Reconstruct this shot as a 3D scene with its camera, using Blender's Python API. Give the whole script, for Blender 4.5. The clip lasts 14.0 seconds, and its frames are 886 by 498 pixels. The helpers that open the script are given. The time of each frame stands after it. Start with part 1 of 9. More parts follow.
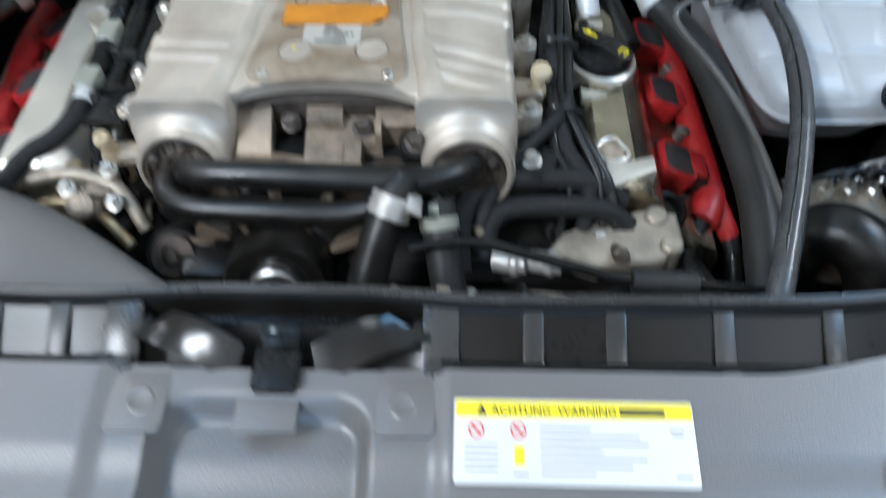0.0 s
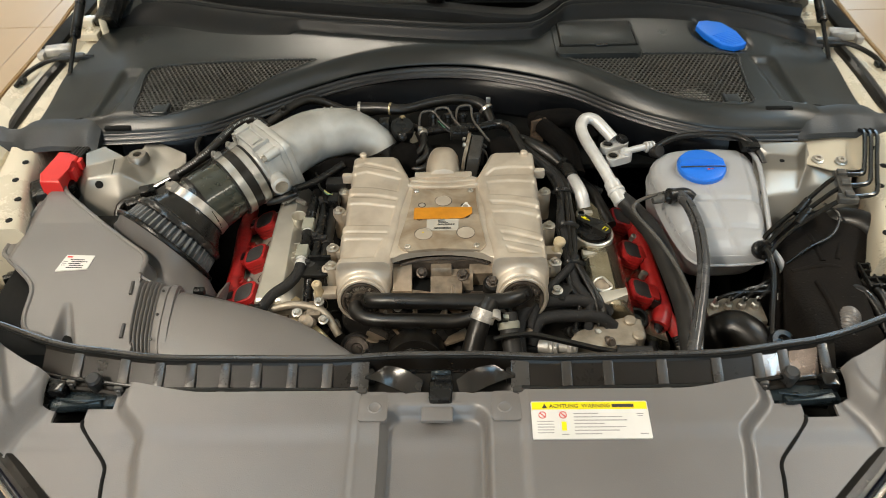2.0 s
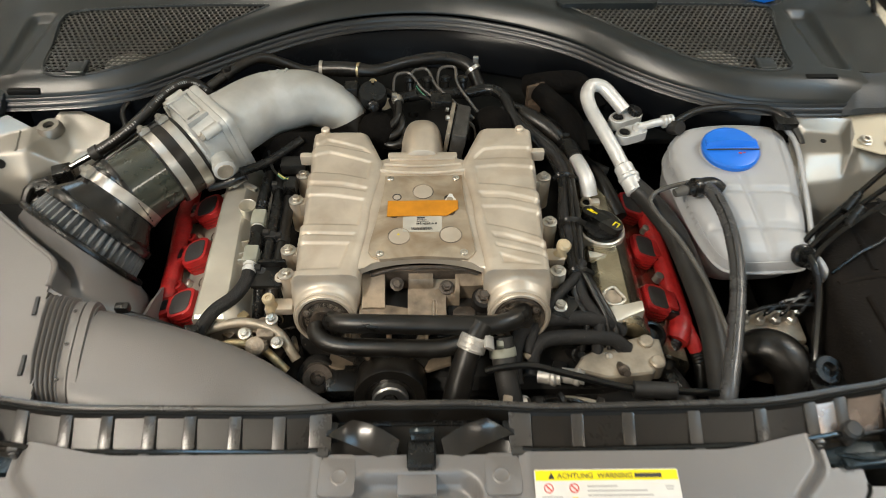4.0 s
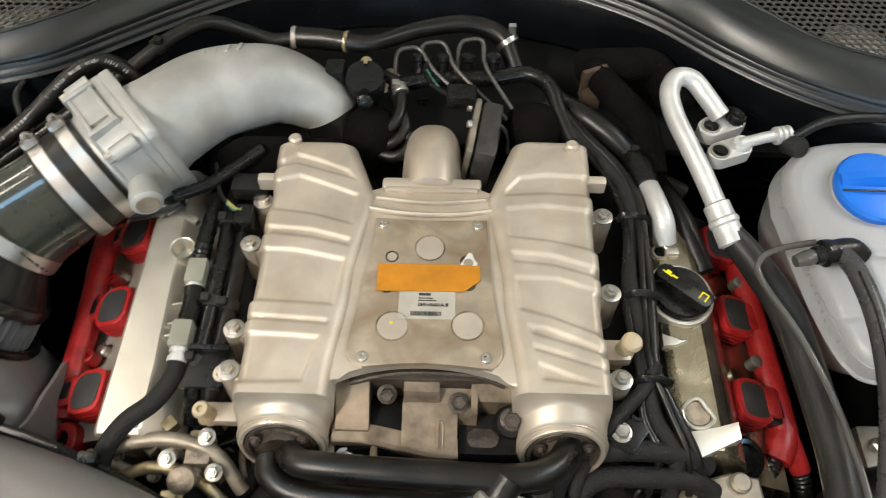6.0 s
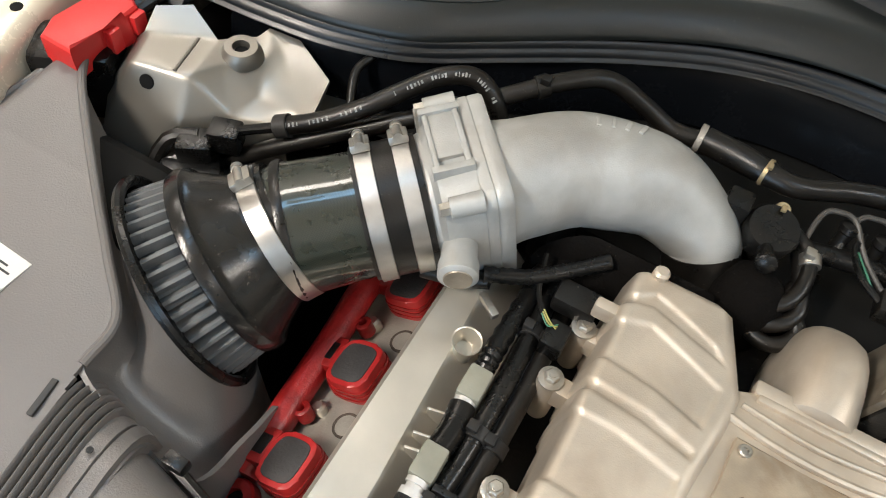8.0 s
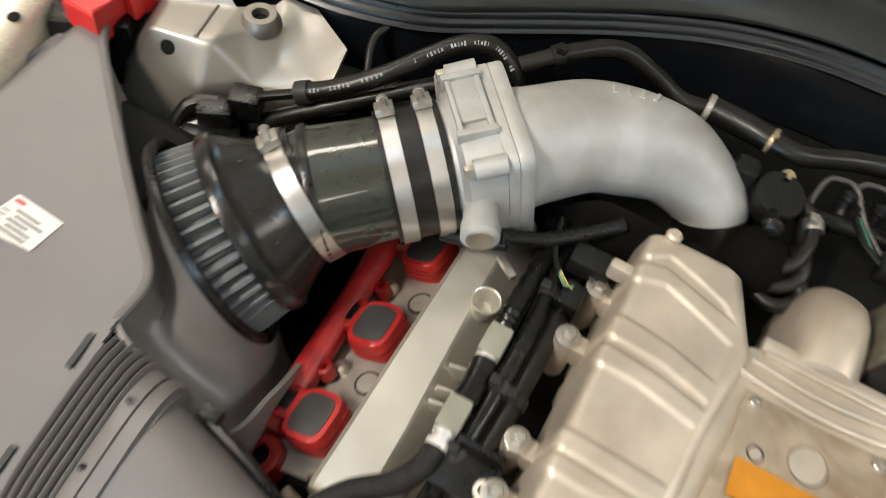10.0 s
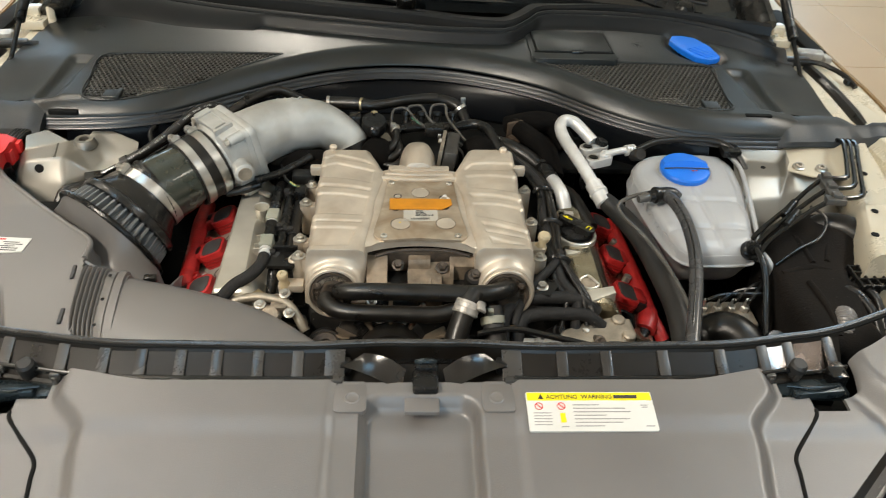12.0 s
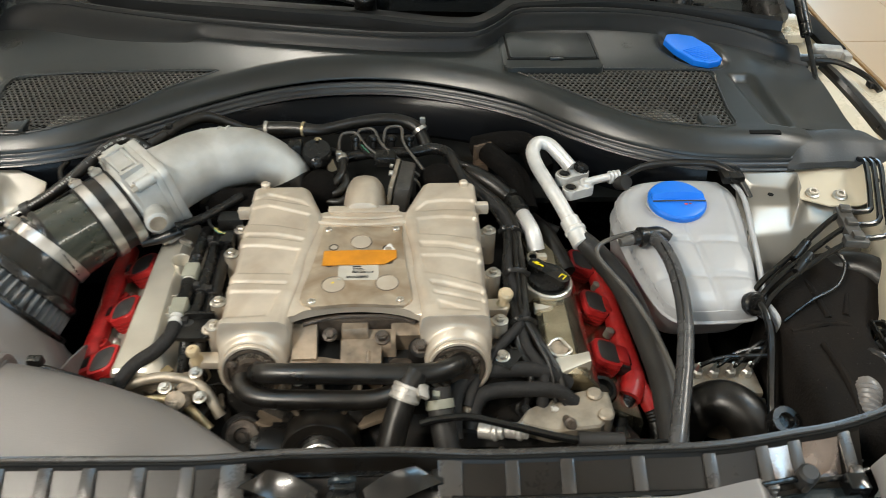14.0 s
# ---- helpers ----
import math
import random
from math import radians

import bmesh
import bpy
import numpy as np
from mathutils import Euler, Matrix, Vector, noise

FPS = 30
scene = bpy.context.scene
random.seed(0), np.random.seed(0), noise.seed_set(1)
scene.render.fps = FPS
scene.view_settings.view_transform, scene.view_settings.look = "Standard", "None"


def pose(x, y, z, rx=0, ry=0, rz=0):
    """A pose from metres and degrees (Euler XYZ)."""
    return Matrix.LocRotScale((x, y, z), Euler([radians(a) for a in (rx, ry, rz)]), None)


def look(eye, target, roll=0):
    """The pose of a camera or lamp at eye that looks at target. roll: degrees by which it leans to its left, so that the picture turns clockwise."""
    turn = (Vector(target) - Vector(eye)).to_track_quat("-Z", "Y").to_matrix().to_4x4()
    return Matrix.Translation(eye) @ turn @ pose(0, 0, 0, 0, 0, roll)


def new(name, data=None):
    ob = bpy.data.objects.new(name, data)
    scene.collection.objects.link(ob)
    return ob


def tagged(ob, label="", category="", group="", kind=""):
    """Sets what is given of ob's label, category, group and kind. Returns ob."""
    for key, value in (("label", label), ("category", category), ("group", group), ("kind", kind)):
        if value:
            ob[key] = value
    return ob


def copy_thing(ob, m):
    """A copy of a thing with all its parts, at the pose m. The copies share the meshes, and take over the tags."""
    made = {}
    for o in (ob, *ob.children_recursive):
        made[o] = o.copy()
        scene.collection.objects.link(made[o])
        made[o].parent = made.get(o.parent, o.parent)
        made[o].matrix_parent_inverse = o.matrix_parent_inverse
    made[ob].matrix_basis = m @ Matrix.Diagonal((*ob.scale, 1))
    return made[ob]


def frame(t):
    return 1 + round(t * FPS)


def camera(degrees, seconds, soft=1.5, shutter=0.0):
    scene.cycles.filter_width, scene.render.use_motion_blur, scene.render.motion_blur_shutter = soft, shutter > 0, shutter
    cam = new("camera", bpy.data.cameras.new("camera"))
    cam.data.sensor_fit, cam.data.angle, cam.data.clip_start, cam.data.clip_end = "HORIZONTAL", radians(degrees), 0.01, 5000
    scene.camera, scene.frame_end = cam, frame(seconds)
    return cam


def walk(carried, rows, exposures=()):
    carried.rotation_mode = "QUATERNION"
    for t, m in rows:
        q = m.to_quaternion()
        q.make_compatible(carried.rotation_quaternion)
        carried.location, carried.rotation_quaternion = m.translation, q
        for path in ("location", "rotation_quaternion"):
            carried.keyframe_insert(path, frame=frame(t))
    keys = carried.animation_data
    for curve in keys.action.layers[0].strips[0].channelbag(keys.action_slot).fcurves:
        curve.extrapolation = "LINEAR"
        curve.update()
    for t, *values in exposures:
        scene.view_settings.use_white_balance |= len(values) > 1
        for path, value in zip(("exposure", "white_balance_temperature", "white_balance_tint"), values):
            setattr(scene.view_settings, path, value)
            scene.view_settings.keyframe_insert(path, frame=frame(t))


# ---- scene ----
cam = camera(60.0, 14.0, soft=0.8, shutter=0.5)
PATH = [
    (0, (0.108, -0.531, 1.282), (0.063, 0.672, -0.315), -0.8),
    (0.5, (0.077, -0.477, 1.418), (0.026, 0.762, -0.151), -2.0),
    (1, (0.089, -0.62, 1.486), (0.016, 0.779, 0.058), -2.6),
    (1.5, (0.062, -0.757, 1.559), (0.004, 0.673, 0.162), -1.1),
    (2, (0.03, -0.891, 1.606), (-0.022, 0.613, 0.288), -2.1),
    (2.5, (0.04, -0.926, 1.614), (0.026, 0.606, 0.328), -1.2),
    (2.7, (0.046, -0.919, 1.619), (0.043, 0.607, 0.325), -0.9),
    (4.8, (0.002, -0.443, 1.476), (0.03, 0.789, -0.099), 0.8),
    (5, (0.016, -0.389, 1.462), (0.045, 0.812, -0.136), 1.1),
    (5.5, (0.023, -0.327, 1.435), (0.04, 0.815, -0.207), 1.0),
    (6, (0.018, -0.339, 1.437), (0.001, 0.797, -0.209), 0.8),
    (6.5, (-0.036, -0.354, 1.432), (-0.164, 0.832, -0.174), 3.7),
    (7, (-0.083, -0.332, 1.405), (-0.38, 0.885, -0.154), 8.5),
    (7.5, (-0.132, -0.213, 1.353), (-0.556, 0.914, -0.243), 9.6),
    (9.8, (-0.194, -0.179, 1.315), (-0.52, 0.843, -0.374), 13.4),
    (10, (-0.18, -0.231, 1.335), (-0.522, 0.84, -0.319), 12.8),
    (10.5, (-0.091, -0.399, 1.382), (-0.495, 0.856, -0.121), 7.4),
    (11, (-0.055, -0.588, 1.419), (-0.225, 0.84, 0.028), 4.9),
    (11.5, (-0.044, -0.777, 1.466), (-0.001, 0.762, 0.189), 3.2),
    (12, (-0.027, -0.889, 1.485), (0.084, 0.708, 0.286), 2.9),
    (12.5, (-0.019, -0.872, 1.482), (0.147, 0.734, 0.302), 3.4),
    (13, (-0.039, -0.793, 1.492), (0.138, 0.804, 0.301), 2.8),
    (13.5, (-0.012, -0.752, 1.49), (0.119, 0.818, 0.26), 2.0),
    (14, (0.073, -0.698, 1.469), (0.132, 0.86, 0.216), 0.6),
]
# the exposure starts cool and bright and settles within a second and a half
LOOK = [(0, 0.13, 5050, 8), (0.2, 0.26, 5600, 10), (0.6, 0.32, 6050, 10), (1, 0.27, 6400, 10), (1.5, 0.06, 6650, 10), (2.5, -0.09, 6700, 10), (5, 0.04, 6400, 10), (6, 0.04, 6300, 11), (7.5, 0.10, 6200, 13), (9.8, 0.10, 6400, 13), (10.5, 0.03, 6400, 12), (11.5, 0.05, 6400, 11), (12.5, 0.00, 6550, 9), (13.5, 0.12, 6350, 9), (14, 0.16, 6300, 9)]
walk(cam, [(t, look(eye, target, roll)) for t, eye, target, roll in PATH], LOOK)

# ---- world and lights ----
world = bpy.data.worlds.new("showroom_air")
scene.world = world
world.use_nodes = True
world.node_tree.nodes["Background"].inputs[0].default_value = (0.75, 0.82, 1.0, 1)
world.node_tree.nodes["Background"].inputs[1].default_value = 0.04


def lamp(name, where, target, sx, sy, watts, colour):
    data = bpy.data.lights.new(name, "AREA")
    data.shape, data.size, data.size_y, data.energy, data.color = "RECTANGLE", sx, sy, watts, colour
    ob = new(name, data)
    ob.matrix_world = look(where, target)
    return ob


WARM, COOL = (1.0, 0.91, 0.77), (0.52, 0.78, 1.0)
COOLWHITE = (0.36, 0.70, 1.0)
CEILING = 3.2
# unseen lamps, placed and tinted for brightness and sheen on towers, cowl and floor
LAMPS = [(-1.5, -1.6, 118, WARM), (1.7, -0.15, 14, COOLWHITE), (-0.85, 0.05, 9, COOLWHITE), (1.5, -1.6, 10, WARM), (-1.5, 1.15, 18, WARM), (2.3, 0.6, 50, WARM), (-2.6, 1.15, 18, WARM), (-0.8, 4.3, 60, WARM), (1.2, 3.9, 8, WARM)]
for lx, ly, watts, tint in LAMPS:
    lamp("unseen_ceiling_lamp", (lx, ly, CEILING - 0.09), (lx, ly + 0.001, 0), 0.28, 1.15, watts, tint)
# added cool light, as daylight through an unseen workshop door in front of the car
lamp("added_door_daylight", (0.0, -5.85, 1.5), (0, 0, 0.9), 3.4, 2.6, 95, COOL)
# added cool light, as daylight through an unseen long window band in the north wall
lamp("added_window_daylight", (0.0, 5.85, 2.0), (0, 0.3, 0.95), 7.4, 1.7, 150, COOL)

# ---- materials ----
def mat(name, col, rough=0.5, metal=0.0, bump=0.0, bscale=300.0, var=0.12, vscale=14.0, coat=0.0, dust=0.0, trans=0.0, sub=0.0, rvar=0.12, spec=0.5, stain=0.0):
    m = bpy.data.materials.new(name)
    m.use_nodes = True
    nt = m.node_tree
    n, link = nt.nodes, nt.links.new
    b = n["Principled BSDF"]
    tc = n.new("ShaderNodeTexCoord")
    big, fine = n.new("ShaderNodeTexNoise"), n.new("ShaderNodeTexNoise")
    big.inputs["Scale"].default_value, big.inputs["Detail"].default_value = vscale, 6
    fine.inputs["Scale"].default_value, fine.inputs["Detail"].default_value = bscale, 3
    link(tc.outputs["Object"], big.inputs["Vector"])
    link(tc.outputs["Object"], fine.inputs["Vector"])
    ramp = n.new("ShaderNodeValToRGB")
    ramp.color_ramp.elements[0].position, ramp.color_ramp.elements[1].position = 0.3, 0.7
    ramp.color_ramp.elements[0].color = (*[max(0, c * (1 - var)) for c in col], 1)
    ramp.color_ramp.elements[1].color = (*[min(1, c * (1 + var)) for c in col], 1)
    link(big.outputs["Fac"], ramp.inputs["Fac"])
    colour = ramp.outputs["Color"]
    if stain:
        # brownish water marks with soft edges
        st_ = n.new("ShaderNodeTexNoise")
        st_.inputs["Scale"].default_value, st_.inputs["Detail"].default_value, st_.inputs["Distortion"].default_value = 17, 8, 1.2
        link(tc.outputs["Object"], st_.inputs["Vector"])
        sr = n.new("ShaderNodeMapRange")
        sr.inputs[1].default_value, sr.inputs[2].default_value, sr.inputs[4].default_value = 0.46, 0.72, stain
        link(st_.outputs["Fac"], sr.inputs[0])
        sm = n.new("ShaderNodeMix")
        sm.data_type = "RGBA"
        link(sr.outputs[0], sm.inputs[0])
        link(colour, sm.inputs[6])
        sm.inputs[7].default_value = (col[0] * 0.62, col[1] * 0.52, col[2] * 0.42, 1)
        colour = sm.outputs[2]
    if dust:
        sp = n.new("ShaderNodeTexNoise")
        sp.inputs["Scale"].default_value, sp.inputs["Detail"].default_value = 330, 2
        link(tc.outputs["Object"], sp.inputs["Vector"])
        rs = n.new("ShaderNodeMapRange")
        rs.inputs[1].default_value, rs.inputs[2].default_value, rs.inputs[4].default_value = 0.715, 0.75, min(0.45, dust * 2.2)
        link(sp.outputs["Fac"], rs.inputs[0])
        film = n.new("ShaderNodeMapRange")
        film.inputs[1].default_value, film.inputs[2].default_value, film.inputs[4].default_value = 0.45, 0.75, dust * 0.07
        link(big.outputs["Fac"], film.inputs[0])
        add = n.new("ShaderNodeMath")
        add.operation, add.use_clamp = "ADD", True
        link(rs.outputs[0], add.inputs[0])
        link(film.outputs[0], add.inputs[1])
        mx = n.new("ShaderNodeMix")
        mx.data_type = "RGBA"
        link(add.outputs[0], mx.inputs[0])
        link(colour, mx.inputs[6])
        mx.inputs[7].default_value = (0.36, 0.32, 0.27, 1)
        colour = mx.outputs[2]
    link(colour, b.inputs["Base Color"])
    rr = n.new("ShaderNodeMapRange")
    rr.inputs[1].default_value, rr.inputs[2].default_value = 0.3, 0.7
    rr.inputs[3].default_value, rr.inputs[4].default_value = max(0.02, rough - rvar), min(1, rough + rvar)
    mixn = n.new("ShaderNodeMath")
    mixn.operation = "MULTIPLY_ADD"
    mixn.inputs[1].default_value, mixn.inputs[2].default_value = 0.4, 0.3
    link(fine.outputs["Fac"], mixn.inputs[0])
    avg = n.new("ShaderNodeMath")
    avg.operation = "MULTIPLY_ADD"
    avg.inputs[1].default_value = 0.6
    link(big.outputs["Fac"], avg.inputs[0])
    half = n.new("ShaderNodeMath")
    half.operation = "MULTIPLY"
    half.inputs[1].default_value = 0.4
    link(mixn.outputs[0], half.inputs[0])
    link(half.outputs[0], avg.inputs[2])
    link(avg.outputs[0], rr.inputs[0])
    link(rr.outputs[0], b.inputs["Roughness"])
    b.inputs["Metallic"].default_value = metal
    b.inputs["Coat Weight"].default_value = coat
    b.inputs["Coat Roughness"].default_value = 0.06
    b.inputs["Specular IOR Level"].default_value = spec
    if trans:
        b.inputs["Transmission Weight"].default_value = trans
    if sub:
        b.inputs["Subsurface Weight"].default_value = sub
        b.inputs["Subsurface Radius"].default_value = (0.02, 0.02, 0.02)
        b.inputs["Subsurface Scale"].default_value = 0.4
    if bump:
        bp = n.new("ShaderNodeBump")
        bp.inputs["Strength"].default_value, bp.inputs["Distance"].default_value = bump, 0.001
        link(fine.outputs["Fac"], bp.inputs["Height"])
        link(bp.outputs["Normal"], b.inputs["Normal"])
    return m


ALLOY = mat("bead_blasted_alloy", (0.565, 0.50, 0.415), 0.47, 0.55, 0.10, 900, 0.12, 30, stain=0.35)
CAST = mat("rough_cast_alloy", (0.31, 0.27, 0.215), 0.48, 0.55, 0.2, 800, 0.3, 55, dust=0.2)
DIRTYCAST = mat("oil_stained_casting", (0.26, 0.215, 0.165), 0.5, 0.45, 1.0, 350, 0.55, 75, dust=0.2)
RUSTY = mat("dark_rusty_steel", (0.075, 0.06, 0.048), 0.45, 0.4, 0.8, 350, 0.5, 70, dust=0.2)
GREYLINE = mat("dull_grey_pipe_coating", (0.07, 0.066, 0.06), 0.38, 0.2, 0.2, 400, 0.3, 80)
OILCAST = mat("oil_browned_casting", (0.235, 0.185, 0.135), 0.46, 0.55, 0.15, 500, 0.4, 60, dust=0.12)
CASTPIPE = mat("sand_cast_pipe_alloy", (0.45, 0.455, 0.44), 0.52, 0.4, 0.25, 900, 0.16, 26, stain=0.4)
STEEL = mat("stainless_steel", (0.56, 0.55, 0.53), 0.36, 1.0, 0.15, 300, 0.15, 40)
ZINC = mat("zinc_plated_steel", (0.50, 0.475, 0.43), 0.36, 0.9, 0.4, 400, 0.22, 70)
GOLDZINC = mat("yellow_zinc_brass", (0.46, 0.37, 0.22), 0.4, 0.7, 0.4, 400, 0.3, 70)
PLATE = mat("machined_plate_brownish", (0.45, 0.375, 0.285), 0.38, 0.6, 0.15, 700, 0.2, 40, stain=0.9)
GREYPLASTIC = mat("dark_grey_moulded_plastic", (0.134, 0.125, 0.119), 0.37, 0.0, 0.25, 700, 0.07, 9, dust=0.06, spec=0.75)
COWLPLASTIC = mat("black_moulded_cowl_plastic", (0.0125, 0.0148, 0.0148), 0.33, 0.0, 0.10, 900, 0.25, 8, dust=0.03, spec=0.52, rvar=0.10)
# cowl plastic made lighter, for the light caught by the web edges
GRILLEPLASTIC = mat("edge_lit_grille_plastic", (0.065, 0.063, 0.057), 0.34, 0.0, 0.2, 800, 0.15, 20, spec=0.6)
BLACKPLASTIC = mat("black_plastic", (0.0055, 0.0053, 0.0050), 0.28, 0.0, 0.2, 500, 0.3, 30, dust=0.10, spec=0.38)
GLOSSBLACK = mat("gloss_black_plastic", (0.006, 0.006, 0.006), 0.15, 0.0, 0.05, 300, 0.2, 20, dust=0.06, rvar=0.07)
RUBBER = mat("black_rubber", (0.0070, 0.0060, 0.0050), 0.34, 0.0, 0.15, 600, 0.35, 40, dust=0.10, spec=0.44)
RUBBERGREY = mat("dusty_grey_rubber", (0.020, 0.019, 0.018), 0.46, 0.0, 0.2, 500, 0.25, 25, dust=0.15, spec=0.35)
SEAL = mat("bay_seal_rubber", (0.0075, 0.0092, 0.0115), 0.36, 0.0, 0.1, 400, 0.2, 14, dust=0.06, spec=0.6)
SLAMGLOSS = mat("polished_black_panel", (0.011, 0.0095, 0.008), 0.3, 0.0, 0.02, 300, 0.2, 25, rvar=0.06, spec=0.28)
APRON = mat("black_glossy_apron", (0.0035, 0.0042, 0.0055), 0.22, 0.0, 0.1, 300, 0.2, 10, spec=0.13)
LIPRUBBER = mat("matt_black_lip_rubber", (0.0065, 0.0075, 0.0085), 0.5, 0.0, 0.15, 400, 0.2, 14, spec=0.3)
SEALEND = mat("grey_moulded_seal_rubber", (0.022, 0.0245, 0.0265), 0.5, 0.0, 0.3, 300, 0.2, 20, dust=0.06)
BLOCK = mat("oily_engine_block", (0.014, 0.013, 0.012), 0.55, 0.2, 0.8, 120, 0.4, 40, dust=0.14, spec=0.18)
# near-black that puts the shade of depths, holes and gaps into the colour
DARK = mat("deep_shade_black", (0.006, 0.006, 0.0055), 0.7, 0.0, 0.3, 90, 0.2, 20, spec=0.15)
BOXFELT = mat("dark_brown_box_felt", (0.0085, 0.0068, 0.0056), 0.85, 0.0, 0.8, 300, 0.4, 22, dust=0.06, spec=0.15)
FELT = mat("black_insulation_felt", (0.0036, 0.003, 0.0026), 0.9, 0.0, 1.0, 380, 0.4, 30, dust=0.05, spec=0.1)
RED = mat("red_harness_plastic", (0.27, 0.010, 0.009), 0.4, 0.0, 0.5, 300, 0.3, 80, dust=0.06)
DECKALLOY = mat("dull_head_deck_alloy", (0.44, 0.415, 0.365), 0.42, 0.55, 0.3, 500, 0.15, 40, stain=0.4)
REDBRIGHT = mat("bright_red_plastic", (0.6, 0.024, 0.022), 0.38, 0.0, 0.1, 300, 0.06, 30)
BLUE = mat("bright_blue_plastic", (0.008, 0.16, 0.72), 0.35, 0.0, 0.1, 300, 0.06, 30)
MILKY = mat("milky_translucent_plastic", (0.38, 0.385, 0.395), 0.36, 0.0, 0.1, 200, 0.06, 12, sub=0.35)
CREAM = mat("cream_body_paint", (0.6, 0.54, 0.42), 0.28, 0.1, 0.0, 300, 0.03, 10, coat=0.6, rvar=0.03)
TOWERPAINT = mat("champagne_primer_paint", (0.28, 0.262, 0.232), 0.42, 0.85, 0.0, 300, 0.08, 12, coat=0.3, rvar=0.06)
# body paint browned to imitate the dark surroundings mirrored in the wing edge
DARKREFLECTPAINT = mat("body_paint_dark_reflection", (0.34, 0.20, 0.075), 0.25, 0.6, 0.0, 300, 0.05, 10, coat=0.8, rvar=0.03)
CARBON = mat("carbon_lacquer_base", (0.03, 0.035, 0.03), 0.3, 0.1, 0.1, 500, 0.3, 60, coat=1.0)
TAPE = mat("orange_adhesive_tape", (0.48, 0.19, 0.010), 0.36, 0.0, 0.1, 200, 0.16, 60)
PAPER = mat("white_paper_label", (0.62, 0.605, 0.57), 0.5, 0.0, 0.05, 300, 0.05, 20)
YELLOW = mat("yellow_print", (0.8, 0.66, 0.0), 0.45, 0.0, 0.0, 300, 0.04, 20)
INK = mat("black_print_ink", (0.03, 0.03, 0.03), 0.5)
GREYINK = mat("grey_print_ink", (0.3, 0.29, 0.28), 0.5)
REDINK = mat("red_print_ink", (0.6, 0.05, 0.04), 0.5)
WHITEMARK = mat("white_hose_print", (0.26, 0.27, 0.27), 0.55, 0.0, 0.2, 900, 0.6, 300)
WHITEALU = mat("oxidised_white_aluminium", (0.60, 0.595, 0.58), 0.42, 0.4, 0.4, 500, 0.1, 50)
DULLALU = mat("dull_weathered_aluminium", (0.42, 0.40, 0.37), 0.45, 0.5, 0.7, 350, 0.3, 60, dust=0.2)
TANPLASTIC = mat("tan_plastic", (0.48, 0.39, 0.25), 0.45, 0.0, 0.1, 300, 0.15, 40)
GREENISH = mat("grey_green_plastic", (0.24, 0.24, 0.195), 0.45, 0.0, 0.2, 300, 0.15, 40)
SILVERRAIL = mat("brushed_valve_cover_alloy", (0.60, 0.565, 0.49), 0.36, 0.65, 0.07, 700, 0.12, 18)
BRONZE = mat("oily_magnesium_cover", (0.47, 0.42, 0.31), 0.2, 0.95, 0.25, 260, 0.3, 34)
COILTOP = mat("coil_rubber_insert", (0.035, 0.033, 0.033), 0.6, 0.0, 0.4, 400, 0.2, 50, dust=0.15)
TILE = mat("beige_floor_tile", (0.52, 0.38, 0.25), 0.32, 0.0, 0.0, 60, 0.05, 2.0, rvar=0.05)
GROUT = mat("grey_grout", (0.26, 0.22, 0.18), 0.8, 0.0, 0.4, 80, 0.1, 5)
WALLPAINT = mat("warm_white_wall_paint", (0.78, 0.74, 0.66), 0.75, 0.0, 0.2, 60, 0.04, 2.0)
HEADLAMP = mat("dark_headlamp_lens", (0.008, 0.01, 0.016), 0.1, 0.0, 0.0, 100, 0.2, 6, coat=1.0, rvar=0.04)
CHROME = mat("chrome", (0.82, 0.82, 0.82), 0.1, 1.0, 0.0, 100, 0.05, 10, rvar=0.05)
GLASS = mat("dark_windscreen_glass", (0.012, 0.014, 0.015), 0.06, 0.0, 0.0, 100, 0.1, 3, coat=0.5, rvar=0.03)
TEALBLACK = mat("blackened_latch_steel", (0.02, 0.028, 0.032), 0.3, 0.4, 0.2, 300, 0.2, 40)
YELLOWWIRE = mat("yellow_wire", (0.38, 0.34, 0.10), 0.5)
GREENWIRE = mat("green_wire", (0.06, 0.22, 0.14), 0.5)
TYPEPAPER = mat("yellowed_label_foil", (0.43, 0.405, 0.35), 0.45, 0.1, 0.05, 300, 0.1, 60)
COILRED = mat("coil_red_plastic", (0.38, 0.016, 0.016), 0.4, 0.0, 0.2, 300, 0.15, 50)
BRAID = mat("braided_hose_textile", (0.013, 0.0125, 0.0125), 0.62, 0.0, 1.0, 900, 0.35, 300, dust=0.18, spec=0.3)
FILTERRUBBER = mat("moulded_filter_rubber", (0.012, 0.0118, 0.0115), 0.2, 0.0, 0.15, 500, 0.2, 40, dust=0.1, rvar=0.06)
ACTGREY = mat("dark_grey_casting", (0.055, 0.052, 0.048), 0.45, 0.3, 0.6, 350, 0.35, 60, dust=0.2)
CLEARLINE = mat("cloudy_grey_tube", (0.08, 0.076, 0.07), 0.2, 0.0, 0.05, 300, 0.15, 40, rvar=0.06, spec=0.7)
GREYHOSE = mat("shiny_grey_hose", (0.05, 0.05, 0.052), 0.27, 0.0, 0.1, 500, 0.15, 30, rvar=0.07, spec=0.6)
LENS = mat("lamp_diffuser", (0.9, 0.88, 0.84), 0.5)
FILTERCLOTH = mat("pleated_filter_cloth", (0.125, 0.13, 0.133), 0.7, 0.0, 0.6, 700, 0.2, 40)
GREENDOT = mat("yellow_paint_mark", (0.75, 0.6, 0.05), 0.5)


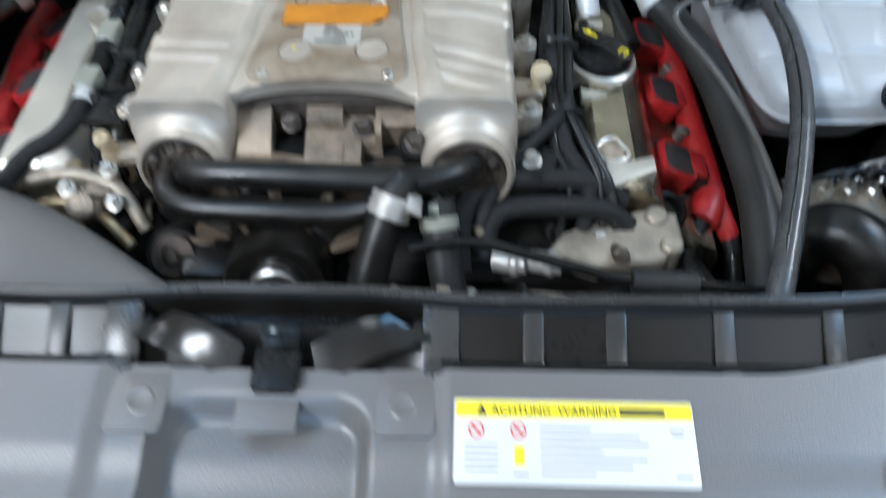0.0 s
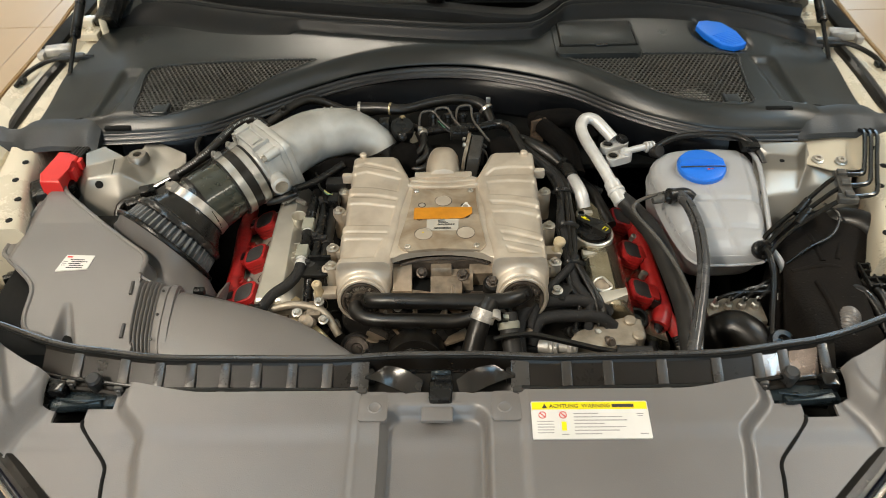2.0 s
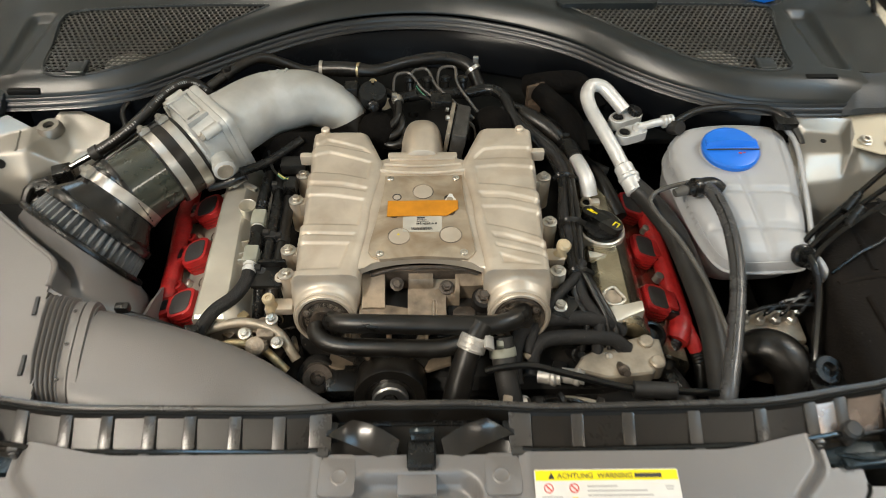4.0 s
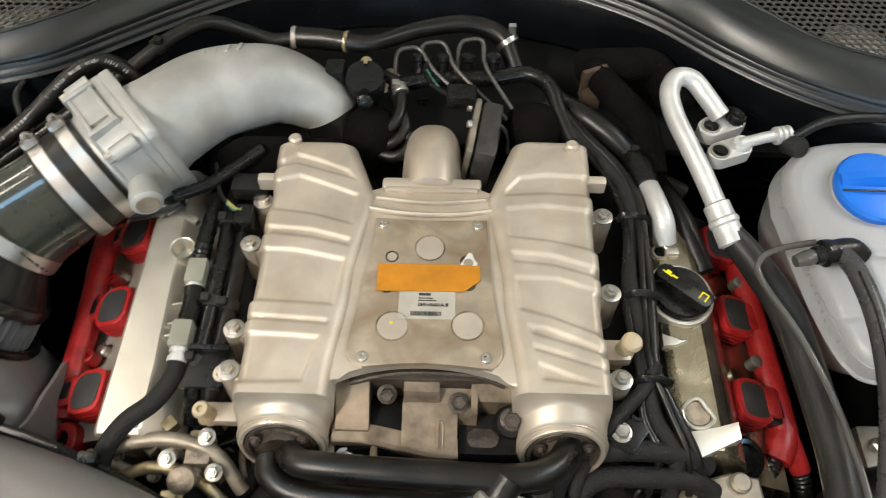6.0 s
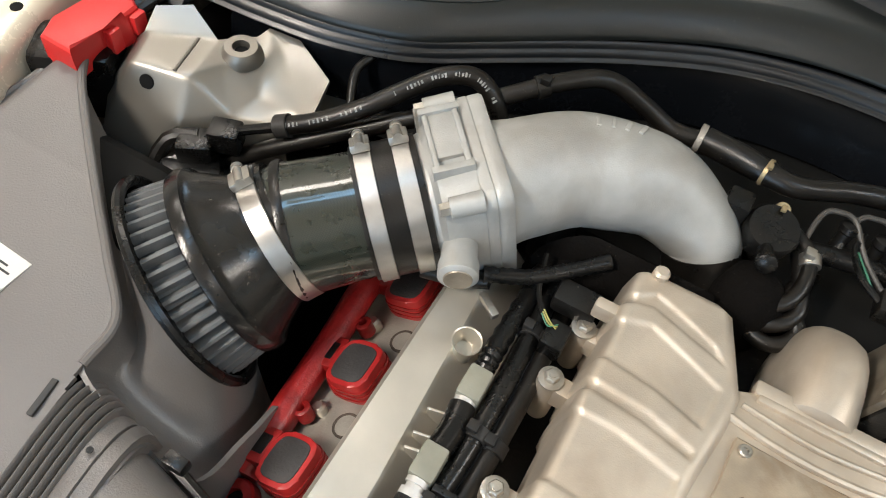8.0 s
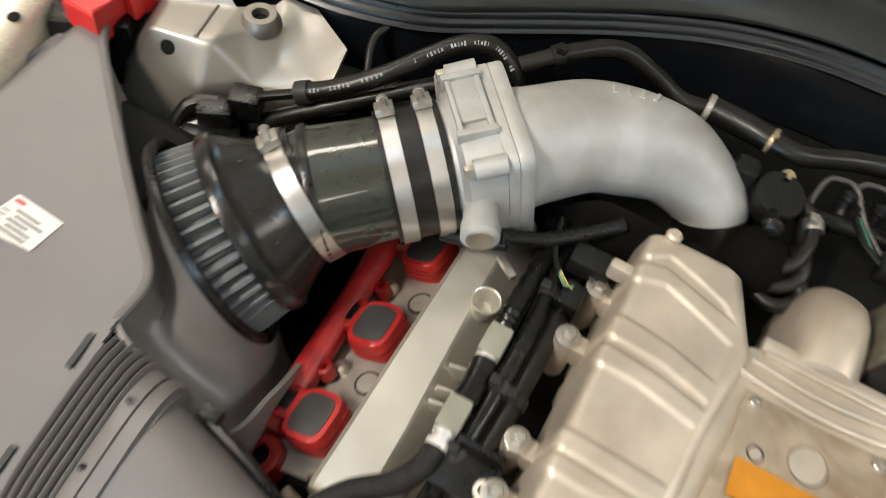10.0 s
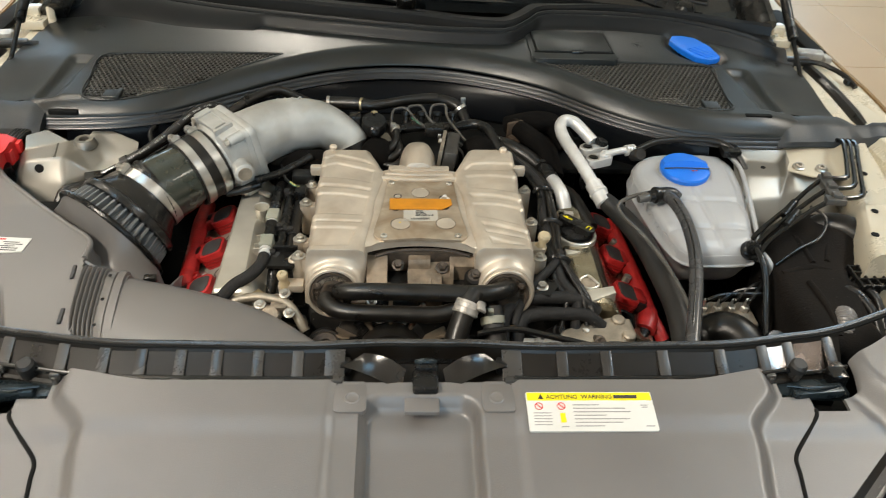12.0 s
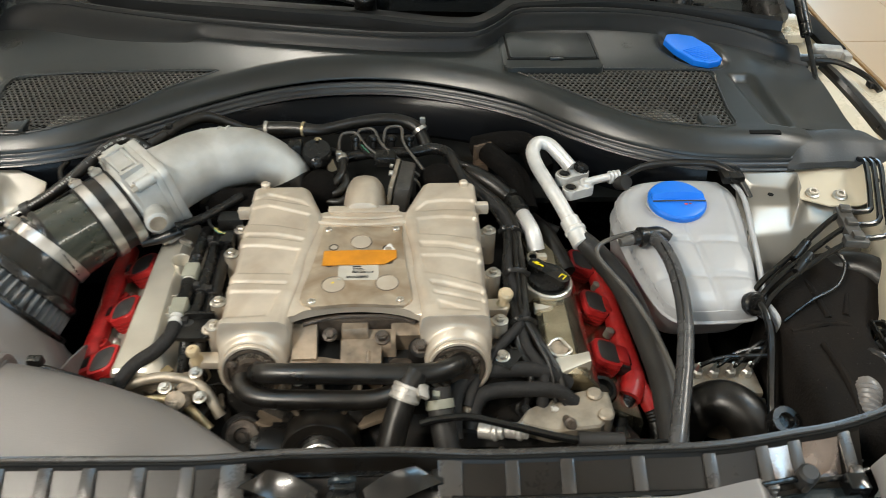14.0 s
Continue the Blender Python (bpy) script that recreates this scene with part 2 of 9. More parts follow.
def weave(m, scale):
    """A twill of two tones laid over the base colour."""
    nt = m.node_tree
    b = nt.nodes["Principled BSDF"]
    tc, ch, mx = nt.nodes.new("ShaderNodeTexCoord"), nt.nodes.new("ShaderNodeTexChecker"), nt.nodes.new("ShaderNodeMix")
    mp = nt.nodes.new("ShaderNodeMapping")
    mp.inputs["Rotation"].default_value = (0.3, 0.5, 0.785)
    nt.links.new(tc.outputs["Object"], mp.inputs["Vector"])
    nt.links.new(mp.outputs["Vector"], ch.inputs["Vector"])
    ch.inputs["Scale"].default_value = scale
    mx.data_type = "RGBA"
    nt.links.new(ch.outputs["Fac"], mx.inputs[0])
    mx.inputs[6].default_value, mx.inputs[7].default_value = (0.014, 0.018, 0.013, 1), (0.028, 0.034, 0.025, 1)
    nt.links.new(mx.outputs[2], b.inputs["Base Color"])


weave(CARBON, 1000)

# ---- mesh tools ----
def thing(name, where, label, category, group=""):
    ob = new(name)
    ob.empty_display_size = 0.02
    ob.location = where
    return tagged(ob, label, category, group)


def base_of(ob):
    m = Matrix.Identity(4)
    while ob is not None:
        if ob.type != "EMPTY":
            break
        m = Matrix.Translation(ob.location) @ m
        ob = ob.parent
    return m


def part(name, bm, material, parent=None, label="", sharp=35, kind="", category=""):
    bmesh.ops.recalc_face_normals(bm, faces=bm.faces)
    me = bpy.data.meshes.new(name)
    bm.to_mesh(me)
    bm.free()
    for p in me.polygons:
        p.use_smooth = True
    me.set_sharp_from_angle(angle=radians(sharp))
    me.materials.append(material)
    ob = new(name, me)
    if parent is not None:
        ob.parent = parent
        ob.matrix_parent_inverse = base_of(parent).inverted()
    return tagged(ob, label, category, "", kind)


def glide(pts, n=6):
    """A smooth curve through the points."""
    p = [Vector(q) for q in pts]
    if len(p) < 3:
        return p
    p = [p[0] * 2 - p[1], *p, p[-1] * 2 - p[-2]]
    out = []
    for i in range(1, len(p) - 2):
        a, b, c, d = p[i - 1:i + 3]
        for k in range(n):
            t = k / n
            out.append(0.5 * (2 * b + (c - a) * t + (2 * a - 5 * b + 4 * c - d) * t * t + (3 * b - a - 3 * c + d) * t ** 3))
    return out + [p[-2]]


def tube(bm, pts, r, seg=12, n=6, rib=0.0, flat=1.0):
    """A round hose or wire along the points; r is one radius or a list, spread along the way; rib: depth of corrugations."""
    way = glide(pts, n)
    rs = r if isinstance(r, (list, tuple)) else [r]
    up, rings = None, []
    for i, q in enumerate(way):
        d = (way[min(i + 1, len(way) - 1)] - way[max(i - 1, 0)]).normalized()
        if up is None:
            up = d.orthogonal().normalized()
        up = (up - d * up.dot(d)).normalized()
        side = d.cross(up)
        k = i / max(1, len(way) - 1) * (len(rs) - 1)
        j = min(int(k), len(rs) - 1)
        rad = rs[j] + (rs[min(j + 1, len(rs) - 1)] - rs[j]) * (k - j)
        if rib and i % 2:
            rad -= rib
        rings.append([bm.verts.new(q + (up * math.cos(a) + side * math.sin(a) * flat) * rad) for a in [2 * math.pi * s / seg for s in range(seg)]])
    for a, b in zip(rings, rings[1:]):
        for s in range(seg):
            bm.faces.new((a[s], a[(s + 1) % seg], b[(s + 1) % seg], b[s]))
    bm.faces.new(rings[0][::-1])
    bm.faces.new(rings[-1])


def axes(direction, up=(0, 0, 1)):
    z = Vector(direction).normalized()
    x = Vector(up).cross(z)
    x = x.normalized() if x.length > 1e-4 else Vector((1, 0, 0))
    return Matrix((x, z.cross(x), z)).transposed()


def revolve(bm, profile, origin, direction, seg=28, squash=1.0):
    """A turned body: profile of (distance along the axis, radius)."""
    m, o = axes(direction), Vector(origin)
    rings = []
    for d, r in profile:
        rings.append([bm.verts.new(o + m @ Vector((math.cos(a) * r, math.sin(a) * r * squash, d))) for a in [2 * math.pi * s / seg for s in range(seg)]])
    for a, b in zip(rings, rings[1:]):
        for s in range(seg):
            bm.faces.new((a[s], a[(s + 1) % seg], b[(s + 1) % seg], b[s]))
    bm.faces.new(rings[0][::-1])
    bm.faces.new(rings[-1])


def block(bm, centre, size, bevel=0.002, turn=None, seg=2):
    m = Matrix.Translation(centre) @ (turn if turn is not None else Matrix.Identity(4)) @ Matrix.Diagonal((*size, 1))
    made = bmesh.ops.create_cube(bm, size=1, matrix=m)
    if bevel:
        edges = list({e for v in made["verts"] for e in v.link_edges})
        bmesh.ops.bevel(bm, geom=edges, offset=bevel, segments=seg, affect="EDGES", profile=0.6)


def prism(bm, outline, z0, z1, m=None, bevel=0.0, seg=2):
    """An outline in x and y, drawn up from z0 to z1."""
    m = m if m is not None else Matrix.Identity(4)
    lo = [bm.verts.new(m @ Vector((x, y, z0))) for x, y in outline]
    hi = [bm.verts.new(m @ Vector((x, y, z1))) for x, y in outline]
    k = len(outline)
    top = bm.faces.new(hi)
    bm.faces.new(lo[::-1])
    for i in range(k):
        bm.faces.new((lo[i], lo[(i + 1) % k], hi[(i + 1) % k], hi[i]))
    if bevel:
        bmesh.ops.bevel(bm, geom=list(top.edges), offset=bevel, segments=seg, affect="EDGES", profile=0.6)


def rounded(w, h, r, k=5):
    out = []
    for cx, cy, a0 in ((w / 2 - r, h / 2 - r, 0), (-w / 2 + r, h / 2 - r, 90), (-w / 2 + r, -h / 2 + r, 180), (w / 2 - r, -h / 2 + r, 270)):
        for i in range(k + 1):
            a = radians(a0 + 90 * i / k)
            out.append((cx + r * math.cos(a), cy + r * math.sin(a)))
    return out


def loft(bm, sections, close=True):
    """Skin over rings of equally many points."""
    rings = [[bm.verts.new(q) for q in s] for s in sections]
    k = len(rings[0])
    for a, b in zip(rings, rings[1:]):
        for i in range(k):
            bm.faces.new((a[i], a[(i + 1) % k], b[(i + 1) % k], b[i]))
    if close:
        bm.faces.new(rings[0][::-1])
        bm.faces.new(rings[-1])


def sheet(bm, x0, x1, y0, y1, height, nx, ny, keep=None, thick=0.003):
    """A moulded skin z = height(x, y) with a thickness; y0 and y1 may follow x; keep drops faces whose middle it refuses."""
    f0 = y0 if callable(y0) else (lambda x: y0)
    f1 = y1 if callable(y1) else (lambda x: y1)
    grid = []
    for i in range(nx + 1):
        x = x0 + (x1 - x0) * i / nx
        a, b = f0(x), f1(x)
        grid.append([(x, a + (b - a) * j / ny) for j in range(ny + 1)])
    top, low, used = {}, {}, set()
    for i in range(nx):
        for j in range(ny):
            cx = (grid[i][j][0] + grid[i + 1][j + 1][0]) / 2
            cy = (grid[i][j][1] + grid[i + 1][j][1] + grid[i][j + 1][1] + grid[i + 1][j + 1][1]) / 4
            if keep is None or keep(cx, cy):
                used.add((i, j))
    def at(d, i, j, dz):
        if (i, j) not in d:
            x, y = grid[i][j]
            d[(i, j)] = bm.verts.new((x, y, height(x, y) - dz))
        return d[(i, j)]
    for i, j in sorted(used):
        c = ((i, j), (i + 1, j), (i + 1, j + 1), (i, j + 1))
        bm.faces.new([at(top, *q, 0) for q in c])
        bm.faces.new([at(low, *q, thick) for q in c][::-1])
        for k, (di, dj) in enumerate(((0, -1), (1, 0), (0, 1), (-1, 0))):
            if (i + di, j + dj) not in used:
                a, b = c[k], c[(k + 1) % 4]
                bm.faces.new((at(top, *a, 0), at(low, *a, thick), at(low, *b, thick), at(top, *b, 0)))


def pressing(bm, corners, faces, cuts=9, rounds=2, thick=0.003):
    """A pressed metal shell: named corners joined by flat faces, every fold rounded."""
    vs = {k: bm.verts.new(p) for k, p in corners.items()}
    for f in faces:
        bm.faces.new([vs[k] for k in f.split()])
    bmesh.ops.recalc_face_normals(bm, faces=bm.faces)
    if sum(f.normal.z * f.calc_area() for f in bm.faces) < 0:
        bmesh.ops.reverse_faces(bm, faces=bm.faces)
    bmesh.ops.triangulate(bm, faces=[f for f in bm.faces if len(f.verts) > 4])
    bmesh.ops.subdivide_edges(bm, edges=bm.edges[:], cuts=cuts, use_grid_fill=True)
    inner = [v for v in bm.verts if not v.is_boundary]
    for k in range(rounds):
        bmesh.ops.smooth_vert(bm, verts=inner, factor=0.5, use_axis_x=True, use_axis_y=True, use_axis_z=True)
    bmesh.ops.solidify(bm, geom=bm.faces[:], thickness=thick)


def inside(poly, x, y):
    hit = False
    for (xa, ya), (xb, yb) in zip(poly, poly[1:] + poly[:1]):
        if (ya > y) != (yb > y) and x < (xb - xa) * (y - ya) / (yb - ya) + xa:
            hit = not hit
    return hit


def step(a, b, x):
    t = min(1, max(0, (x - a) / (b - a)))
    return t * t * (3 - 2 * t)


def bolt(bm, where, up=(0, 0, 1), r=0.006, h=0.006, washer=0.0095):
    m, o = axes(up), Vector(where)
    revolve(bm, [(0, washer), (0.0015, washer), (0.002, washer * 0.86), (0.0022, r)], o, up, 16)
    rings = []
    for d, k in ((0.002, 1), (h, 1), (h + 0.001, 0.82)):
        rings.append([o + m @ Vector((math.cos(a) * r * k, math.sin(a) * r * k, d)) for a in [math.pi / 3 * s for s in range(6)]])
    loft(bm, rings)
    revolve(bm, [(h, r * 0.55), (h + 0.0025, r * 0.5)], o, up, 10)


def socket_screw(bm, where, up=(0, 0, 1), r=0.0045):
    revolve(bm, [(0, r), (0.002, r), (0.0028, r * 0.8), (0.0028, r * 0.45), (0.0008, r * 0.4)], where, up, 14)


def clamp_band(bm, where, direction, r, w=0.011, screw=None):
    revolve(bm, [(-w / 2, r), (-w / 2, r + 0.0012), (-w / 2 + 0.0004, r + 0.0016), (w / 2 - 0.0004, r + 0.0016), (w / 2, r + 0.0012), (w / 2, r)], where, direction, 40)


def write(name, text, size, m, material, parent, depth=0.0003):
    cu = bpy.data.curves.new(name, "FONT")
    cu.body, cu.size, cu.extrude, cu.align_x = text, size, depth, "LEFT"
    tmp = bpy.data.objects.new(name, cu)
    me = bpy.data.meshes.new_from_object(tmp)
    bpy.data.objects.remove(tmp)
    me.transform(m)
    me.materials.append(material)
    ob = new(name, me)
    if parent is not None:
        ob.parent = parent
        ob.matrix_parent_inverse = base_of(parent).inverted()
    return ob


def bars(bm, m, rects, z=0.0002):
    for x, y, w, h in rects:
        block(bm, m @ Vector((x + w / 2, y + h / 2, z)), (w, h, 0.0003), 0, m.to_3x3().to_4x4())


def glow(name, colour, strength):
    m = bpy.data.materials.new(name)
    m.use_nodes = True
    b = m.node_tree.nodes["Principled BSDF"]
    b.inputs["Base Color"].default_value = (0, 0, 0, 1)
    b.inputs["Emission Color"].default_value = (*colour, 1)
    b.inputs["Emission Strength"].default_value = strength
    return m


# glow for sheets behind the added openings, to brighten cool reflections
DAYLIGHT = glow("added_daylight_glow", (0.72, 0.86, 1.0), 1.1)

# ---- the room ----
bm = bmesh.new()
block(bm, (0, 0, -0.06), (12, 12, 0.1), 0)
floor = part("floor", bm, GROUT, None, "beige ceramic tiled workshop floor", kind="structure", category="floor")
for name, c, s in (("wall_west", (-6.1, 0, 1.6), (0.2, 12, 3.4)), ("wall_east", (6.1, 0, 1.6), (0.2, 12, 3.4))):
    bm = bmesh.new()
    block(bm, c, s, 0)
    part(name, bm, WALLPAINT, None, "plain warm white painted wall", kind="structure", category="wall")
bm = bmesh.new()
for c, s in (((0, 6.1, 0.5), (12, 0.2, 1.2)), ((-4.95, 6.1, 2.2), (2.1, 0.2, 2.2)), ((4.95, 6.1, 2.2), (2.1, 0.2, 2.2)), ((0, 6.1, 3.15), (7.8, 0.2, 0.3))):
    block(bm, c, s, 0)
part("wall_north", bm, WALLPAINT, None, "plain warm white wall round a long window", kind="structure", category="wall")
bm = bmesh.new()
for c, s in (((-4.0, -6.1, 1.6), (4.2, 0.2, 3.4)), ((4.0, -6.1, 1.6), (4.2, 0.2, 3.4)), ((0, -6.1, 3.1), (3.8, 0.2, 0.4))):
    block(bm, c, s, 0)
part("wall_south", bm, WALLPAINT, None, "plain warm white wall with a wide doorway", kind="structure", category="wall")
bm = bmesh.new()
block(bm, (0, 0, CEILING + 0.1), (12, 12, 0.2), 0)
part("ceiling", bm, WALLPAINT, None, "plain white painted ceiling", kind="structure", category="ceiling")
# added openings out of view: north window band and south doorway, each with a glowing sheet
for name, x, y, sx, sy, z, h in (("window_1", 0.0, 6.1, 7.8, 0.0, 2.05, 1.9), ("window_2", 0.0, -6.1, 3.8, 0.0, 1.45, 2.9)):
    win = thing(name, (x, y, z), "added unseen daylight opening with pale frames", "window")
    win["kind"] = "structure"
    long = max(sx, sy)
    for k in range(5):
        d = -long / 2 + long * k / 4
        bm = bmesh.new()
        block(bm, (x + (d if sx else 0), y + (d if sy else 0), z), (0.06, 0.06, h), 0.006)
        part("window_frame", bm, WALLPAINT, win)
    for q in (-1, 1):
        bm = bmesh.new()
        block(bm, (x, y, z + q * h / 2), (sx if sx else 0.06, sy if sy else 0.06, 0.06), 0.006)
        part("window_frame", bm, WALLPAINT, win)
    bm = bmesh.new()
    out_x, out_y = 0.0, math.copysign(0.9, y)
    block(bm, (x + out_x, y + out_y, z), (sx + 3 if sx else 0.02, sy + 3 if sy else 0.02, h + 2), 0)
    tagged(part("backdrop_" + name, bm, DAYLIGHT, None), "plain pale glowing sheet added as sky outside the unseen opening", "backdrop", "", "structure")
# fittings added at the unseen lamps
light0 = None
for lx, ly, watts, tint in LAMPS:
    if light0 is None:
        light0 = thing("ceiling_light", (lx, ly, CEILING), "added unseen long white ceiling light with a flat diffuser", "ceiling light", "ceiling lights")
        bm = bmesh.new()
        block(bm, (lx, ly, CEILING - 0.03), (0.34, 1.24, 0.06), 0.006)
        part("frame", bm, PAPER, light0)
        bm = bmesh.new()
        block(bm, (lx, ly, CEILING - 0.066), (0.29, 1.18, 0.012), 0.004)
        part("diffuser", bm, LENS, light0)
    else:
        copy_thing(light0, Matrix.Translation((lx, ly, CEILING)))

# ---- bay floor, firewall and radiator wall ----
car = thing("car_body", (0, 0.2, 0.3), "cream painted car body shell with an open engine bay", "car")
# undertray and firewall take the shade colour, not a paint of their own
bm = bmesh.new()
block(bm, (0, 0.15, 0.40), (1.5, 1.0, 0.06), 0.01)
part("undertray", bm, DARK, car, "undertray coloured near-black for the shade deep below the engine")
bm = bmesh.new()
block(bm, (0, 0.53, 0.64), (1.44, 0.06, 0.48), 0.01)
part("firewall", bm, DARK, car, "insulated firewall coloured near-black for the shade")
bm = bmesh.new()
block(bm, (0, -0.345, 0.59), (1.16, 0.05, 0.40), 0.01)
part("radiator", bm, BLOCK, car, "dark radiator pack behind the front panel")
for s in (-1, 1):
    # sill below the wing, down to the wheels
    bm = bmesh.new()
    block(bm, (0.80 * s, 0.35, 0.55), (0.10, 1.5, 0.70), 0.04, None, 3)
    part("wing_side", bm, CREAM, car)


def wing_in(y):
    """Half width of the bay at the inner edge of the wing."""
    return 0.602 + 0.088 * step(-0.16, 0.20, y) + 0.014 * step(0.18, 0.26, y) - 0.016 * step(0.42, 0.62, y)


def wing_out(y):
    return 0.765 + 0.055 * step(-0.3, 0.3, y)


def wing_top(y):
    return 0.882 + 0.020 * step(0.05, 0.4, y) + 0.022 * step(0.5, 1.0, y)


for s in (-1, 1):
    # wing: inner wall, flange with channel, outer edge
    secs, skin = [], []
    for k in range(41):
        y0 = -0.09 if s > 0 else -0.005
        y = y0 + (1.01 - y0) * k / 40
        a, b = wing_in(y), wing_out(y)
        zt = wing_top(y)
        ring = [(a + 0.012, 0.50), (a + 0.006, 0.72), (a - 0.002, zt - 0.05), (a + 0.001, zt - 0.009), (a + 0.011, zt),
                (a + 0.40 * (b - a), zt - 0.002), (a + 0.46 * (b - a), zt - 0.016), (a + 0.68 * (b - a), zt - 0.016), (a + 0.74 * (b - a), zt - 0.002),
                (b - 0.012, zt + 0.004), (b - 0.002, zt + 0.003), (b, zt - 0.02), (b, 0.5)]
        secs.append([Vector((x * s, y, z)) for x, z in ring])
        skin.append([Vector((x * s, y, z)) for x, z in ((b + 0.001, 0.5), (b + 0.001, zt - 0.012), (b + 0.002, zt + 0.004), (b + 0.007, zt + 0.005), (b + 0.022, zt - 0.008), (b + 0.045, zt - 0.05), (b + 0.06, zt - 0.14), (b + 0.06, 0.62), (b + 0.03, 0.5))])
    bm = bmesh.new()
    loft(bm, secs)
    part("wing", bm, CREAM, car, "cream painted front wing with pressed channel", sharp=50)
    # outer skin, with the dark reflection put into its brown colour
    bm = bmesh.new()
    loft(bm, skin)
    part("wing_skin", bm, DARKREFLECTPAINT, car, "glossy outer wing skin, coloured brown for its dark reflection", sharp=50)
    # holes along the inner flange
    for y in ((-0.043,) if s > 0 else ()) + (0.016, 0.069, 0.119, 0.165):
        bm = bmesh.new()
        a = wing_in(y)
        revolve(bm, [(0, 0.0055), (0.0012, 0.0055), (0.0012, 0.004)], ((a + 0.016 + 0.006 * math.sin(y * 60)) * s, y, wing_top(y) - 0.0006), (0, 0, 1), 14)
        part("flange_hole", bm, DARK, car, "dark round hole")
    # black edge seal lying in the channel
    bm = bmesh.new()
    tube(bm, [(s * (wing_in(y) + 0.57 * (wing_out(y) - wing_in(y))), y, wing_top(y) - 0.008) for y in (0.24, 0.27, 0.33, 0.40, 0.46, 0.50)], [0.009, 0.0115, 0.0115, 0.0105], 10)
    part("channel_seal", bm, RUBBER, car, "black rubber seal strip")
    # near-black block for the shade between the flange and the outer skin under the hinge
    bm = bmesh.new()
    block(bm, (s * 0.792, 0.64, 0.914), (0.034, 0.24, 0.012), 0.005)
    part("hinge_gap", bm, DARK, car, "dark gap beside the hinge")
    # hinge bracket
    bm = bmesh.new()
    block(bm, (s * 0.735, 0.60, 0.914), (0.045, 0.06, 0.016), 0.004)
    block(bm, (s * 0.742, 0.615, 0.928), (0.028, 0.030, 0.020), 0.005)
    tube(bm, [(s * 0.700, 0.585, 0.915), (s * 0.704, 0.60, 0.945), (s * 0.712, 0.66, 0.99), (s * 0.71, 0.74, 1.07)], 0.008, 8, flat=0.6)
    bolt(bm, (s * 0.728, 0.585, 0.922))
    bolt(bm, (s * 0.750, 0.59, 0.922))
    part("bonnet_hinge", bm, CREAM, car, "cream painted bonnet hinge")
    bm = bmesh.new()
    tube(bm, [(s * 0.690, 0.485, 0.915), (s * 0.725, 0.478, 0.918), (s * 0.768, 0.462, 0.920), (s * 0.797, 0.425, 0.915), (s * 0.805, 0.385, 0.908)], 0.0048, 8)
    block(bm, (s * 0.80, 0.405, 0.909), (0.012, 0.016, 0.010), 0.003)
    block(bm, (s * 0.735, 0.486, 0.914), (0.05, 0.022, 0.014), 0.005)
    part("drain_hose", bm, RUBBER, car, "thin black hose beside the hinge")
    bm = bmesh.new()
    block(bm, (s * 0.772, 0.515, 0.916), (0.05, 0.024, 0.018), 0.006, Matrix.Rotation(radians(-12 * s), 4, "Z"), 3)
    block(bm, (s * 0.798, 0.500, 0.914), (0.014, 0.026, 0.014), 0.004)
    part("hinge_buffer", bm, DULLALU, car, "pale grey buffer block")

# the raised bonnet over the bay, hinged behind it
bm = bmesh.new()
ang = radians(58)
secs = []
for k in range(13):
    d = 1.18 * k / 12
    y, z = 0.66 - d * math.cos(ang), 1.10 + d * math.sin(ang)
    half = 0.72 - 0.10 * (d / 1.18) ** 2
    bow = 0.03
    top = [Vector((half * u, y + 0.02 * (1 - u * u), z + bow * (1 - u * u))) for u in np.linspace(-1, 1, 13)]
    low = [Vector((half * u, y + 0.02 * (1 - u * u) + 0.012, z + bow * (1 - u * u) - 0.03)) for u in np.linspace(1, -1, 13)]
    secs.append(top + low)
loft(bm, secs)
part("bonnet", bm, CREAM, car, "raised cream bonnet")

# wheels under the wings
for s in (-1, 1):
    for y in (0.12, 2.95):
        bm = bmesh.new()
        revolve(bm, [(-0.10, 0.22), (-0.105, 0.30), (-0.085, 0.325), (0.085, 0.325), (0.105, 0.30), (0.10, 0.22)], (s * 0.83, y, 0.325), (1, 0, 0), 40)
        wheel = part("wheel", bm, RUBBER, car, "black tyre")
        bm = bmesh.new()
        revolve(bm, [(-0.08, 0.215), (0.07, 0.215), (0.075, 0.20), (0.06, 0.06), (0.07, 0.04), (0.07, 0.001)], (s * 0.83, y, 0.325), (s, 0, 0), 30)
        part("rim", bm, ZINC, wheel)

# windscreen, dashboard and lower edge
bm = bmesh.new()
secs = []
for k in range(9):
    t = k / 8
    y, z = 0.69 + 0.75 * t, 0.935 + 0.42 * t
    secs.append([Vector((0.70 * (1 - 0.12 * t) * u, y - 0.10 * u * u + 0.03, z)) for u in np.linspace(-1, 1, 15)] +
                [Vector((0.70 * (1 - 0.12 * t) * u, y - 0.10 * u * u + 0.03, z - 0.006)) for u in np.linspace(1, -1, 15)])
loft(bm, secs)
part("windscreen", bm, GLASS, car, "dark reflective windscreen")
for s in (-1, 1):
    bm = bmesh.new()
    tube(bm, [(s * 0.70, 0.60, 0.93), (s * 0.68, 0.75, 1.02), (s * 0.64, 1.1, 1.22), (s * 0.60, 1.45, 1.40)], 0.035, 10, flat=0.7)
    part("windscreen_pillar", bm, BLACKPLASTIC, car, "black pillar trim beside the windscreen")
bm = bmesh.new()
block(bm, (0, 1.3, 0.80), (1.3, 1.1, 0.1), 0.04)
part("dashboard", bm, DARK, car, "dark dashboard behind the windscreen")
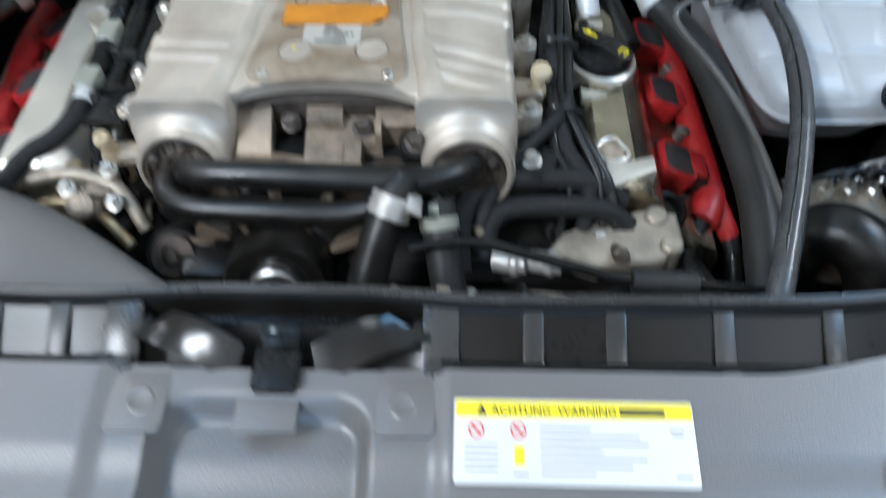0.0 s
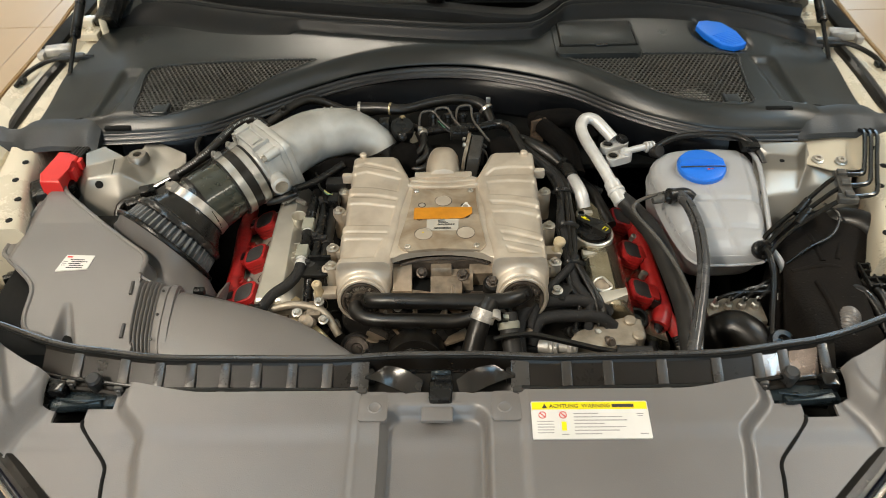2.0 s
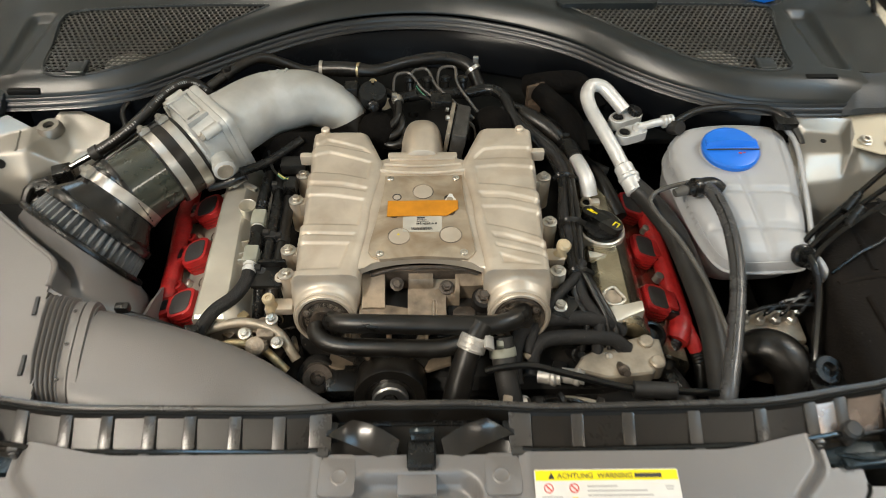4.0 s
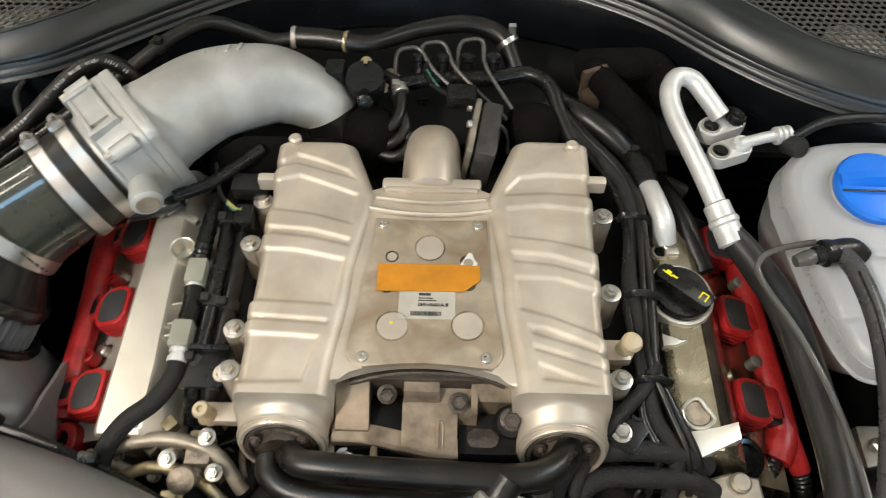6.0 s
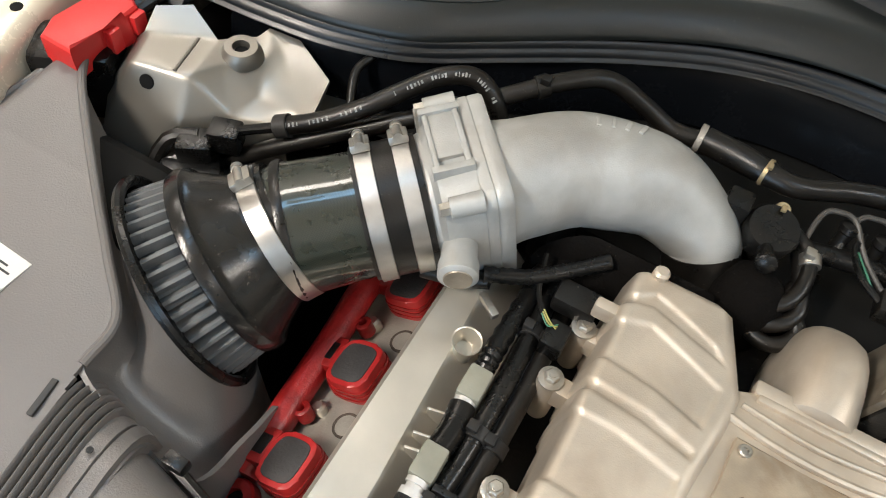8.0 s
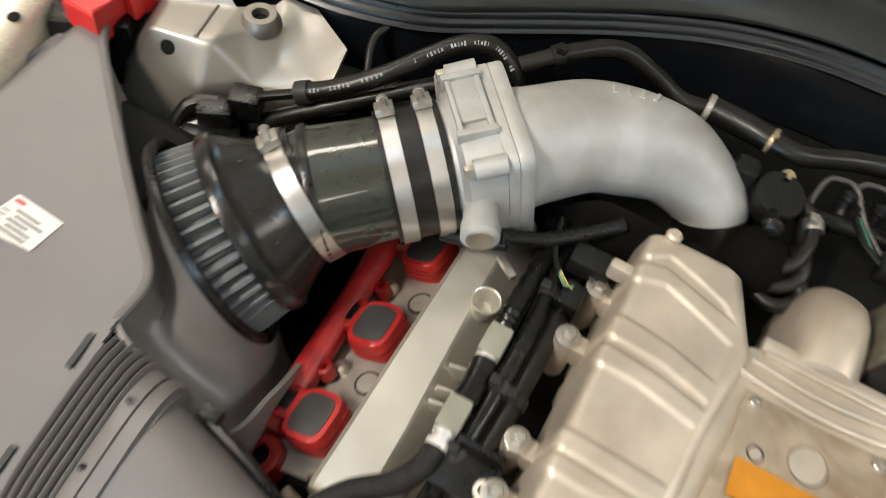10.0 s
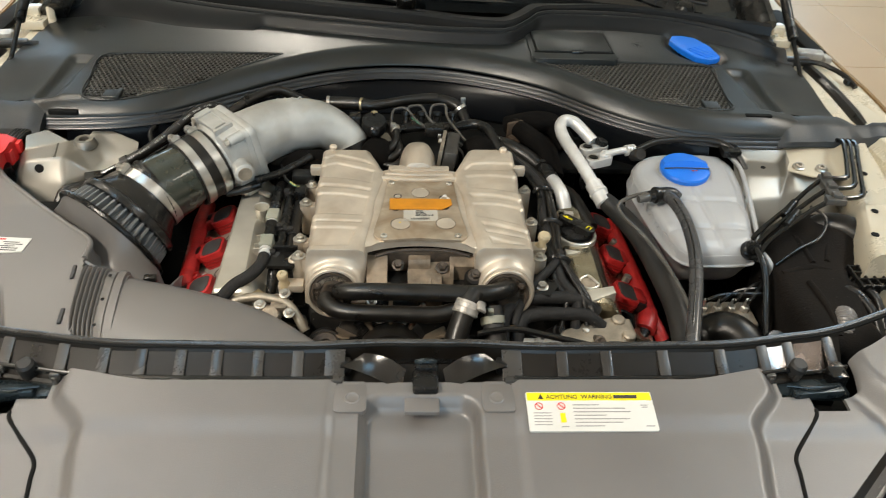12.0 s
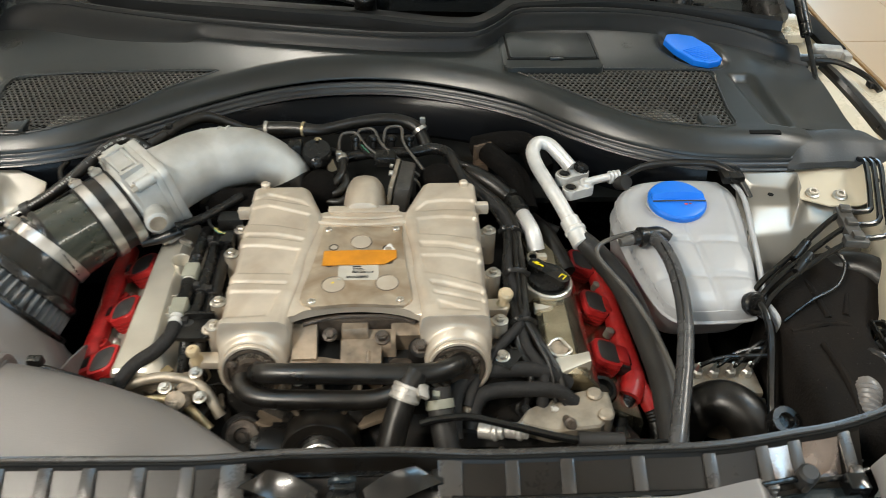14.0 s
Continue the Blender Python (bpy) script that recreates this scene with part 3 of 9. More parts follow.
# rest of the car behind the windscreen
bm = bmesh.new()
secs = []
for y, half, top in ((0.98, 0.88, 0.88), (1.2, 0.90, 0.93), (2.0, 0.93, 0.98), (3.0, 0.92, 0.99), (3.7, 0.88, 0.98), (4.05, 0.80, 0.90), (4.15, 0.72, 0.75)):
    secs.append([Vector((half * c, y, 0.58 + (top - 0.58) * sn if sn > 0 else 0.58 + 0.33 * sn)) for c, sn in [(math.copysign(abs(math.cos(a)) ** 0.35, math.cos(a)), math.copysign(abs(math.sin(a)) ** 0.35, math.sin(a))) for a in [2 * math.pi * k / 28 + 0.05 for k in range(28)]]])
loft(bm, secs)
part("rear_body", bm, CREAM, car, "cream painted rear body")
bm = bmesh.new()
secs = []
for y, half, top in ((1.32, 0.66, 1.30), (1.6, 0.64, 1.40), (2.2, 0.63, 1.44), (2.8, 0.62, 1.40), (3.3, 0.60, 1.22), (3.7, 0.58, 1.0)):
    secs.append([Vector((x, y, z)) for x, z in ((-0.78, 0.95), (-half - 0.02, top - 0.05), (-half + 0.06, top), (0, top + 0.025), (half - 0.06, top), (half + 0.02, top - 0.05), (0.78, 0.95))])
loft(bm, secs)
part("roof", bm, CREAM, car, "cream roof")
for s in (-1, 1):
    bm = bmesh.new()
    secs = []
    for y, half, top in ((1.45, 0.655, 1.31), (1.8, 0.642, 1.37), (2.4, 0.635, 1.385), (2.9, 0.625, 1.32), (3.3, 0.61, 1.16)):
        secs.append([Vector((s * (0.775 + 0.008), y, 0.985)), Vector((s * (half + 0.042), y, top - 0.02)), Vector((s * (half + 0.034), y, top - 0.02)), Vector((s * 0.775, y, 0.985))])
    loft(bm, secs)
    part("side_window", bm, GLASS, car, "dark side window")

# ---- cowl cover ----
FRONT = glide([(-0.80, 0.232, 0), (-0.60, 0.230, 0), (-0.50, 0.235, 0), (-0.448, 0.244, 0), (-0.393, 0.264, 0), (-0.341, 0.299, 0), (-0.286, 0.338, 0), (-0.227, 0.376, 0), (-0.16, 0.410, 0), (-0.09, 0.430, 0), (-0.02, 0.436, 0), (0.05, 0.430, 0), (0.12, 0.410, 0), (0.18, 0.385, 0), (0.238, 0.350, 0), (0.294, 0.300, 0), (0.349, 0.260, 0), (0.404, 0.231, 0), (0.457, 0.213, 0), (0.52, 0.206, 0), (0.60, 0.206, 0), (0.80, 0.21, 0)], 8)
FX, FY = [p.x for p in FRONT], [p.y for p in FRONT]
LIP = glide([(-0.80, 0.69, 0), (-0.70, 0.670, 0), (-0.566, 0.641, 0), (-0.456, 0.602, 0), (-0.352, 0.570, 0), (-0.25, 0.545, 0), (-0.15, 0.522, 0), (-0.05, 0.503, 0), (0.046, 0.490, 0), (0.145, 0.490, 0), (0.178, 0.498, 0), (0.212, 0.535, 0), (0.245, 0.580, 0), (0.30, 0.590, 0), (0.42, 0.590, 0), (0.524, 0.566, 0), (0.618, 0.530, 0), (0.70, 0.50, 0), (0.80, 0.48, 0)], 8)
LX, LY = [p.x for p in LIP], [p.y for p in LIP]


def cowl_front(x):
    return float(np.interp(x, FX, FY))


def cowl_lip(x):
    return float(np.interp(x, LX, LY))


def lip_run(x):
    """Width of the rise to the rear lip, narrow behind the raised pad."""
    pad = step(-0.308, -0.290, x) * (1 - step(-0.222, -0.200, x))
    return 0.012 + 0.055 * step(-0.12, -0.5, x) * (1 - 0.75 * pad) + 0.02 * step(0.2, 0.26, x)


def cowl_z(x, y):
    d, a = y - cowl_front(x), abs(x)
    z = 0.900 + 0.023 * (1 - (1 - min(1.0, max(0.0, d / 0.036))) ** 2) + 0.040 * max(0.0, y - 0.26) * (1 - 0.5 * step(0.5, 0.7, a))
    z += 0.005 * math.exp(-(x / 0.35) ** 2) - 0.014 * step(0.60, 0.73, a) - 0.011 * step(0.565, 0.65, a) * (1 - step(0.29, 0.42, y))
    # rise to the rear lip, set back behind the raised pad
    z += 0.018 * step(cowl_lip(x) - lip_run(x), cowl_lip(x), y)
    # valleys by the wings
    for s in (-1, 1):
        u = s * x - 0.598 + 0.10 * (y - 0.3)
        z -= 0.009 * step(-0.026, -0.020, u) * (1 - step(0.004, 0.016, u)) * step(0.258, 0.266, y) * (1 - step(0.392, 0.412, y))
    # washer cap well
    u, v = (x - 0.527) * 0.891 + (y - 0.488) * 0.454, -(x - 0.527) * 0.454 + (y - 0.488) * 0.891
    z -= 0.013 * (1 - step(0.92, 1.12, math.hypot(u / 0.042, v / 0.064)))
    return z


GRILLE_R = [(0.222, 0.416), (0.282, 0.421), (0.380, 0.422), (0.479, 0.420), (0.538, 0.415), (0.534, 0.366), (0.528, 0.298), (0.524, 0.254), (0.461, 0.254), (0.391, 0.278), (0.338, 0.320), (0.290, 0.360)]
GRILLE_L = [(-0.239, 0.422), (-0.327, 0.425), (-0.417, 0.423), (-0.504, 0.417), (-0.550, 0.402), (-0.545, 0.326), (-0.536, 0.259), (-0.474, 0.258), (-0.403, 0.286), (-0.352, 0.319), (-0.308, 0.366), (-0.269, 0.397)]
cowl = thing("cowl_cover", (0, 0.45, 0.89), "black moulded plastic cowl cover with two honeycomb grilles below the windscreen", "cowl cover")
bm = bmesh.new()
sheet(bm, -0.73, 0.73, cowl_front, lambda x: cowl_lip(x) - lip_run(x), cowl_z, 292, 100, lambda x, y: abs(x) < wing_in(y) + 0.014 and not inside(GRILLE_R, x, y) and not inside(GRILLE_L, x, y))
part("panel", bm, COWLPLASTIC, cowl, "black grained plastic panel", sharp=60)
bm = bmesh.new()
sheet(bm, -0.73, 0.73, lambda x: cowl_lip(x) - lip_run(x), lambda x: cowl_lip(x) + 0.004, cowl_z, 146, 8, lambda x, y: abs(x) < wing_in(y) + 0.014)
part("lip_rise", bm, LIPRUBBER, cowl, "matt black rise to the rear lip", sharp=60)
for poly in (GRILLE_R, GRILLE_L):
    bm = bmesh.new()
    tube(bm, [(x, y, cowl_z(x, y) - 0.0002) for x, y in poly] + [(poly[0][0], poly[0][1], cowl_z(*poly[0]) - 0.0006)], 0.0020, 8, 3)
    part("grille_frame", bm, COWLPLASTIC, cowl)
for poly in (GRILLE_R, GRILLE_L):
    bm = bmesh.new()
    cell, hole, deep = 0.0085, 0.0037, 0.0018
    x0, y0 = min(p[0] for p in poly), min(p[1] for p in poly)
    for j in range(26):
        for i in range(40):
            cx, cy = x0 + cell * (i + 0.5 * (j % 2)), y0 + cell * 0.866 * j
            if not inside(poly, cx, cy):
                continue
            z = cowl_z(cx, cy) - 0.0012
            o, n_, w = [], [], []
            for k in range(6):
                a = math.pi / 3 * k + math.pi / 6
                ro = cell * 0.5774
                o.append(bm.verts.new((cx + ro * math.cos(a), cy + ro * math.sin(a), z)))
                n_.append(bm.verts.new((cx + hole * math.cos(a), cy + hole * math.sin(a), z - 0.0003)))
                w.append(bm.verts.new((cx + hole * 0.94 * math.cos(a), cy + hole * 0.94 * math.sin(a), z - deep)))
            for k in range(6):
                q = (k + 1) % 6
                bm.faces.new((o[k], o[q], n_[q], n_[k]))
                bm.faces.new((n_[k], n_[q], w[q], w[k]))
    part("honeycomb_grille", bm, GRILLEPLASTIC, cowl, "black honeycomb air intake grille", sharp=20)
# things glimpsed below the grilles
bm = bmesh.new()
block(bm, (0, 0.36, 0.82), (1.26, 0.28, 0.01), 0.002)
part("plenum_floor", bm, DARK, cowl)
for gx, s in ((0.425, 1), (-0.425, -1)):
    bm = bmesh.new()
    revolve(bm, [(0, 0.036), (0.03, 0.036), (0.045, 0.032), (0.052, 0.02), (0.053, 0.001)], (gx + s * 0.01, 0.300, 0.8600), (0, 0.05, 1), 26)
    part("drain_cup", bm, DULLALU, cowl, "pale cup below the grille")
    bm = bmesh.new()
    px = gx + s * 0.068
    block(bm, (px, 0.266, cowl_z(px, 0.266) - 0.0010), (0.024, 0.026, 0.007), 0.003, None, 3)
    block(bm, (px - s * 0.013, 0.268, cowl_z(px, 0.268) - 0.0005), (0.006, 0.028, 0.008), 0.002)
    part("clip_pad", bm, COWLPLASTIC, cowl)
# service lid with its frame and tab
bm = bmesh.new()
prism(bm, [(x + 0.287, y + 0.478) for x, y in rounded(0.158, 0.138, 0.012)], 0.915, 0.9395, None, 0.004)
part("lid_frame", bm, COWLPLASTIC, cowl)
bm = bmesh.new()
prism(bm, [(x + 0.289, y + 0.489) for x, y in rounded(0.138, 0.096, 0.006)], 0.936, 0.9425, None, 0.0015)
part("service_lid", bm, COWLPLASTIC, cowl, "black square service lid")
bm = bmesh.new()
tube(bm, [(0.2185, 0.536, 0.9396), (0.2185, 0.49, 0.9396), (0.2185, 0.445, 0.9396), (0.2215, 0.4395, 0.9396), (0.29, 0.4390, 0.9396), (0.356, 0.4395, 0.9396), (0.3595, 0.445, 0.9396), (0.3595, 0.49, 0.9396), (0.3595, 0.536, 0.9396)], 0.0016, 6, 4)
part("lid_gap", bm, DARK, cowl, "dark gap round the service lid")
bm = bmesh.new()
block(bm, (0.294, 0.4395, 0.9408), (0.022, 0.009, 0.004), 0.001)
part("lid_tab", bm, GLOSSBLACK, cowl)
# moulded end piece of the seal at each wing
for s in (-1, 1):
    bm = bmesh.new()
    secs = []
    for k in range(30):
        x = 0.590 + 0.222 * k / 29
        fall, bump = step(0.712, 0.738, x), step(0.752, 0.768, x) * (1 - step(0.790, 0.812, x))
        yb = 0.2605 - 0.020 * fall + 0.004 * bump
        yf = 0.2265 - 0.002 * fall + 0.0025 * math.sin(x * 60)
        zt = 0.9120 - 0.007 * fall + 0.006 * bump - 0.006 * (1 - step(0.590, 0.606, x)) + 0.0012 * math.sin(x * 95)
        lo = 0.884 - 0.006 * fall
        secs.append([Vector((s * x, y, z)) for y, z in ((yb, lo + 0.010), (yb, zt - 0.001), (yb - 0.003, zt), (yf + 0.004, zt - 0.0015), (yf, zt - 0.0035), (yf - 0.016 + 0.004 * fall, zt - 0.010), (yf - 0.027 + 0.010 * fall, zt - 0.018), (yf - 0.030 + 0.012 * fall, lo + 0.002), (yf - 0.024 + 0.010 * fall, lo), (yf + 0.010, lo))])
    loft(bm, secs)
    part("seal_end", bm, SEALEND, cowl, "moulded rubber end piece of the bay seal", sharp=28)
    bm = bmesh.new()
    tube(bm, [(s * x, 0.2625, cowl_z(s * x, 0.2625) - 0.0006) for x in (0.600, 0.64, 0.68, 0.705)], 0.0019, 8)
    part("panel_gap", bm, DARK, cowl, "dark gap behind the seal end")
    bm = bmesh.new()
    block(bm, (s * 0.562, 0.236, cowl_z(s * 0.566, 0.238) - 0.0030), (0.046, 0.010, 0.008), 0.003)
    part("drain_slot", bm, DARK, cowl)
# rubber seal along the front edge, with shallow mouldings
bm = bmesh.new()
secs = []
for x in np.linspace(-0.60, 0.60, 90):
    y0, z0 = cowl_front(x), 0.899 + 0.005 * math.exp(-(x / 0.35) ** 2)
    ring = []
    for k in range(25):
        t = k / 24
        d = 0.0014 * abs(math.sin(2.5 * math.pi * t)) ** 0.6
        ring.append(Vector((x, y0 + 0.003 - 0.013 * t - d * 0.75, z0 - 0.017 * t + d * 0.6)))
    secs.append(ring + [Vector((x, y0 - 0.002, z0 - 0.022)), Vector((x, y0 + 0.012, z0 - 0.020)), Vector((x, y0 + 0.010, z0 - 0.004))])
loft(bm, secs)
part("bay_seal", bm, SEAL, cowl, "black moulded rubber bay seal", sharp=70)
# sloping apron below the seal
bm = bmesh.new()
secs = []
for x in np.linspace(-0.56, 0.48, 52):
    y = cowl_front(x)
    k = math.exp(-(x / 0.26) ** 2)
    secs.append([Vector((x, y - 0.003, 0.882)), Vector((x, y - 0.008 - 0.004 * k, 0.872)), Vector((x, y - 0.014 - 0.015 * k, 0.838 - 0.01 * k)), Vector((x, y - 0.01, 0.80)), Vector((x, y + 0.05, 0.70)), Vector((x, y + 0.06, 0.86))])
loft(bm, secs)
part("apron", bm, APRON, cowl, "dark glossy apron below the bay seal")

# rear lip and trough to the windscreen
bm = bmesh.new()
secs = []
for x in np.linspace(-0.695, 0.695, 80):
    l = cowl_lip(x)
    q = l + 0.030 + 0.042 * step(0.19, -0.05, x) - 0.014 * step(-0.2, -0.5, x) + 0.012 * step(0.28, 0.42, x)
    secs.append([Vector((x, l, 0.915)), Vector((x, l + 0.002, cowl_z(x, l) + 0.001)), Vector((x, l + 0.008, cowl_z(x, l) + 0.005)), Vector((x, l + 0.016, cowl_z(x, l) + 0.003)), Vector((x, l + 0.024, 0.940)),
                 Vector((x, q - 0.003, 0.942)), Vector((x, q, 0.958)), Vector((x, q + 0.008, 0.962)), Vector((x, q + 0.020, 0.952)), Vector((x, q + 0.10, 0.935)), Vector((x, q + 0.10, 0.90)), Vector((x, l, 0.90))])
loft(bm, secs)
part("rear_lip", bm, LIPRUBBER, cowl, "black lip below the windscreen", sharp=50)

washer = thing("washer_cap", (0.527, 0.488, 0.90), "bright blue washer fluid cap set into the black cowl", "cap")
bm = bmesh.new()
revolve(bm, [(0, 0.026), (0.016, 0.027), (0.02, 0.024), (0.02, 0.001)], (0.527, 0.488, 0.912), (0, 0, 1), 28)
part("neck", bm, BLACKPLASTIC, washer)
bm = bmesh.new()
turn = Matrix.Rotation(radians(-63), 4, "Z")
prism(bm, [tuple((turn @ Vector((x, y, 0)))[:2]) for x, y in ((-0.056, -0.006), (-0.050, 0.010), (-0.030, 0.029), (0.012, 0.030), (0.052, 0.017), (0.056, 0.006), (0.053, -0.012), (0.034, -0.028), (-0.008, -0.030), (-0.044, -0.022))], 0, 0.011, Matrix.Translation((0.527, 0.488, 0.927)) @ Matrix.Rotation(radians(3), 4, "X"), 0.004, 3)
part("lid", bm, BLUE, washer, "bright blue cap lid")
bm = bmesh.new()
for k in range(9):
    q = turn @ Vector((0.004 + 0.0052 * k, 0, 0))
    block(bm, (0.527 + q.x, 0.488 + q.y, 0.9378 + 0.052 * q.y), (0.0022, 0.044 - 0.003 * max(0, k - 4), 0.0020), 0.0006, turn)
part("grip_ribs", bm, BLUE, washer)

# ---- wipers ----
def wiper(where, pts, blade):
    w = thing("windscreen_wiper", where, "black wiper arm and blade resting below the windscreen", "wiper", "windscreen wipers")
    bm = bmesh.new()
    tube(bm, pts, [0.014, 0.011, 0.008], 10, 6, flat=0.6)
    part("arm", bm, BLACKPLASTIC, w)
    bm = bmesh.new()
    tube(bm, blade, [0.006, 0.009, 0.006], 8, 6, flat=0.8)
    part("blade", bm, RUBBER, w)
    bm = bmesh.new()
    tube(bm, [Vector(q) + Vector((0, -0.006, -0.008)) for q in blade], 0.004, 6, 4)
    part("rubber_strip", bm, RUBBERGREY, w)
    bm = bmesh.new()
    revolve(bm, [(-0.02, 0.02), (0.01, 0.02), (0.018, 0.014), (0.02, 0.001)], pts[0], (0, -0.3, 1), 18)
    part("pivot", bm, BLACKPLASTIC, w)


wiper((0.0, 0.66, 0.93), [(-0.02, 0.655, 0.955), (-0.2, 0.69, 0.985), (-0.45, 0.745, 1.005)], [(-0.62, 0.755, 1.0), (-0.42, 0.735, 1.005), (-0.1, 0.70, 0.985), (0.12, 0.675, 0.975)])
wiper((0.52, 0.66, 0.93), [(0.55, 0.645, 0.95), (0.38, 0.69, 0.985), (0.12, 0.755, 1.005)], [(0.0, 0.78, 1.01), (0.16, 0.755, 1.01), (0.42, 0.70, 0.985), (0.60, 0.66, 0.97)])

# ---- radiator cover ----
def lamp_line(y):
    return 0.613 - 1.1 * (-0.27 - y)


def cover_z(x, y):
    a = abs(x)
    z = 0.873 + 0.07 * (y + 0.30)
    z -= 0.03 * step(-0.52, -0.66, y)
    z += 0.004 * step(-0.385, -0.360, y)
    # side steps
    edge = 0.330 + 0.014 * step(-0.47, -0.38, y) + 0.034 * step(-0.375, -0.325, y)
    z -= 0.014 * step(edge - 0.006, edge + 0.012, a)
    rise = 0.47 + 0.035 * step(-0.30, -0.39, y)
    z += 0.03 * step(rise - 0.012, rise + 0.02, a)
    z += 0.008 * (1 - step(0.006, 0.014, abs(a - 0.555 - 0.5 * (y + 0.26)))) * step(-0.36, -0.34, y)
    # plateaus either side of the middle, and the deep centre recess with rounded corners
    z += 0.0045 * step(0.092, 0.104, a)
    dx, dy = abs(x + 0.005) - 0.040, (y + 0.356)
    sd = math.hypot(max(dx, 0.0), max(dy, 0.0)) + min(max(dx, dy), 0.0) - 0.020
    z -= 0.022 * (1 - step(-0.005, 0.004, sd))
    return z


cover = thing("radiator_cover", (0, -0.45, 0.83), "matte dark grey moulded plastic radiator cover", "radiator cover")
bm = bmesh.new()
sheet(bm, -0.66, 0.66, -0.70, lambda x: -0.3165 + 0.018 * step(0.28, 0.40, abs(x)) + 0.071 * step(0.45, 0.62, abs(x)), cover_z, 440, 130,
      lambda x, y: abs(x) < lamp_line(y) + 0.02 and not (0.392 < abs(x) < 0.478 and y > -0.33) and not (0.424 < abs(x) < 0.463 and y > -0.348), thick=0.004)
part("panel", bm, GREYPLASTIC, cover, "matte dark grey plastic panel", sharp=60)
for s in (-1, 1):
    bm = bmesh.new()
    tube(bm, [(s * x, y, cover_z(x, y) + 0.0002) for x, y in ((0.424, -0.346), (0.420, -0.356), (0.400, -0.379), (0.381, -0.402), (0.377, -0.424), (0.371, -0.456), (0.360, -0.52), (0.35, -0.60))], 0.0022, 8, 5)
    part("panel_seam", bm, DARK, cover, "narrow dark seam")
for s in (-1, 1):
    bm = bmesh.new()
    prism(bm, [(x + s * 0.078, y - 0.336) for x, y in rounded(0.034, 0.042, 0.005)], cover_z(s * 0.085, -0.335) - 0.004, cover_z(s * 0.085, -0.332) + 0.0009, None, 0.0006)
    pad = part("clip_pad", bm, GREYPLASTIC, cover)
    bm = bmesh.new()
    revolve(bm, [(0, 0.0085), (0.0012, 0.0085), (0.002, 0.007), (0.0012, 0.005), (0.0012, 0.001)], (s * 0.076, -0.338, cover_z(s * 0.085, -0.338) + 0.0002), (0, 0, 1), 20)
    part("clip", bm, GREYPLASTIC, cover)
bm = bmesh.new()
block(bm, (-0.003, -0.336, 0.8685), (0.037, 0.036, 0.006), 0.002)
part("centre_tab", bm, GREYPLASTIC, cover)
bm = bmesh.new()
block(bm, (0, -0.71, 0.62), (1.0, 0.03, 0.46), 0.012)
part("bumper_skin", bm, CREAM, car, "cream front bumper")
for s in (-1, 1):
    bm = bmesh.new()
    secs = []
    for k in range(15):
        y = -0.22 - 0.44 * k / 14
        a = lamp_line(y) + 0.022
        secs.append([Vector((s * a, y, 0.845)), Vector((s * (a + 0.02), y, 0.85)), Vector((s * (a + 0.10), y + 0.01, 0.825)), Vector((s * (a + 0.19), y + 0.02, 0.76)), Vector((s * (a + 0.22), y + 0.03, 0.6)), Vector((s * a, y, 0.6))])
    loft(bm, secs)
    hl = tagged(part("headlamp", bm, HEADLAMP, None), "dark glossy headlamp beside the radiator cover", "headlamp", "headlamps")
    for off, r, mt in ((-0.002, 0.011, RUBBER), (0.028, 0.003, CHROME)):
        bm = bmesh.new()
        tube(bm, [(s * (lamp_line(y) + 0.02 + off), y, 0.85) for y in (-0.23, -0.32, -0.42, -0.54, -0.65)], r, 8)
        part("edge_strip", bm, mt, hl, "rubber strip" if mt is RUBBER else "bright chrome strip")

# ---- ribbed front panel ----
def slam_rear(x):
    return -0.268 - 0.006 * step(0.04, 0.14, abs(x)) - 0.003 * math.sin(x * 6.0 + 1.5) + 0.020 * step(0.32, 0.50, abs(x)) + 0.046 * step(0.45, 0.64, abs(x))


RIBPLASTIC = mat("satin_grey_rib_plastic", (0.040, 0.037, 0.034), 0.28, 0.0, 0.05, 400, 0.2, 20, dust=0.04)
# coppery metal for the reflections in the panel's end bays
REFLECTMETAL = mat("panel_reflection_metal", (0.36, 0.30, 0.27), 0.26, 0.9, 0.2, 90, 0.2, 40, rvar=0.15)
front = thing("slam_panel", (0, -0.285, 0.86), "gloss black ribbed front panel across the bay", "front panel")
bm = bmesh.new()
secs = []
for x in np.linspace(-0.50, 0.485, 130):
    y = slam_rear(x)
    well = 0.014 * (1 - step(0.085, 0.096, abs(x)))
    steep = 0.004 + 0.010 * step(0.412, 0.422, x)
    secs.append([Vector((x, y, 0.888)), Vector((x, y - 0.003, 0.8885)), Vector((x, y - 0.005, 0.884 - well)), Vector((x, y - 0.034, 0.873 - well - steep)), Vector((x, y - 0.042, 0.8735 - well * 0.6 - steep)), Vector((x, y - 0.045, 0.871 - steep)), Vector((x, y - 0.045, 0.80)), Vector((x, y, 0.80))])
loft(bm, secs)
part("strip", bm, SLAMGLOSS, front, "gloss black strip", sharp=25)
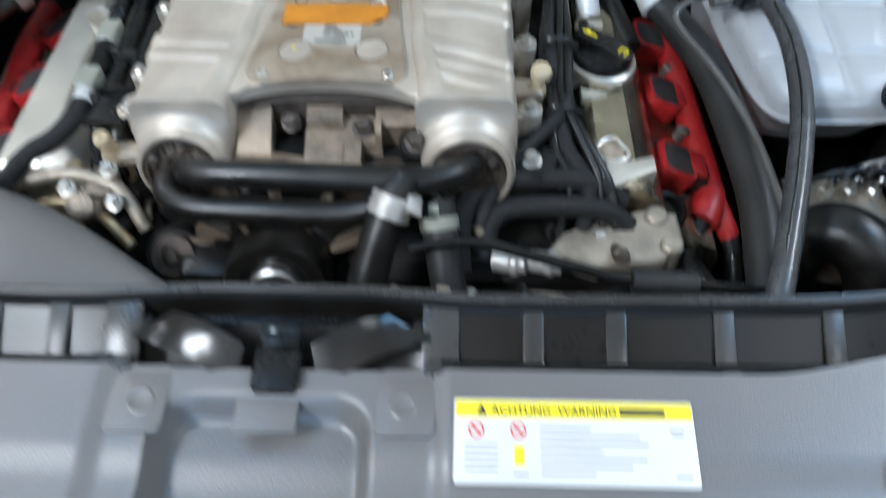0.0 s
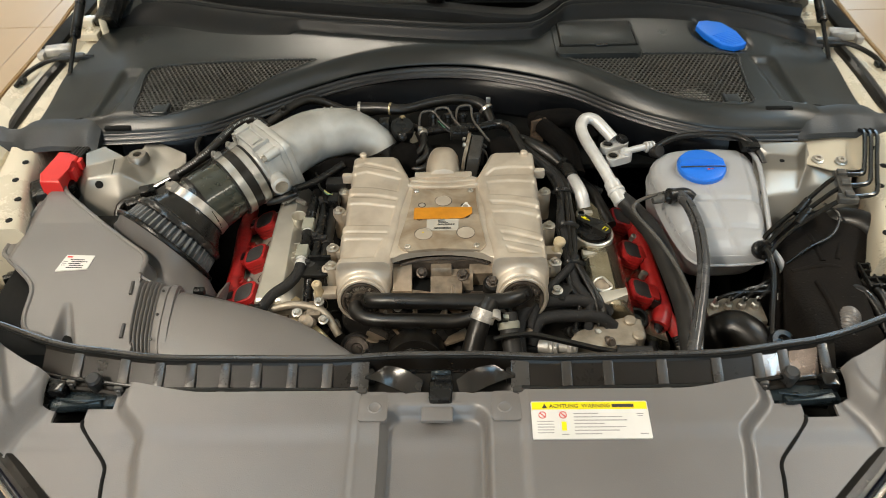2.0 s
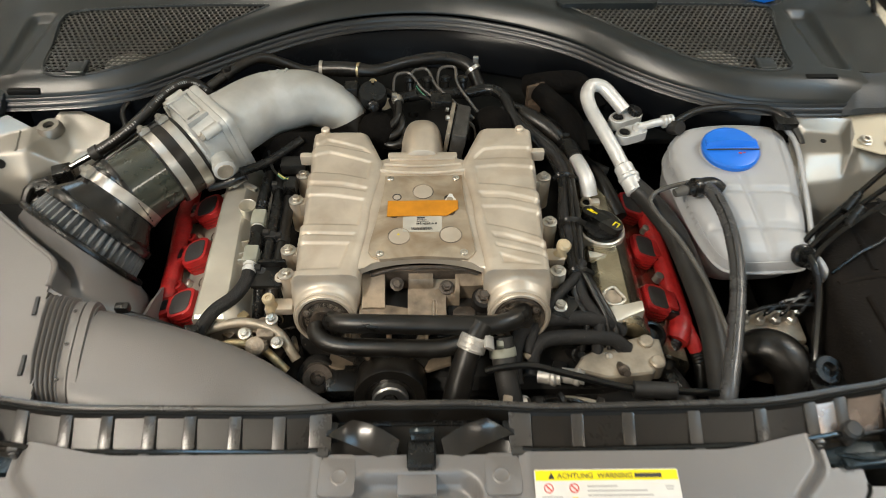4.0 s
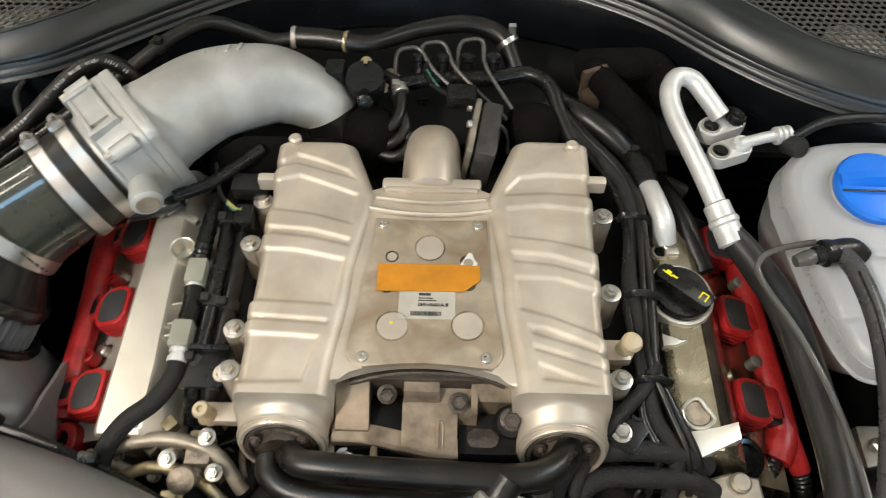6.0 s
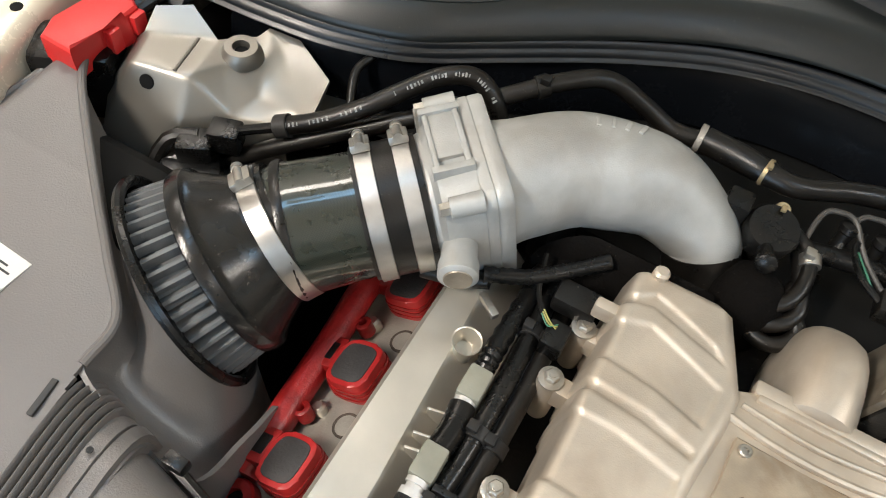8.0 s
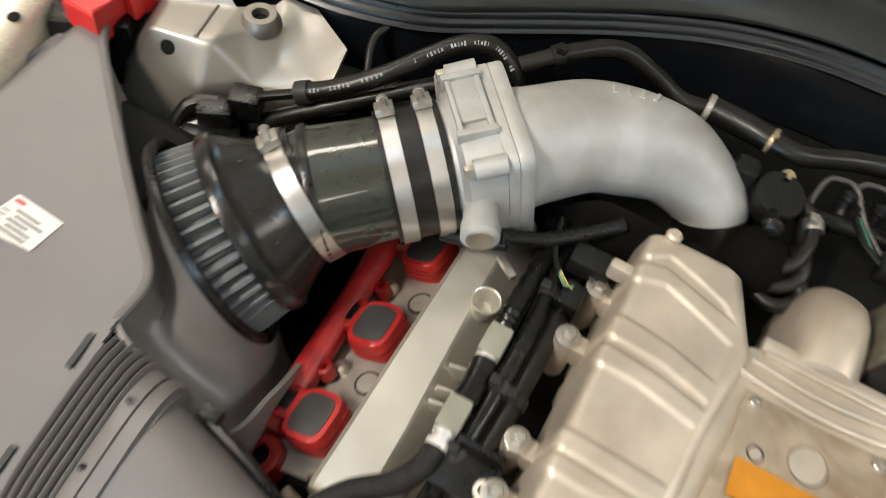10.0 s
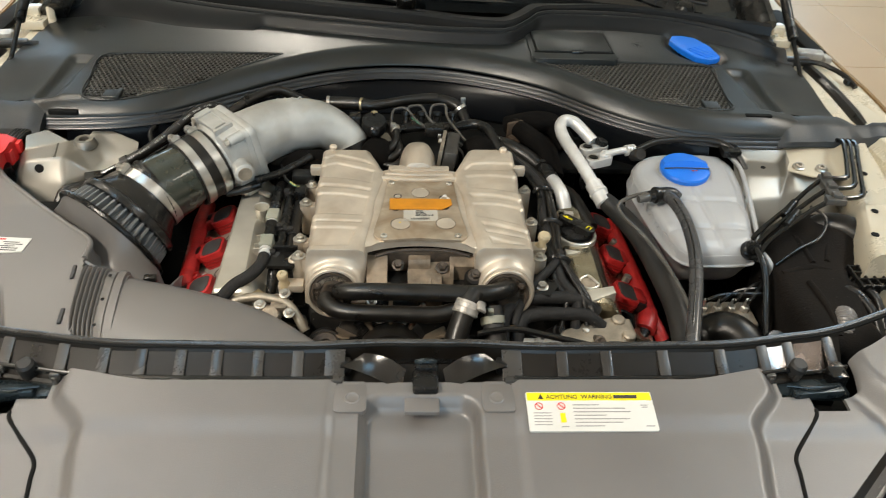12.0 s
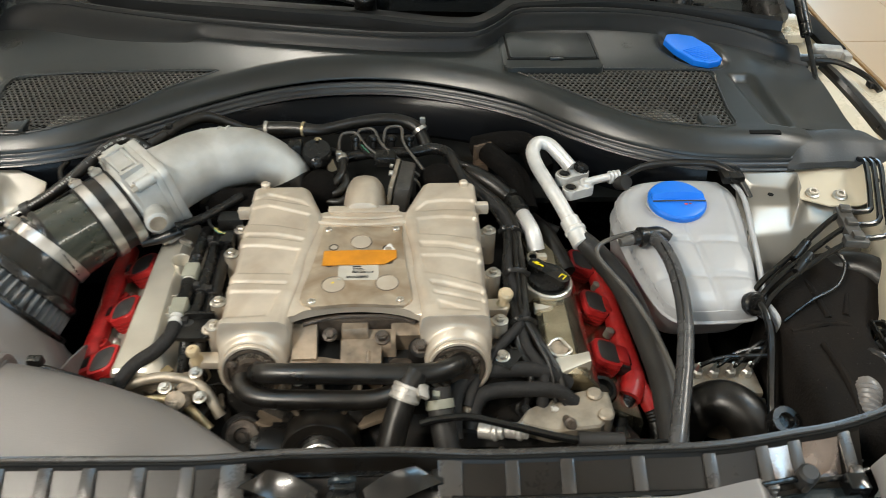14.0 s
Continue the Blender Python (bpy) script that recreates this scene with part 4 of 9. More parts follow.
for x in (-0.39, -0.345, -0.305, -0.263, -0.224, -0.18, -0.137, -0.097, 0.097, 0.153, 0.203, 0.268, 0.334, 0.385, 0.417, 0.468, -0.452):
    w = 0.0125 if abs(x) > 0.1 else 0.022
    bm = bmesh.new()
    y = slam_rear(x)
    tilt = Matrix.Rotation(radians(23), 4, "X")
    block(bm, (x, y - 0.020, 0.8782), (w, 0.038, 0.003), 0.0012, tilt)
    block(bm, (x, y - 0.0395, 0.8745), (w * 0.9, 0.009, 0.009), 0.002)
    block(bm, (x, y - 0.0445, 0.871), (w * 0.45, 0.004, 0.010), 0.001)
    part("rib", bm, RIBPLASTIC, front)
# added metallic pads next to the latches that imitate reflections in the gloss strip
for x0, x1, drop in ((0.425, 0.461, 0.0125), (0.3915, 0.4105, 0.003)):
    bm = bmesh.new()
    secs = []
    for k in range(7):
        x = x0 + (x1 - x0) * k / 6
        y = slam_rear(x)
        sag = 0.0008 * math.sin(math.pi * k / 6)
        secs.append([Vector((x, y - 0.006, 0.8845 - sag)), Vector((x, y - 0.020, 0.8795 - drop * 0.5 + sag)), Vector((x, y - 0.034, 0.8750 - drop + sag)), Vector((x, y - 0.034, 0.873 - drop)), Vector((x, y - 0.006, 0.882))])
    loft(bm, secs)
    part("reflection_pad", bm, REFLECTMETAL, front, "coppery metallic pad imitating a reflection between the ribs")
# rounded bright bead along the front edge
for xa, xb in ((-0.50, -0.098), (0.098, 0.485)):
    bm = bmesh.new()
    tube(bm, [(x, slam_rear(x) - 0.0375, 0.8775 - 0.010 * step(0.412, 0.422, x)) for x in np.linspace(xa, xb, 40)], 0.0030, 10, 3)
    part("front_bead", bm, GLOSSBLACK, front, "glossy rounded bead")
# rubber lip along the rear edge
bm = bmesh.new()
tube(bm, [(x, slam_rear(x) + 0.003, 0.889 + 0.012 * step(0.45, 0.62, abs(x))) for x in np.linspace(-0.66, 0.66, 40)], 0.0035, 8, 2)
part("edge_lip", bm, RIBPLASTIC, front, "thin grey rounded lip")
bm = bmesh.new()
tube(bm, [(x, slam_rear(x) - 0.0015, 0.8882 + 0.012 * step(0.45, 0.62, abs(x))) for x in np.linspace(-0.60, 0.60, 40)], 0.0022, 8, 2)
part("lip_groove", bm, DARK, front)
DEFLECTOR = mat("burnished_black_plastic", (0.012, 0.011, 0.010), 0.2, 0.0, 0.15, 60, 0.3, 60, rvar=0.05, spec=0.5)
# folded deflector plates and bonnet hook in the middle
for s in (-1, 1):
    secs = []
    for k in range(9):
        t = k / 8
        hi = Vector((s * (0.066 - 0.046 * t), -0.284 - 0.020 * t, 0.887 - 0.004 * t))
        lo = Vector((s * (0.090 - 0.066 * t), -0.298 - 0.027 * t, 0.882 - 0.012 * t - 0.003 * math.sin(math.pi * t)))
        bow = Vector((0, 0, 0.007 * math.sin(math.pi * t)))
        hi, lo = hi + bow, lo + bow
        mid = (hi + lo) / 2 + Vector((0, 0.003, -0.004 + 0.006 * t))
        secs.append([hi, mid, lo, lo + Vector((0, 0.004, -0.006)), mid + Vector((0, 0.006, -0.008)), hi + Vector((0, 0.004, -0.006))])
    bm = bmesh.new()
    loft(bm, secs)
    part("deflector", bm, DEFLECTOR, front, "glossy folded deflector plate", sharp=30)
    bm = bmesh.new()
    block(bm, (s * 0.086, -0.290, 0.874), (0.012, 0.016, 0.014), 0.003)
    part("deflector_foot", bm, BLACKPLASTIC, front)
bm = bmesh.new()
block(bm, (0.001, -0.318, 0.871), (0.028, 0.028, 0.024), 0.004, None, 3)
block(bm, (0.002, -0.301, 0.876), (0.024, 0.012, 0.024), 0.004, None, 2)
block(bm, (0.001, -0.332, 0.862), (0.030, 0.010, 0.016), 0.002)
part("hook_guide", bm, BLACKPLASTIC, front, "black bonnet hook guide")
bm = bmesh.new()
tube(bm, [(-0.009, -0.297, 0.886), (-0.003, -0.298, 0.8895), (0.006, -0.298, 0.8895), (0.012, -0.296, 0.886)], 0.0032, 8)
part("hook_wire", bm, TEALBLACK, front)
bm = bmesh.new()
block(bm, (0, -0.275, 0.868), (0.165, 0.012, 0.004), 0.001)
part("well_strip", bm, BLACKPLASTIC, front)
# crossmember in the shade colour
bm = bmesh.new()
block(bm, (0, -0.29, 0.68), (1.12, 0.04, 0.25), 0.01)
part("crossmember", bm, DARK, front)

# end caps of the panel next to the wings
for s in (-1, 1):
    bm = bmesh.new()
    tube(bm, [(s * 0.60, -0.20, 0.888), (s * 0.65, -0.19, 0.89)], 0.014, 10, rib=0.0)
    part("end_cap", bm, RUBBERGREY, front)

# ---- bonnet latches ----
def latch(x):
    s = 1 if x > 0 else -1
    t = thing("bonnet_latch", (x, -0.31, 0.84), "dark metal bonnet latch with a rubber buffer", "latch", "bonnet latches")
    bm = bmesh.new()
    block(bm, (x, -0.312, 0.858), (0.088, 0.024, 0.012), 0.003)
    block(bm, (x + s * 0.005, -0.322, 0.866), (0.06, 0.014, 0.012), 0.003, Matrix.Rotation(radians(6), 4, "Z"))
    block(bm, (x - s * 0.02, -0.33, 0.856), (0.02, 0.02, 0.014), 0.003)
    part("body", bm, TEALBLACK, t)
    bm = bmesh.new()
    revolve(bm, [(-0.02, 0.009), (0.0, 0.0095), (0.008, 0.0095), (0.011, 0.007), (0.011, 0.001)], (x - s * 0.012, -0.298, 0.878), (0, -0.2, 1), 18)
    part("rubber_buffer", bm, RUBBERGREY, t)
    bm = bmesh.new()
    block(bm, (x + s * 0.034, -0.303, 0.87), (0.02, 0.018, 0.018), 0.003)
    part("catch", bm, GLOSSBLACK, t)
    bm = bmesh.new()
    tube(bm, [(x - s * 0.03, -0.318, 0.872), (x, -0.325, 0.876), (x + s * 0.03, -0.318, 0.872)], 0.0018, 8)
    part("wire", bm, TEALBLACK, t)
    # near-black block gives the well its shade by colour
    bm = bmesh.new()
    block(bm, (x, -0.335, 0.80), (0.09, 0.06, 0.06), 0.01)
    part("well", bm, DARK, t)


latch(0.43)
latch(-0.433)

# ---- warning label ----
def on_cover(x, y):
    return Vector((x, y, cover_z(x, y)))


wl = thing("warning_label", on_cover(0.17, -0.36), "white and yellow printed warning label stuck on the grey cover", "label")
o = on_cover(0.106, -0.336)
ex, ey = (on_cover(0.24, -0.336) - o).normalized(), (o - on_cover(0.106, -0.384)).normalized()
m = Matrix.Translation(o + Vector((0, 0, 0.0028))) @ Matrix((ex, ey, ex.cross(ey))).transposed().to_4x4()
bm = bmesh.new()
prism(bm, [(x + 0.067, y - 0.0235) for x, y in rounded(0.134, 0.047, 0.002)], -0.0025, 0.0, m)
part("paper", bm, PAPER, wl, "white printed paper")
bm = bmesh.new()
bars(bm, m, [(0.001, -0.0105, 0.132, 0.0095)])
part("yellow_band", bm, YELLOW, wl, "yellow heading band")
write("heading", "ACHTUNG  WARNING", 0.0068, m @ Matrix.Translation((0.021, -0.0085, 0.0005)), INK, wl)
bm = bmesh.new()
bars(bm, m, [(0.093, -0.0083, 0.025, 0.004)], 0.0006)
part("heading_bar", bm, INK, wl)
bm = bmesh.new()
prism(bm, [(0.0125, -0.009), (0.0185, -0.009), (0.0155, -0.003)], 0.0004, 0.0008, m)
part("heading_mark", bm, INK, wl)
bm = bmesh.new()
rnd = random.Random(4)
rows_ = [(0.006, -0.026 - 0.0035 * k, 0.018 + 0.003 * rnd.random(), 0.001) for k in range(5)]
rows_ += [(0.048, -0.0165 - 0.0042 * k, (0.028, 0.055, 0.06, 0.034, 0.058, 0.05, 0.03)[k], 0.0011) for k in range(7)]
rows_ += [(0.120, -0.017, 0.008, 0.001), (0.121, -0.0195, 0.006, 0.001), (0.121, -0.042, 0.009, 0.0012), (0.033, -0.0425, 0.008, 0.0012)]
bars(bm, m, rows_)
part("small_print", bm, GREYINK, wl)
bm = bmesh.new()
for cx in (0.0125, 0.036):
    tube(bm, [m @ Vector((cx + 0.004 * math.cos(a), -0.0175 + 0.004 * math.sin(a), 0.0003)) for a in [math.pi * k / 6 for k in range(13)]], 0.0005, 6, 3)
    block(bm, m @ Vector((cx, -0.0175, 0.0005)), (0.0012, 0.008, 0.0004), 0, m.to_3x3().to_4x4() @ Matrix.Rotation(radians(45), 4, "Z"))
part("red_signs", bm, REDINK, wl, "small red warning signs")
bm = bmesh.new()
bars(bm, m, [(0.0335, -0.037, 0.0055, 0.011)])
part("yellow_sign", bm, YELLOW, wl)

# ---- engine block, the dark mass below everything ----
blk = thing("engine_block", (0, 0.05, 0.43), "dark oily engine block deep in the bay", "engine")
bm = bmesh.new()
block(bm, (0, 0.06, 0.62), (0.50, 0.46, 0.30), 0.03, None, 3)
block(bm, (0, 0.04, 0.77), (0.30, 0.34, 0.08), 0.02)
part("crankcase", bm, BLOCK, blk, "dark oily cast crankcase")
rnd = random.Random(11)
for k in range(46):
    bm = bmesh.new()
    x, y = rnd.uniform(-0.27, 0.30), rnd.choice((rnd.uniform(-0.24, -0.14), rnd.uniform(0.20, 0.32)))
    z = rnd.uniform(0.70, 0.785) if y < 0 else rnd.uniform(0.74, 0.82)
    kind = rnd.random()
    if kind < 0.4:
        block(bm, (x, y, z), (rnd.uniform(0.02, 0.06), rnd.uniform(0.02, 0.04), rnd.uniform(0.03, 0.06)), 0.005, Matrix.Rotation(rnd.uniform(0, 3), 4, "Z"))
    elif kind < 0.7:
        r = rnd.uniform(0.008, 0.02)
        revolve(bm, [(-0.03, r), (0.0, r), (0.004, r * 0.8), (0.012, r * 0.7), (0.012, 0.001)], (x, y, z), (rnd.uniform(-1, 1), -1 if y < 0 else 0.3, rnd.uniform(0.2, 1)), 16)
    else:
        d = Vector((rnd.uniform(-0.08, 0.08), rnd.uniform(-0.03, 0.03), rnd.uniform(-0.04, 0.0)))
        p = Vector((x, y, z))
        tube(bm, [p, p + d * 0.5 + Vector((0, 0, 0.012)), p + d, p + d * 1.3 + Vector((0, 0, -0.06))], rnd.uniform(0.004, 0.010), 8)
    part("engine_fitting", bm, rnd.choice((BLOCK, BLACKPLASTIC, BLACKPLASTIC, RUBBER, CAST)), blk)

# ---- supercharger ----
sc = thing("supercharger", (0, 0.03, 0.80), "silver cast alloy supercharger with two ribbed lobes and a bolted plate", "supercharger")


def lobe_in(y):
    if y > 0.10:
        return 0.050 + (y - 0.10) / 0.065 * 0.0245
    return 0.050 + 0.012 * step(0.10, 0.0, y) + 0.009 * step(0.0, -0.09, y)


# sunk fields between the cast ribs, as distance from the middle and place along the engine
FIELDS = {-1: [], 1: []}
FIELDS[-1] += [[(0.165, 0.136), (0.139, 0.139), (0.129, 0.147), (0.105, 0.139), (0.078, 0.128), (0.066, 0.113), (0.095, 0.121), (0.127, 0.131), (0.144, 0.127), (0.165, 0.125)],
               [(0.165, 0.112), (0.143, 0.115), (0.123, 0.121), (0.065, 0.099), (0.068, 0.062), (0.105, 0.072), (0.143, 0.077), (0.165, 0.077)],
               [(0.165, 0.062), (0.142, 0.062), (0.103, 0.059), (0.067, 0.049), (0.069, 0.039), (0.106, 0.047), (0.144, 0.051), (0.165, 0.051)]]
FIELDS[-1] += [[(0.165, 0.038), (0.144, 0.038), (0.115, 0.037), (0.070, 0.028), (0.075, -0.021), (0.143, -0.018), (0.165, -0.018)],
               [(0.165, -0.0285), (0.143, -0.0285), (0.077, -0.032), (0.079, -0.039), (0.143, -0.0355), (0.165, -0.0355)],
               [(0.165, -0.045), (0.142, -0.045), (0.083, -0.047), (0.093, -0.090), (0.14, -0.092), (0.165, -0.092)]]
FIELDS[1] += [[(0.067, 0.108), (0.080, 0.124), (0.105, 0.128), (0.165, 0.127), (0.165, 0.1005), (0.145, 0.101), (0.103, 0.102), (0.066, 0.099)],
              [(0.067, 0.088), (0.102, 0.092), (0.143, 0.088), (0.165, 0.087), (0.165, 0.036), (0.141, 0.041), (0.106, 0.049), (0.069, 0.053)],
              [(0.070, 0.041), (0.107, 0.038), (0.142, 0.027), (0.165, 0.021), (0.165, 0.008), (0.143, 0.013), (0.106, 0.024), (0.072, 0.027)]]
FIELDS[1] += [[(0.072, 0.015), (0.110, 0.014), (0.147, 0.002), (0.165, -0.002), (0.165, -0.051), (0.142, -0.043), (0.101, -0.027), (0.076, -0.020)],
              [(0.081, -0.031), (0.100, -0.034), (0.142, -0.051), (0.165, -0.058), (0.165, -0.067), (0.142, -0.060), (0.085, -0.042)],
              [(0.085, -0.048), (0.141, -0.067), (0.165, -0.074), (0.165, -0.080), (0.142, -0.073), (0.087, -0.057)],
              [(0.089, -0.064), (0.120, -0.077), (0.138, -0.083), (0.138, -0.087), (0.092, -0.083)]]


def sunk(s, x, y):
    """How far a field is sunk at a place, from 0 on the ribs to 1."""
    most = 0.0
    for poly in FIELDS[s]:
        if not min(p[1] for p in poly) <= y <= max(p[1] for p in poly) or not inside(poly, x, y):
            continue
        near = 1.0
        for (xa, ya), (xb, yb) in zip(poly, poly[1:] + poly[:1]):
            ex, ey = xb - xa, yb - ya
            t = min(1.0, max(0.0, ((x - xa) * ex + (y - ya) * ey) / (ex * ex + ey * ey)))
            near = min(near, math.hypot(x - xa - t * ex, y - ya - t * ey))
        most = max(most, step(0.0, 0.0042, near))
    return most


for s in (-1, 1):
    rear, front_y = (0.163, -0.099) if s < 0 else (0.170, -0.093)
    ys = [(-0.1235, 1.0, 0.0), (-0.1215, 1.0, 0.0)] + [(front_y - d, f, 0.0) for d, f in ((0.0185, 1.0), (0.015, 0.90), (0.0105, 0.66), (0.0065, 0.38), (0.0035, 0.17), (0.0015, 0.06))]
    ys += [(front_y + (rear - 0.006 - front_y) * k / 150, 0.0, 0.0) for k in range(151)]
    ys += [(rear - 0.004, 0.0, 0.0012), (rear - 0.0015, 0.0, 0.0035), (rear, 0.0, 0.0075)]
    secs = []
    for i, (y, f, e) in enumerate(ys):
        xi, zt = lobe_in(y) + e, 0.8888 - e * 0.8
        dip = sunk(s, 0.1475, y)
        xo = 0.1485 - e - 0.0022 * dip
        ring = [(xi + 0.004, 0.80), (xi + 0.002, 0.84), (xi, 0.868), (xi + 0.0012, zt - 0.0085), (xi + 0.0040, zt - 0.0028), (xi + 0.0085, zt - 0.0004)]
        for k in range(46):
            x = xi + 0.011 + (xo - 0.0075 - xi - 0.011) * k / 45
            ring.append((x, zt - 0.0021 * sunk(s, x, y) + 0.0010 * (1 - ((x - 0.105) / 0.045) ** 2)))
        zo = zt - 0.0021 * dip
        ring += [(xo - 0.0040, zo - 0.0012), (xo - 0.0012, zo - 0.0045), (xo, zo - 0.011), (xo + 0.003, 0.86), (xo + 0.006, 0.80)]
        run = [0.0]
        for (xa, za), (xb, zb) in zip(ring, ring[1:]):
            run.append(run[-1] + math.hypot(xb - xa, zb - za))
        done = []
        rr = 0.0378 - (0.003 if i == 0 else 0.0)
        for (x, z), t in zip(ring, run):
            a = radians(262 - 344 * t / run[-1])
            q = (0.1128 + rr * math.cos(a), 0.835 + rr * math.sin(a))
            x, z = x + (q[0] - x) * f, z + (q[1] - z) * f
            done.append(Vector((s * x, y + (z - 0.815) * 0.26 * f, z)))
        secs.append(done)
    bm = bmesh.new()
    loft(bm, secs)
    part("lobe", bm, ALLOY, sc, "silver cast lobe with sunk fields between its ribs", sharp=65)
    # bosses with flange bolts at the outer side
    spots = [(0.164, 0.108), (0.163, 0.022), (0.164, -0.062)] if s > 0 else [(0.163, 0.116), (0.167, 0.066), (0.166, -0.024), (0.164, -0.063)]
    for x, y in spots:
        bm = bmesh.new()
        revolve(bm, [(-0.05, 0.009), (-0.006, 0.0095), (0, 0.009)], (s * x, y, 0.850), (0, 0, 1), 16)
        block(bm, (s * (x - 0.011), y, 0.838), (0.02, 0.015, 0.022), 0.003)
        boss = part("boss", bm, ALLOY, sc)
        bm = bmesh.new()
        bolt(bm, (s * x, y, 0.850), (0, 0, 1), 0.0058, 0.0062)
        part("bolt", bm, ZINC, boss, "zinc flange bolt")
    # rear lugs and bumps
    bm = bmesh.new()
    revolve(bm, [(-0.02, 0.0062), (0.0, 0.006), (0.002, 0.004), (0.002, 0.001)], (s * 0.132, 0.160, 0.894), (0, 0, 1), 14)
    part("knob", bm, ALLOY, sc)
    bm = bmesh.new()
    block(bm, (s * 0.152, 0.128 if s > 0 else 0.122, 0.874), (0.024, 0.010, 0.016), 0.003)
    part("lug", bm, ALLOY, sc)
    # front end ring and plug, tilted up a little
    ec, en = Vector((s * 0.1135, -0.122, 0.835)), Vector((0, -0.968, 0.25))
    bm = bmesh.new()
    revolve(bm, [(-0.014, 0.0365), (-0.006, 0.0375), (-0.003, 0.0365), (-0.003, 0.0350), (0.0, 0.0345), (0.001, 0.0335), (0.001, 0.031), (-0.002, 0.030), (-0.002, 0.001)], ec, en, 40)
    part("end_ring", bm, ALLOY, sc, "turned alloy collar")
    bm = bmesh.new()
    revolve(bm, [(-0.01, 0.0298), (-0.001, 0.0298), (0.001, 0.0285), (0.001, 0.026), (-0.002, 0.024), (-0.002, 0.018), (0.004, 0.016), (0.004, 0.001)], ec, en, 34)
    part("end_plug", bm, RUSTY, sc, "dark metal end plug of the lobe")
    e3 = axes(en)
    for a in (35, 150, 265):
        bm = bmesh.new()
        bolt(bm, ec + en * 0.001 + e3 @ Vector((0.0225 * math.cos(radians(a)), 0.0225 * math.sin(radians(a)), 0)), en, 0.0035, 0.003, 0.005)
        part("plug_bolt", bm, RUSTY, sc)

# bridge with its arched front edge
bm = bmesh.new()
out = [(-0.078 + 0.156 * k / 16, -0.089 + 0.022 * (1 - ((k - 8) / 8) ** 2) ** 0.7) for k in range(17)]
out += [(0.078, 0.09), (0.056, 0.106)] + [(0.045 - 0.09 * k / 6, 0.112) for k in range(7)] + [(-0.056, 0.106), (-0.078, 0.09)]
prism(bm, out, 0.872, 0.8835, None, 0.003)
part("bridge", bm, ALLOY, sc, "silver bridge between the lobes")
bm = bmesh.new()
tube(bm, [(-0.056, 0.086, 0.884), (-0.03, 0.081, 0.8845), (0.0, 0.079, 0.885), (0.03, 0.081, 0.8845), (0.056, 0.086, 0.884)], 0.0028, 8)
tube(bm, [(-0.05, 0.098, 0.884), (0.0, 0.093, 0.8845), (0.05, 0.098, 0.884)], 0.0022, 8)
part("bridge_bead", bm, ALLOY, sc)
bm = bmesh.new()
out = [(-0.063, -0.061), (-0.059, -0.068), (-0.048, -0.0735), (-0.024, -0.0705), (0.0, -0.0690), (0.026, -0.0705), (0.054, -0.0735), (0.0595, -0.068), (0.063, -0.061), (0.062, -0.05), (0.055, 0.0), (0.0515, 0.04), (0.051, 0.073), (0.0, 0.071), (-0.048, 0.073), (-0.049, 0.04), (-0.054, 0.0), (-0.062, -0.05)]
prism(bm, out, 0.882, 0.8872, None, 0.0012)
plate = part("plate", bm, PLATE, sc, "brownish machined metal plate held by four screws")
for x, y in ((-0.0490, -0.0655), (0.0495, -0.0645), (-0.0410, 0.0655), (0.0430, 0.0655)):
    bm = bmesh.new()
    socket_screw(bm, (x, y, 0.8872))
    part("screw", bm, ZINC, plate)
for x, y, r in ((0.001, 0.041, 0.0132), (-0.027, -0.037, 0.0136), (0.0345, -0.035, 0.0136), (-0.0315, 0.031, 0.0055), (0.033, 0.028, 0.0055), (-0.034, 0.0, 0.0055), (0.035, 0.004, 0.0055)):
    bm = bmesh.new()
    revolve(bm, [(0.0, r + 0.0003), (0.0007, r + 0.0003), (0.0008, r - 0.0006), (0.0001, r - 0.0012)], (x, y, 0.8872), (0, 0, 1), 32)
    ring = part("hole_rim", bm, DIRTYCAST if r > 0.01 else RUSTY, plate)
    if r > 0.01 or x < -0.0314 and y > 0.02:
        bm = bmesh.new()
        revolve(bm, [(-0.001, r - 0.0012), (0.0003, r - 0.0012), (0.0003, 0.001)], (x, y, 0.8872), (0, 0, 1), 32)
        part("disc", bm, ALLOY, plate, "pale round disc in the plate")
bm = bmesh.new()
prism(bm, [(0.026, 0.0215), (0.0405, 0.0205), (0.0425, 0.026), (0.0395, 0.030), (0.0375, 0.036), (0.0345, 0.0365), (0.031, 0.030)], 0.8872, 0.8880)
part("white_tab", bm, PAPER, plate)
bm = bmesh.new()
revolve(bm, [(0, 0.0042), (0.0004, 0.0042)], (0.0345, 0.0262, 0.8879), (0, 0, 1), 16)
part("tab_hole", bm, CAST, plate)
bm = bmesh.new()
revolve(bm, [(0, 0.0016), (0.0003, 0.0014)], (-0.028, -0.034, 0.8876), (0, 0, 1), 10)
part("paint_dot", bm, GREENDOT, plate)
bm = bmesh.new()
prism(bm, [(-0.0425, -0.0045), (0.031, -0.0035), (0.0445, 0.0075), (0.0445, 0.0225), (0.02, 0.0232), (-0.0425, 0.0225)], 0.8884, 0.8892)
tape = part("tape_strip", bm, TAPE, plate, "orange adhesive tape strip")
bm = bmesh.new()
prism(bm, [(x + 0.0005, y - 0.0165) for x, y in rounded(0.047, 0.027, 0.001)], 0.8874, 0.8878)
part("type_label", bm, TYPEPAPER, plate, "small pale printed type label")
m = Matrix.Translation((-0.0225, -0.0035, 0.8879))
rnd = random.Random(7)
bm = bmesh.new()
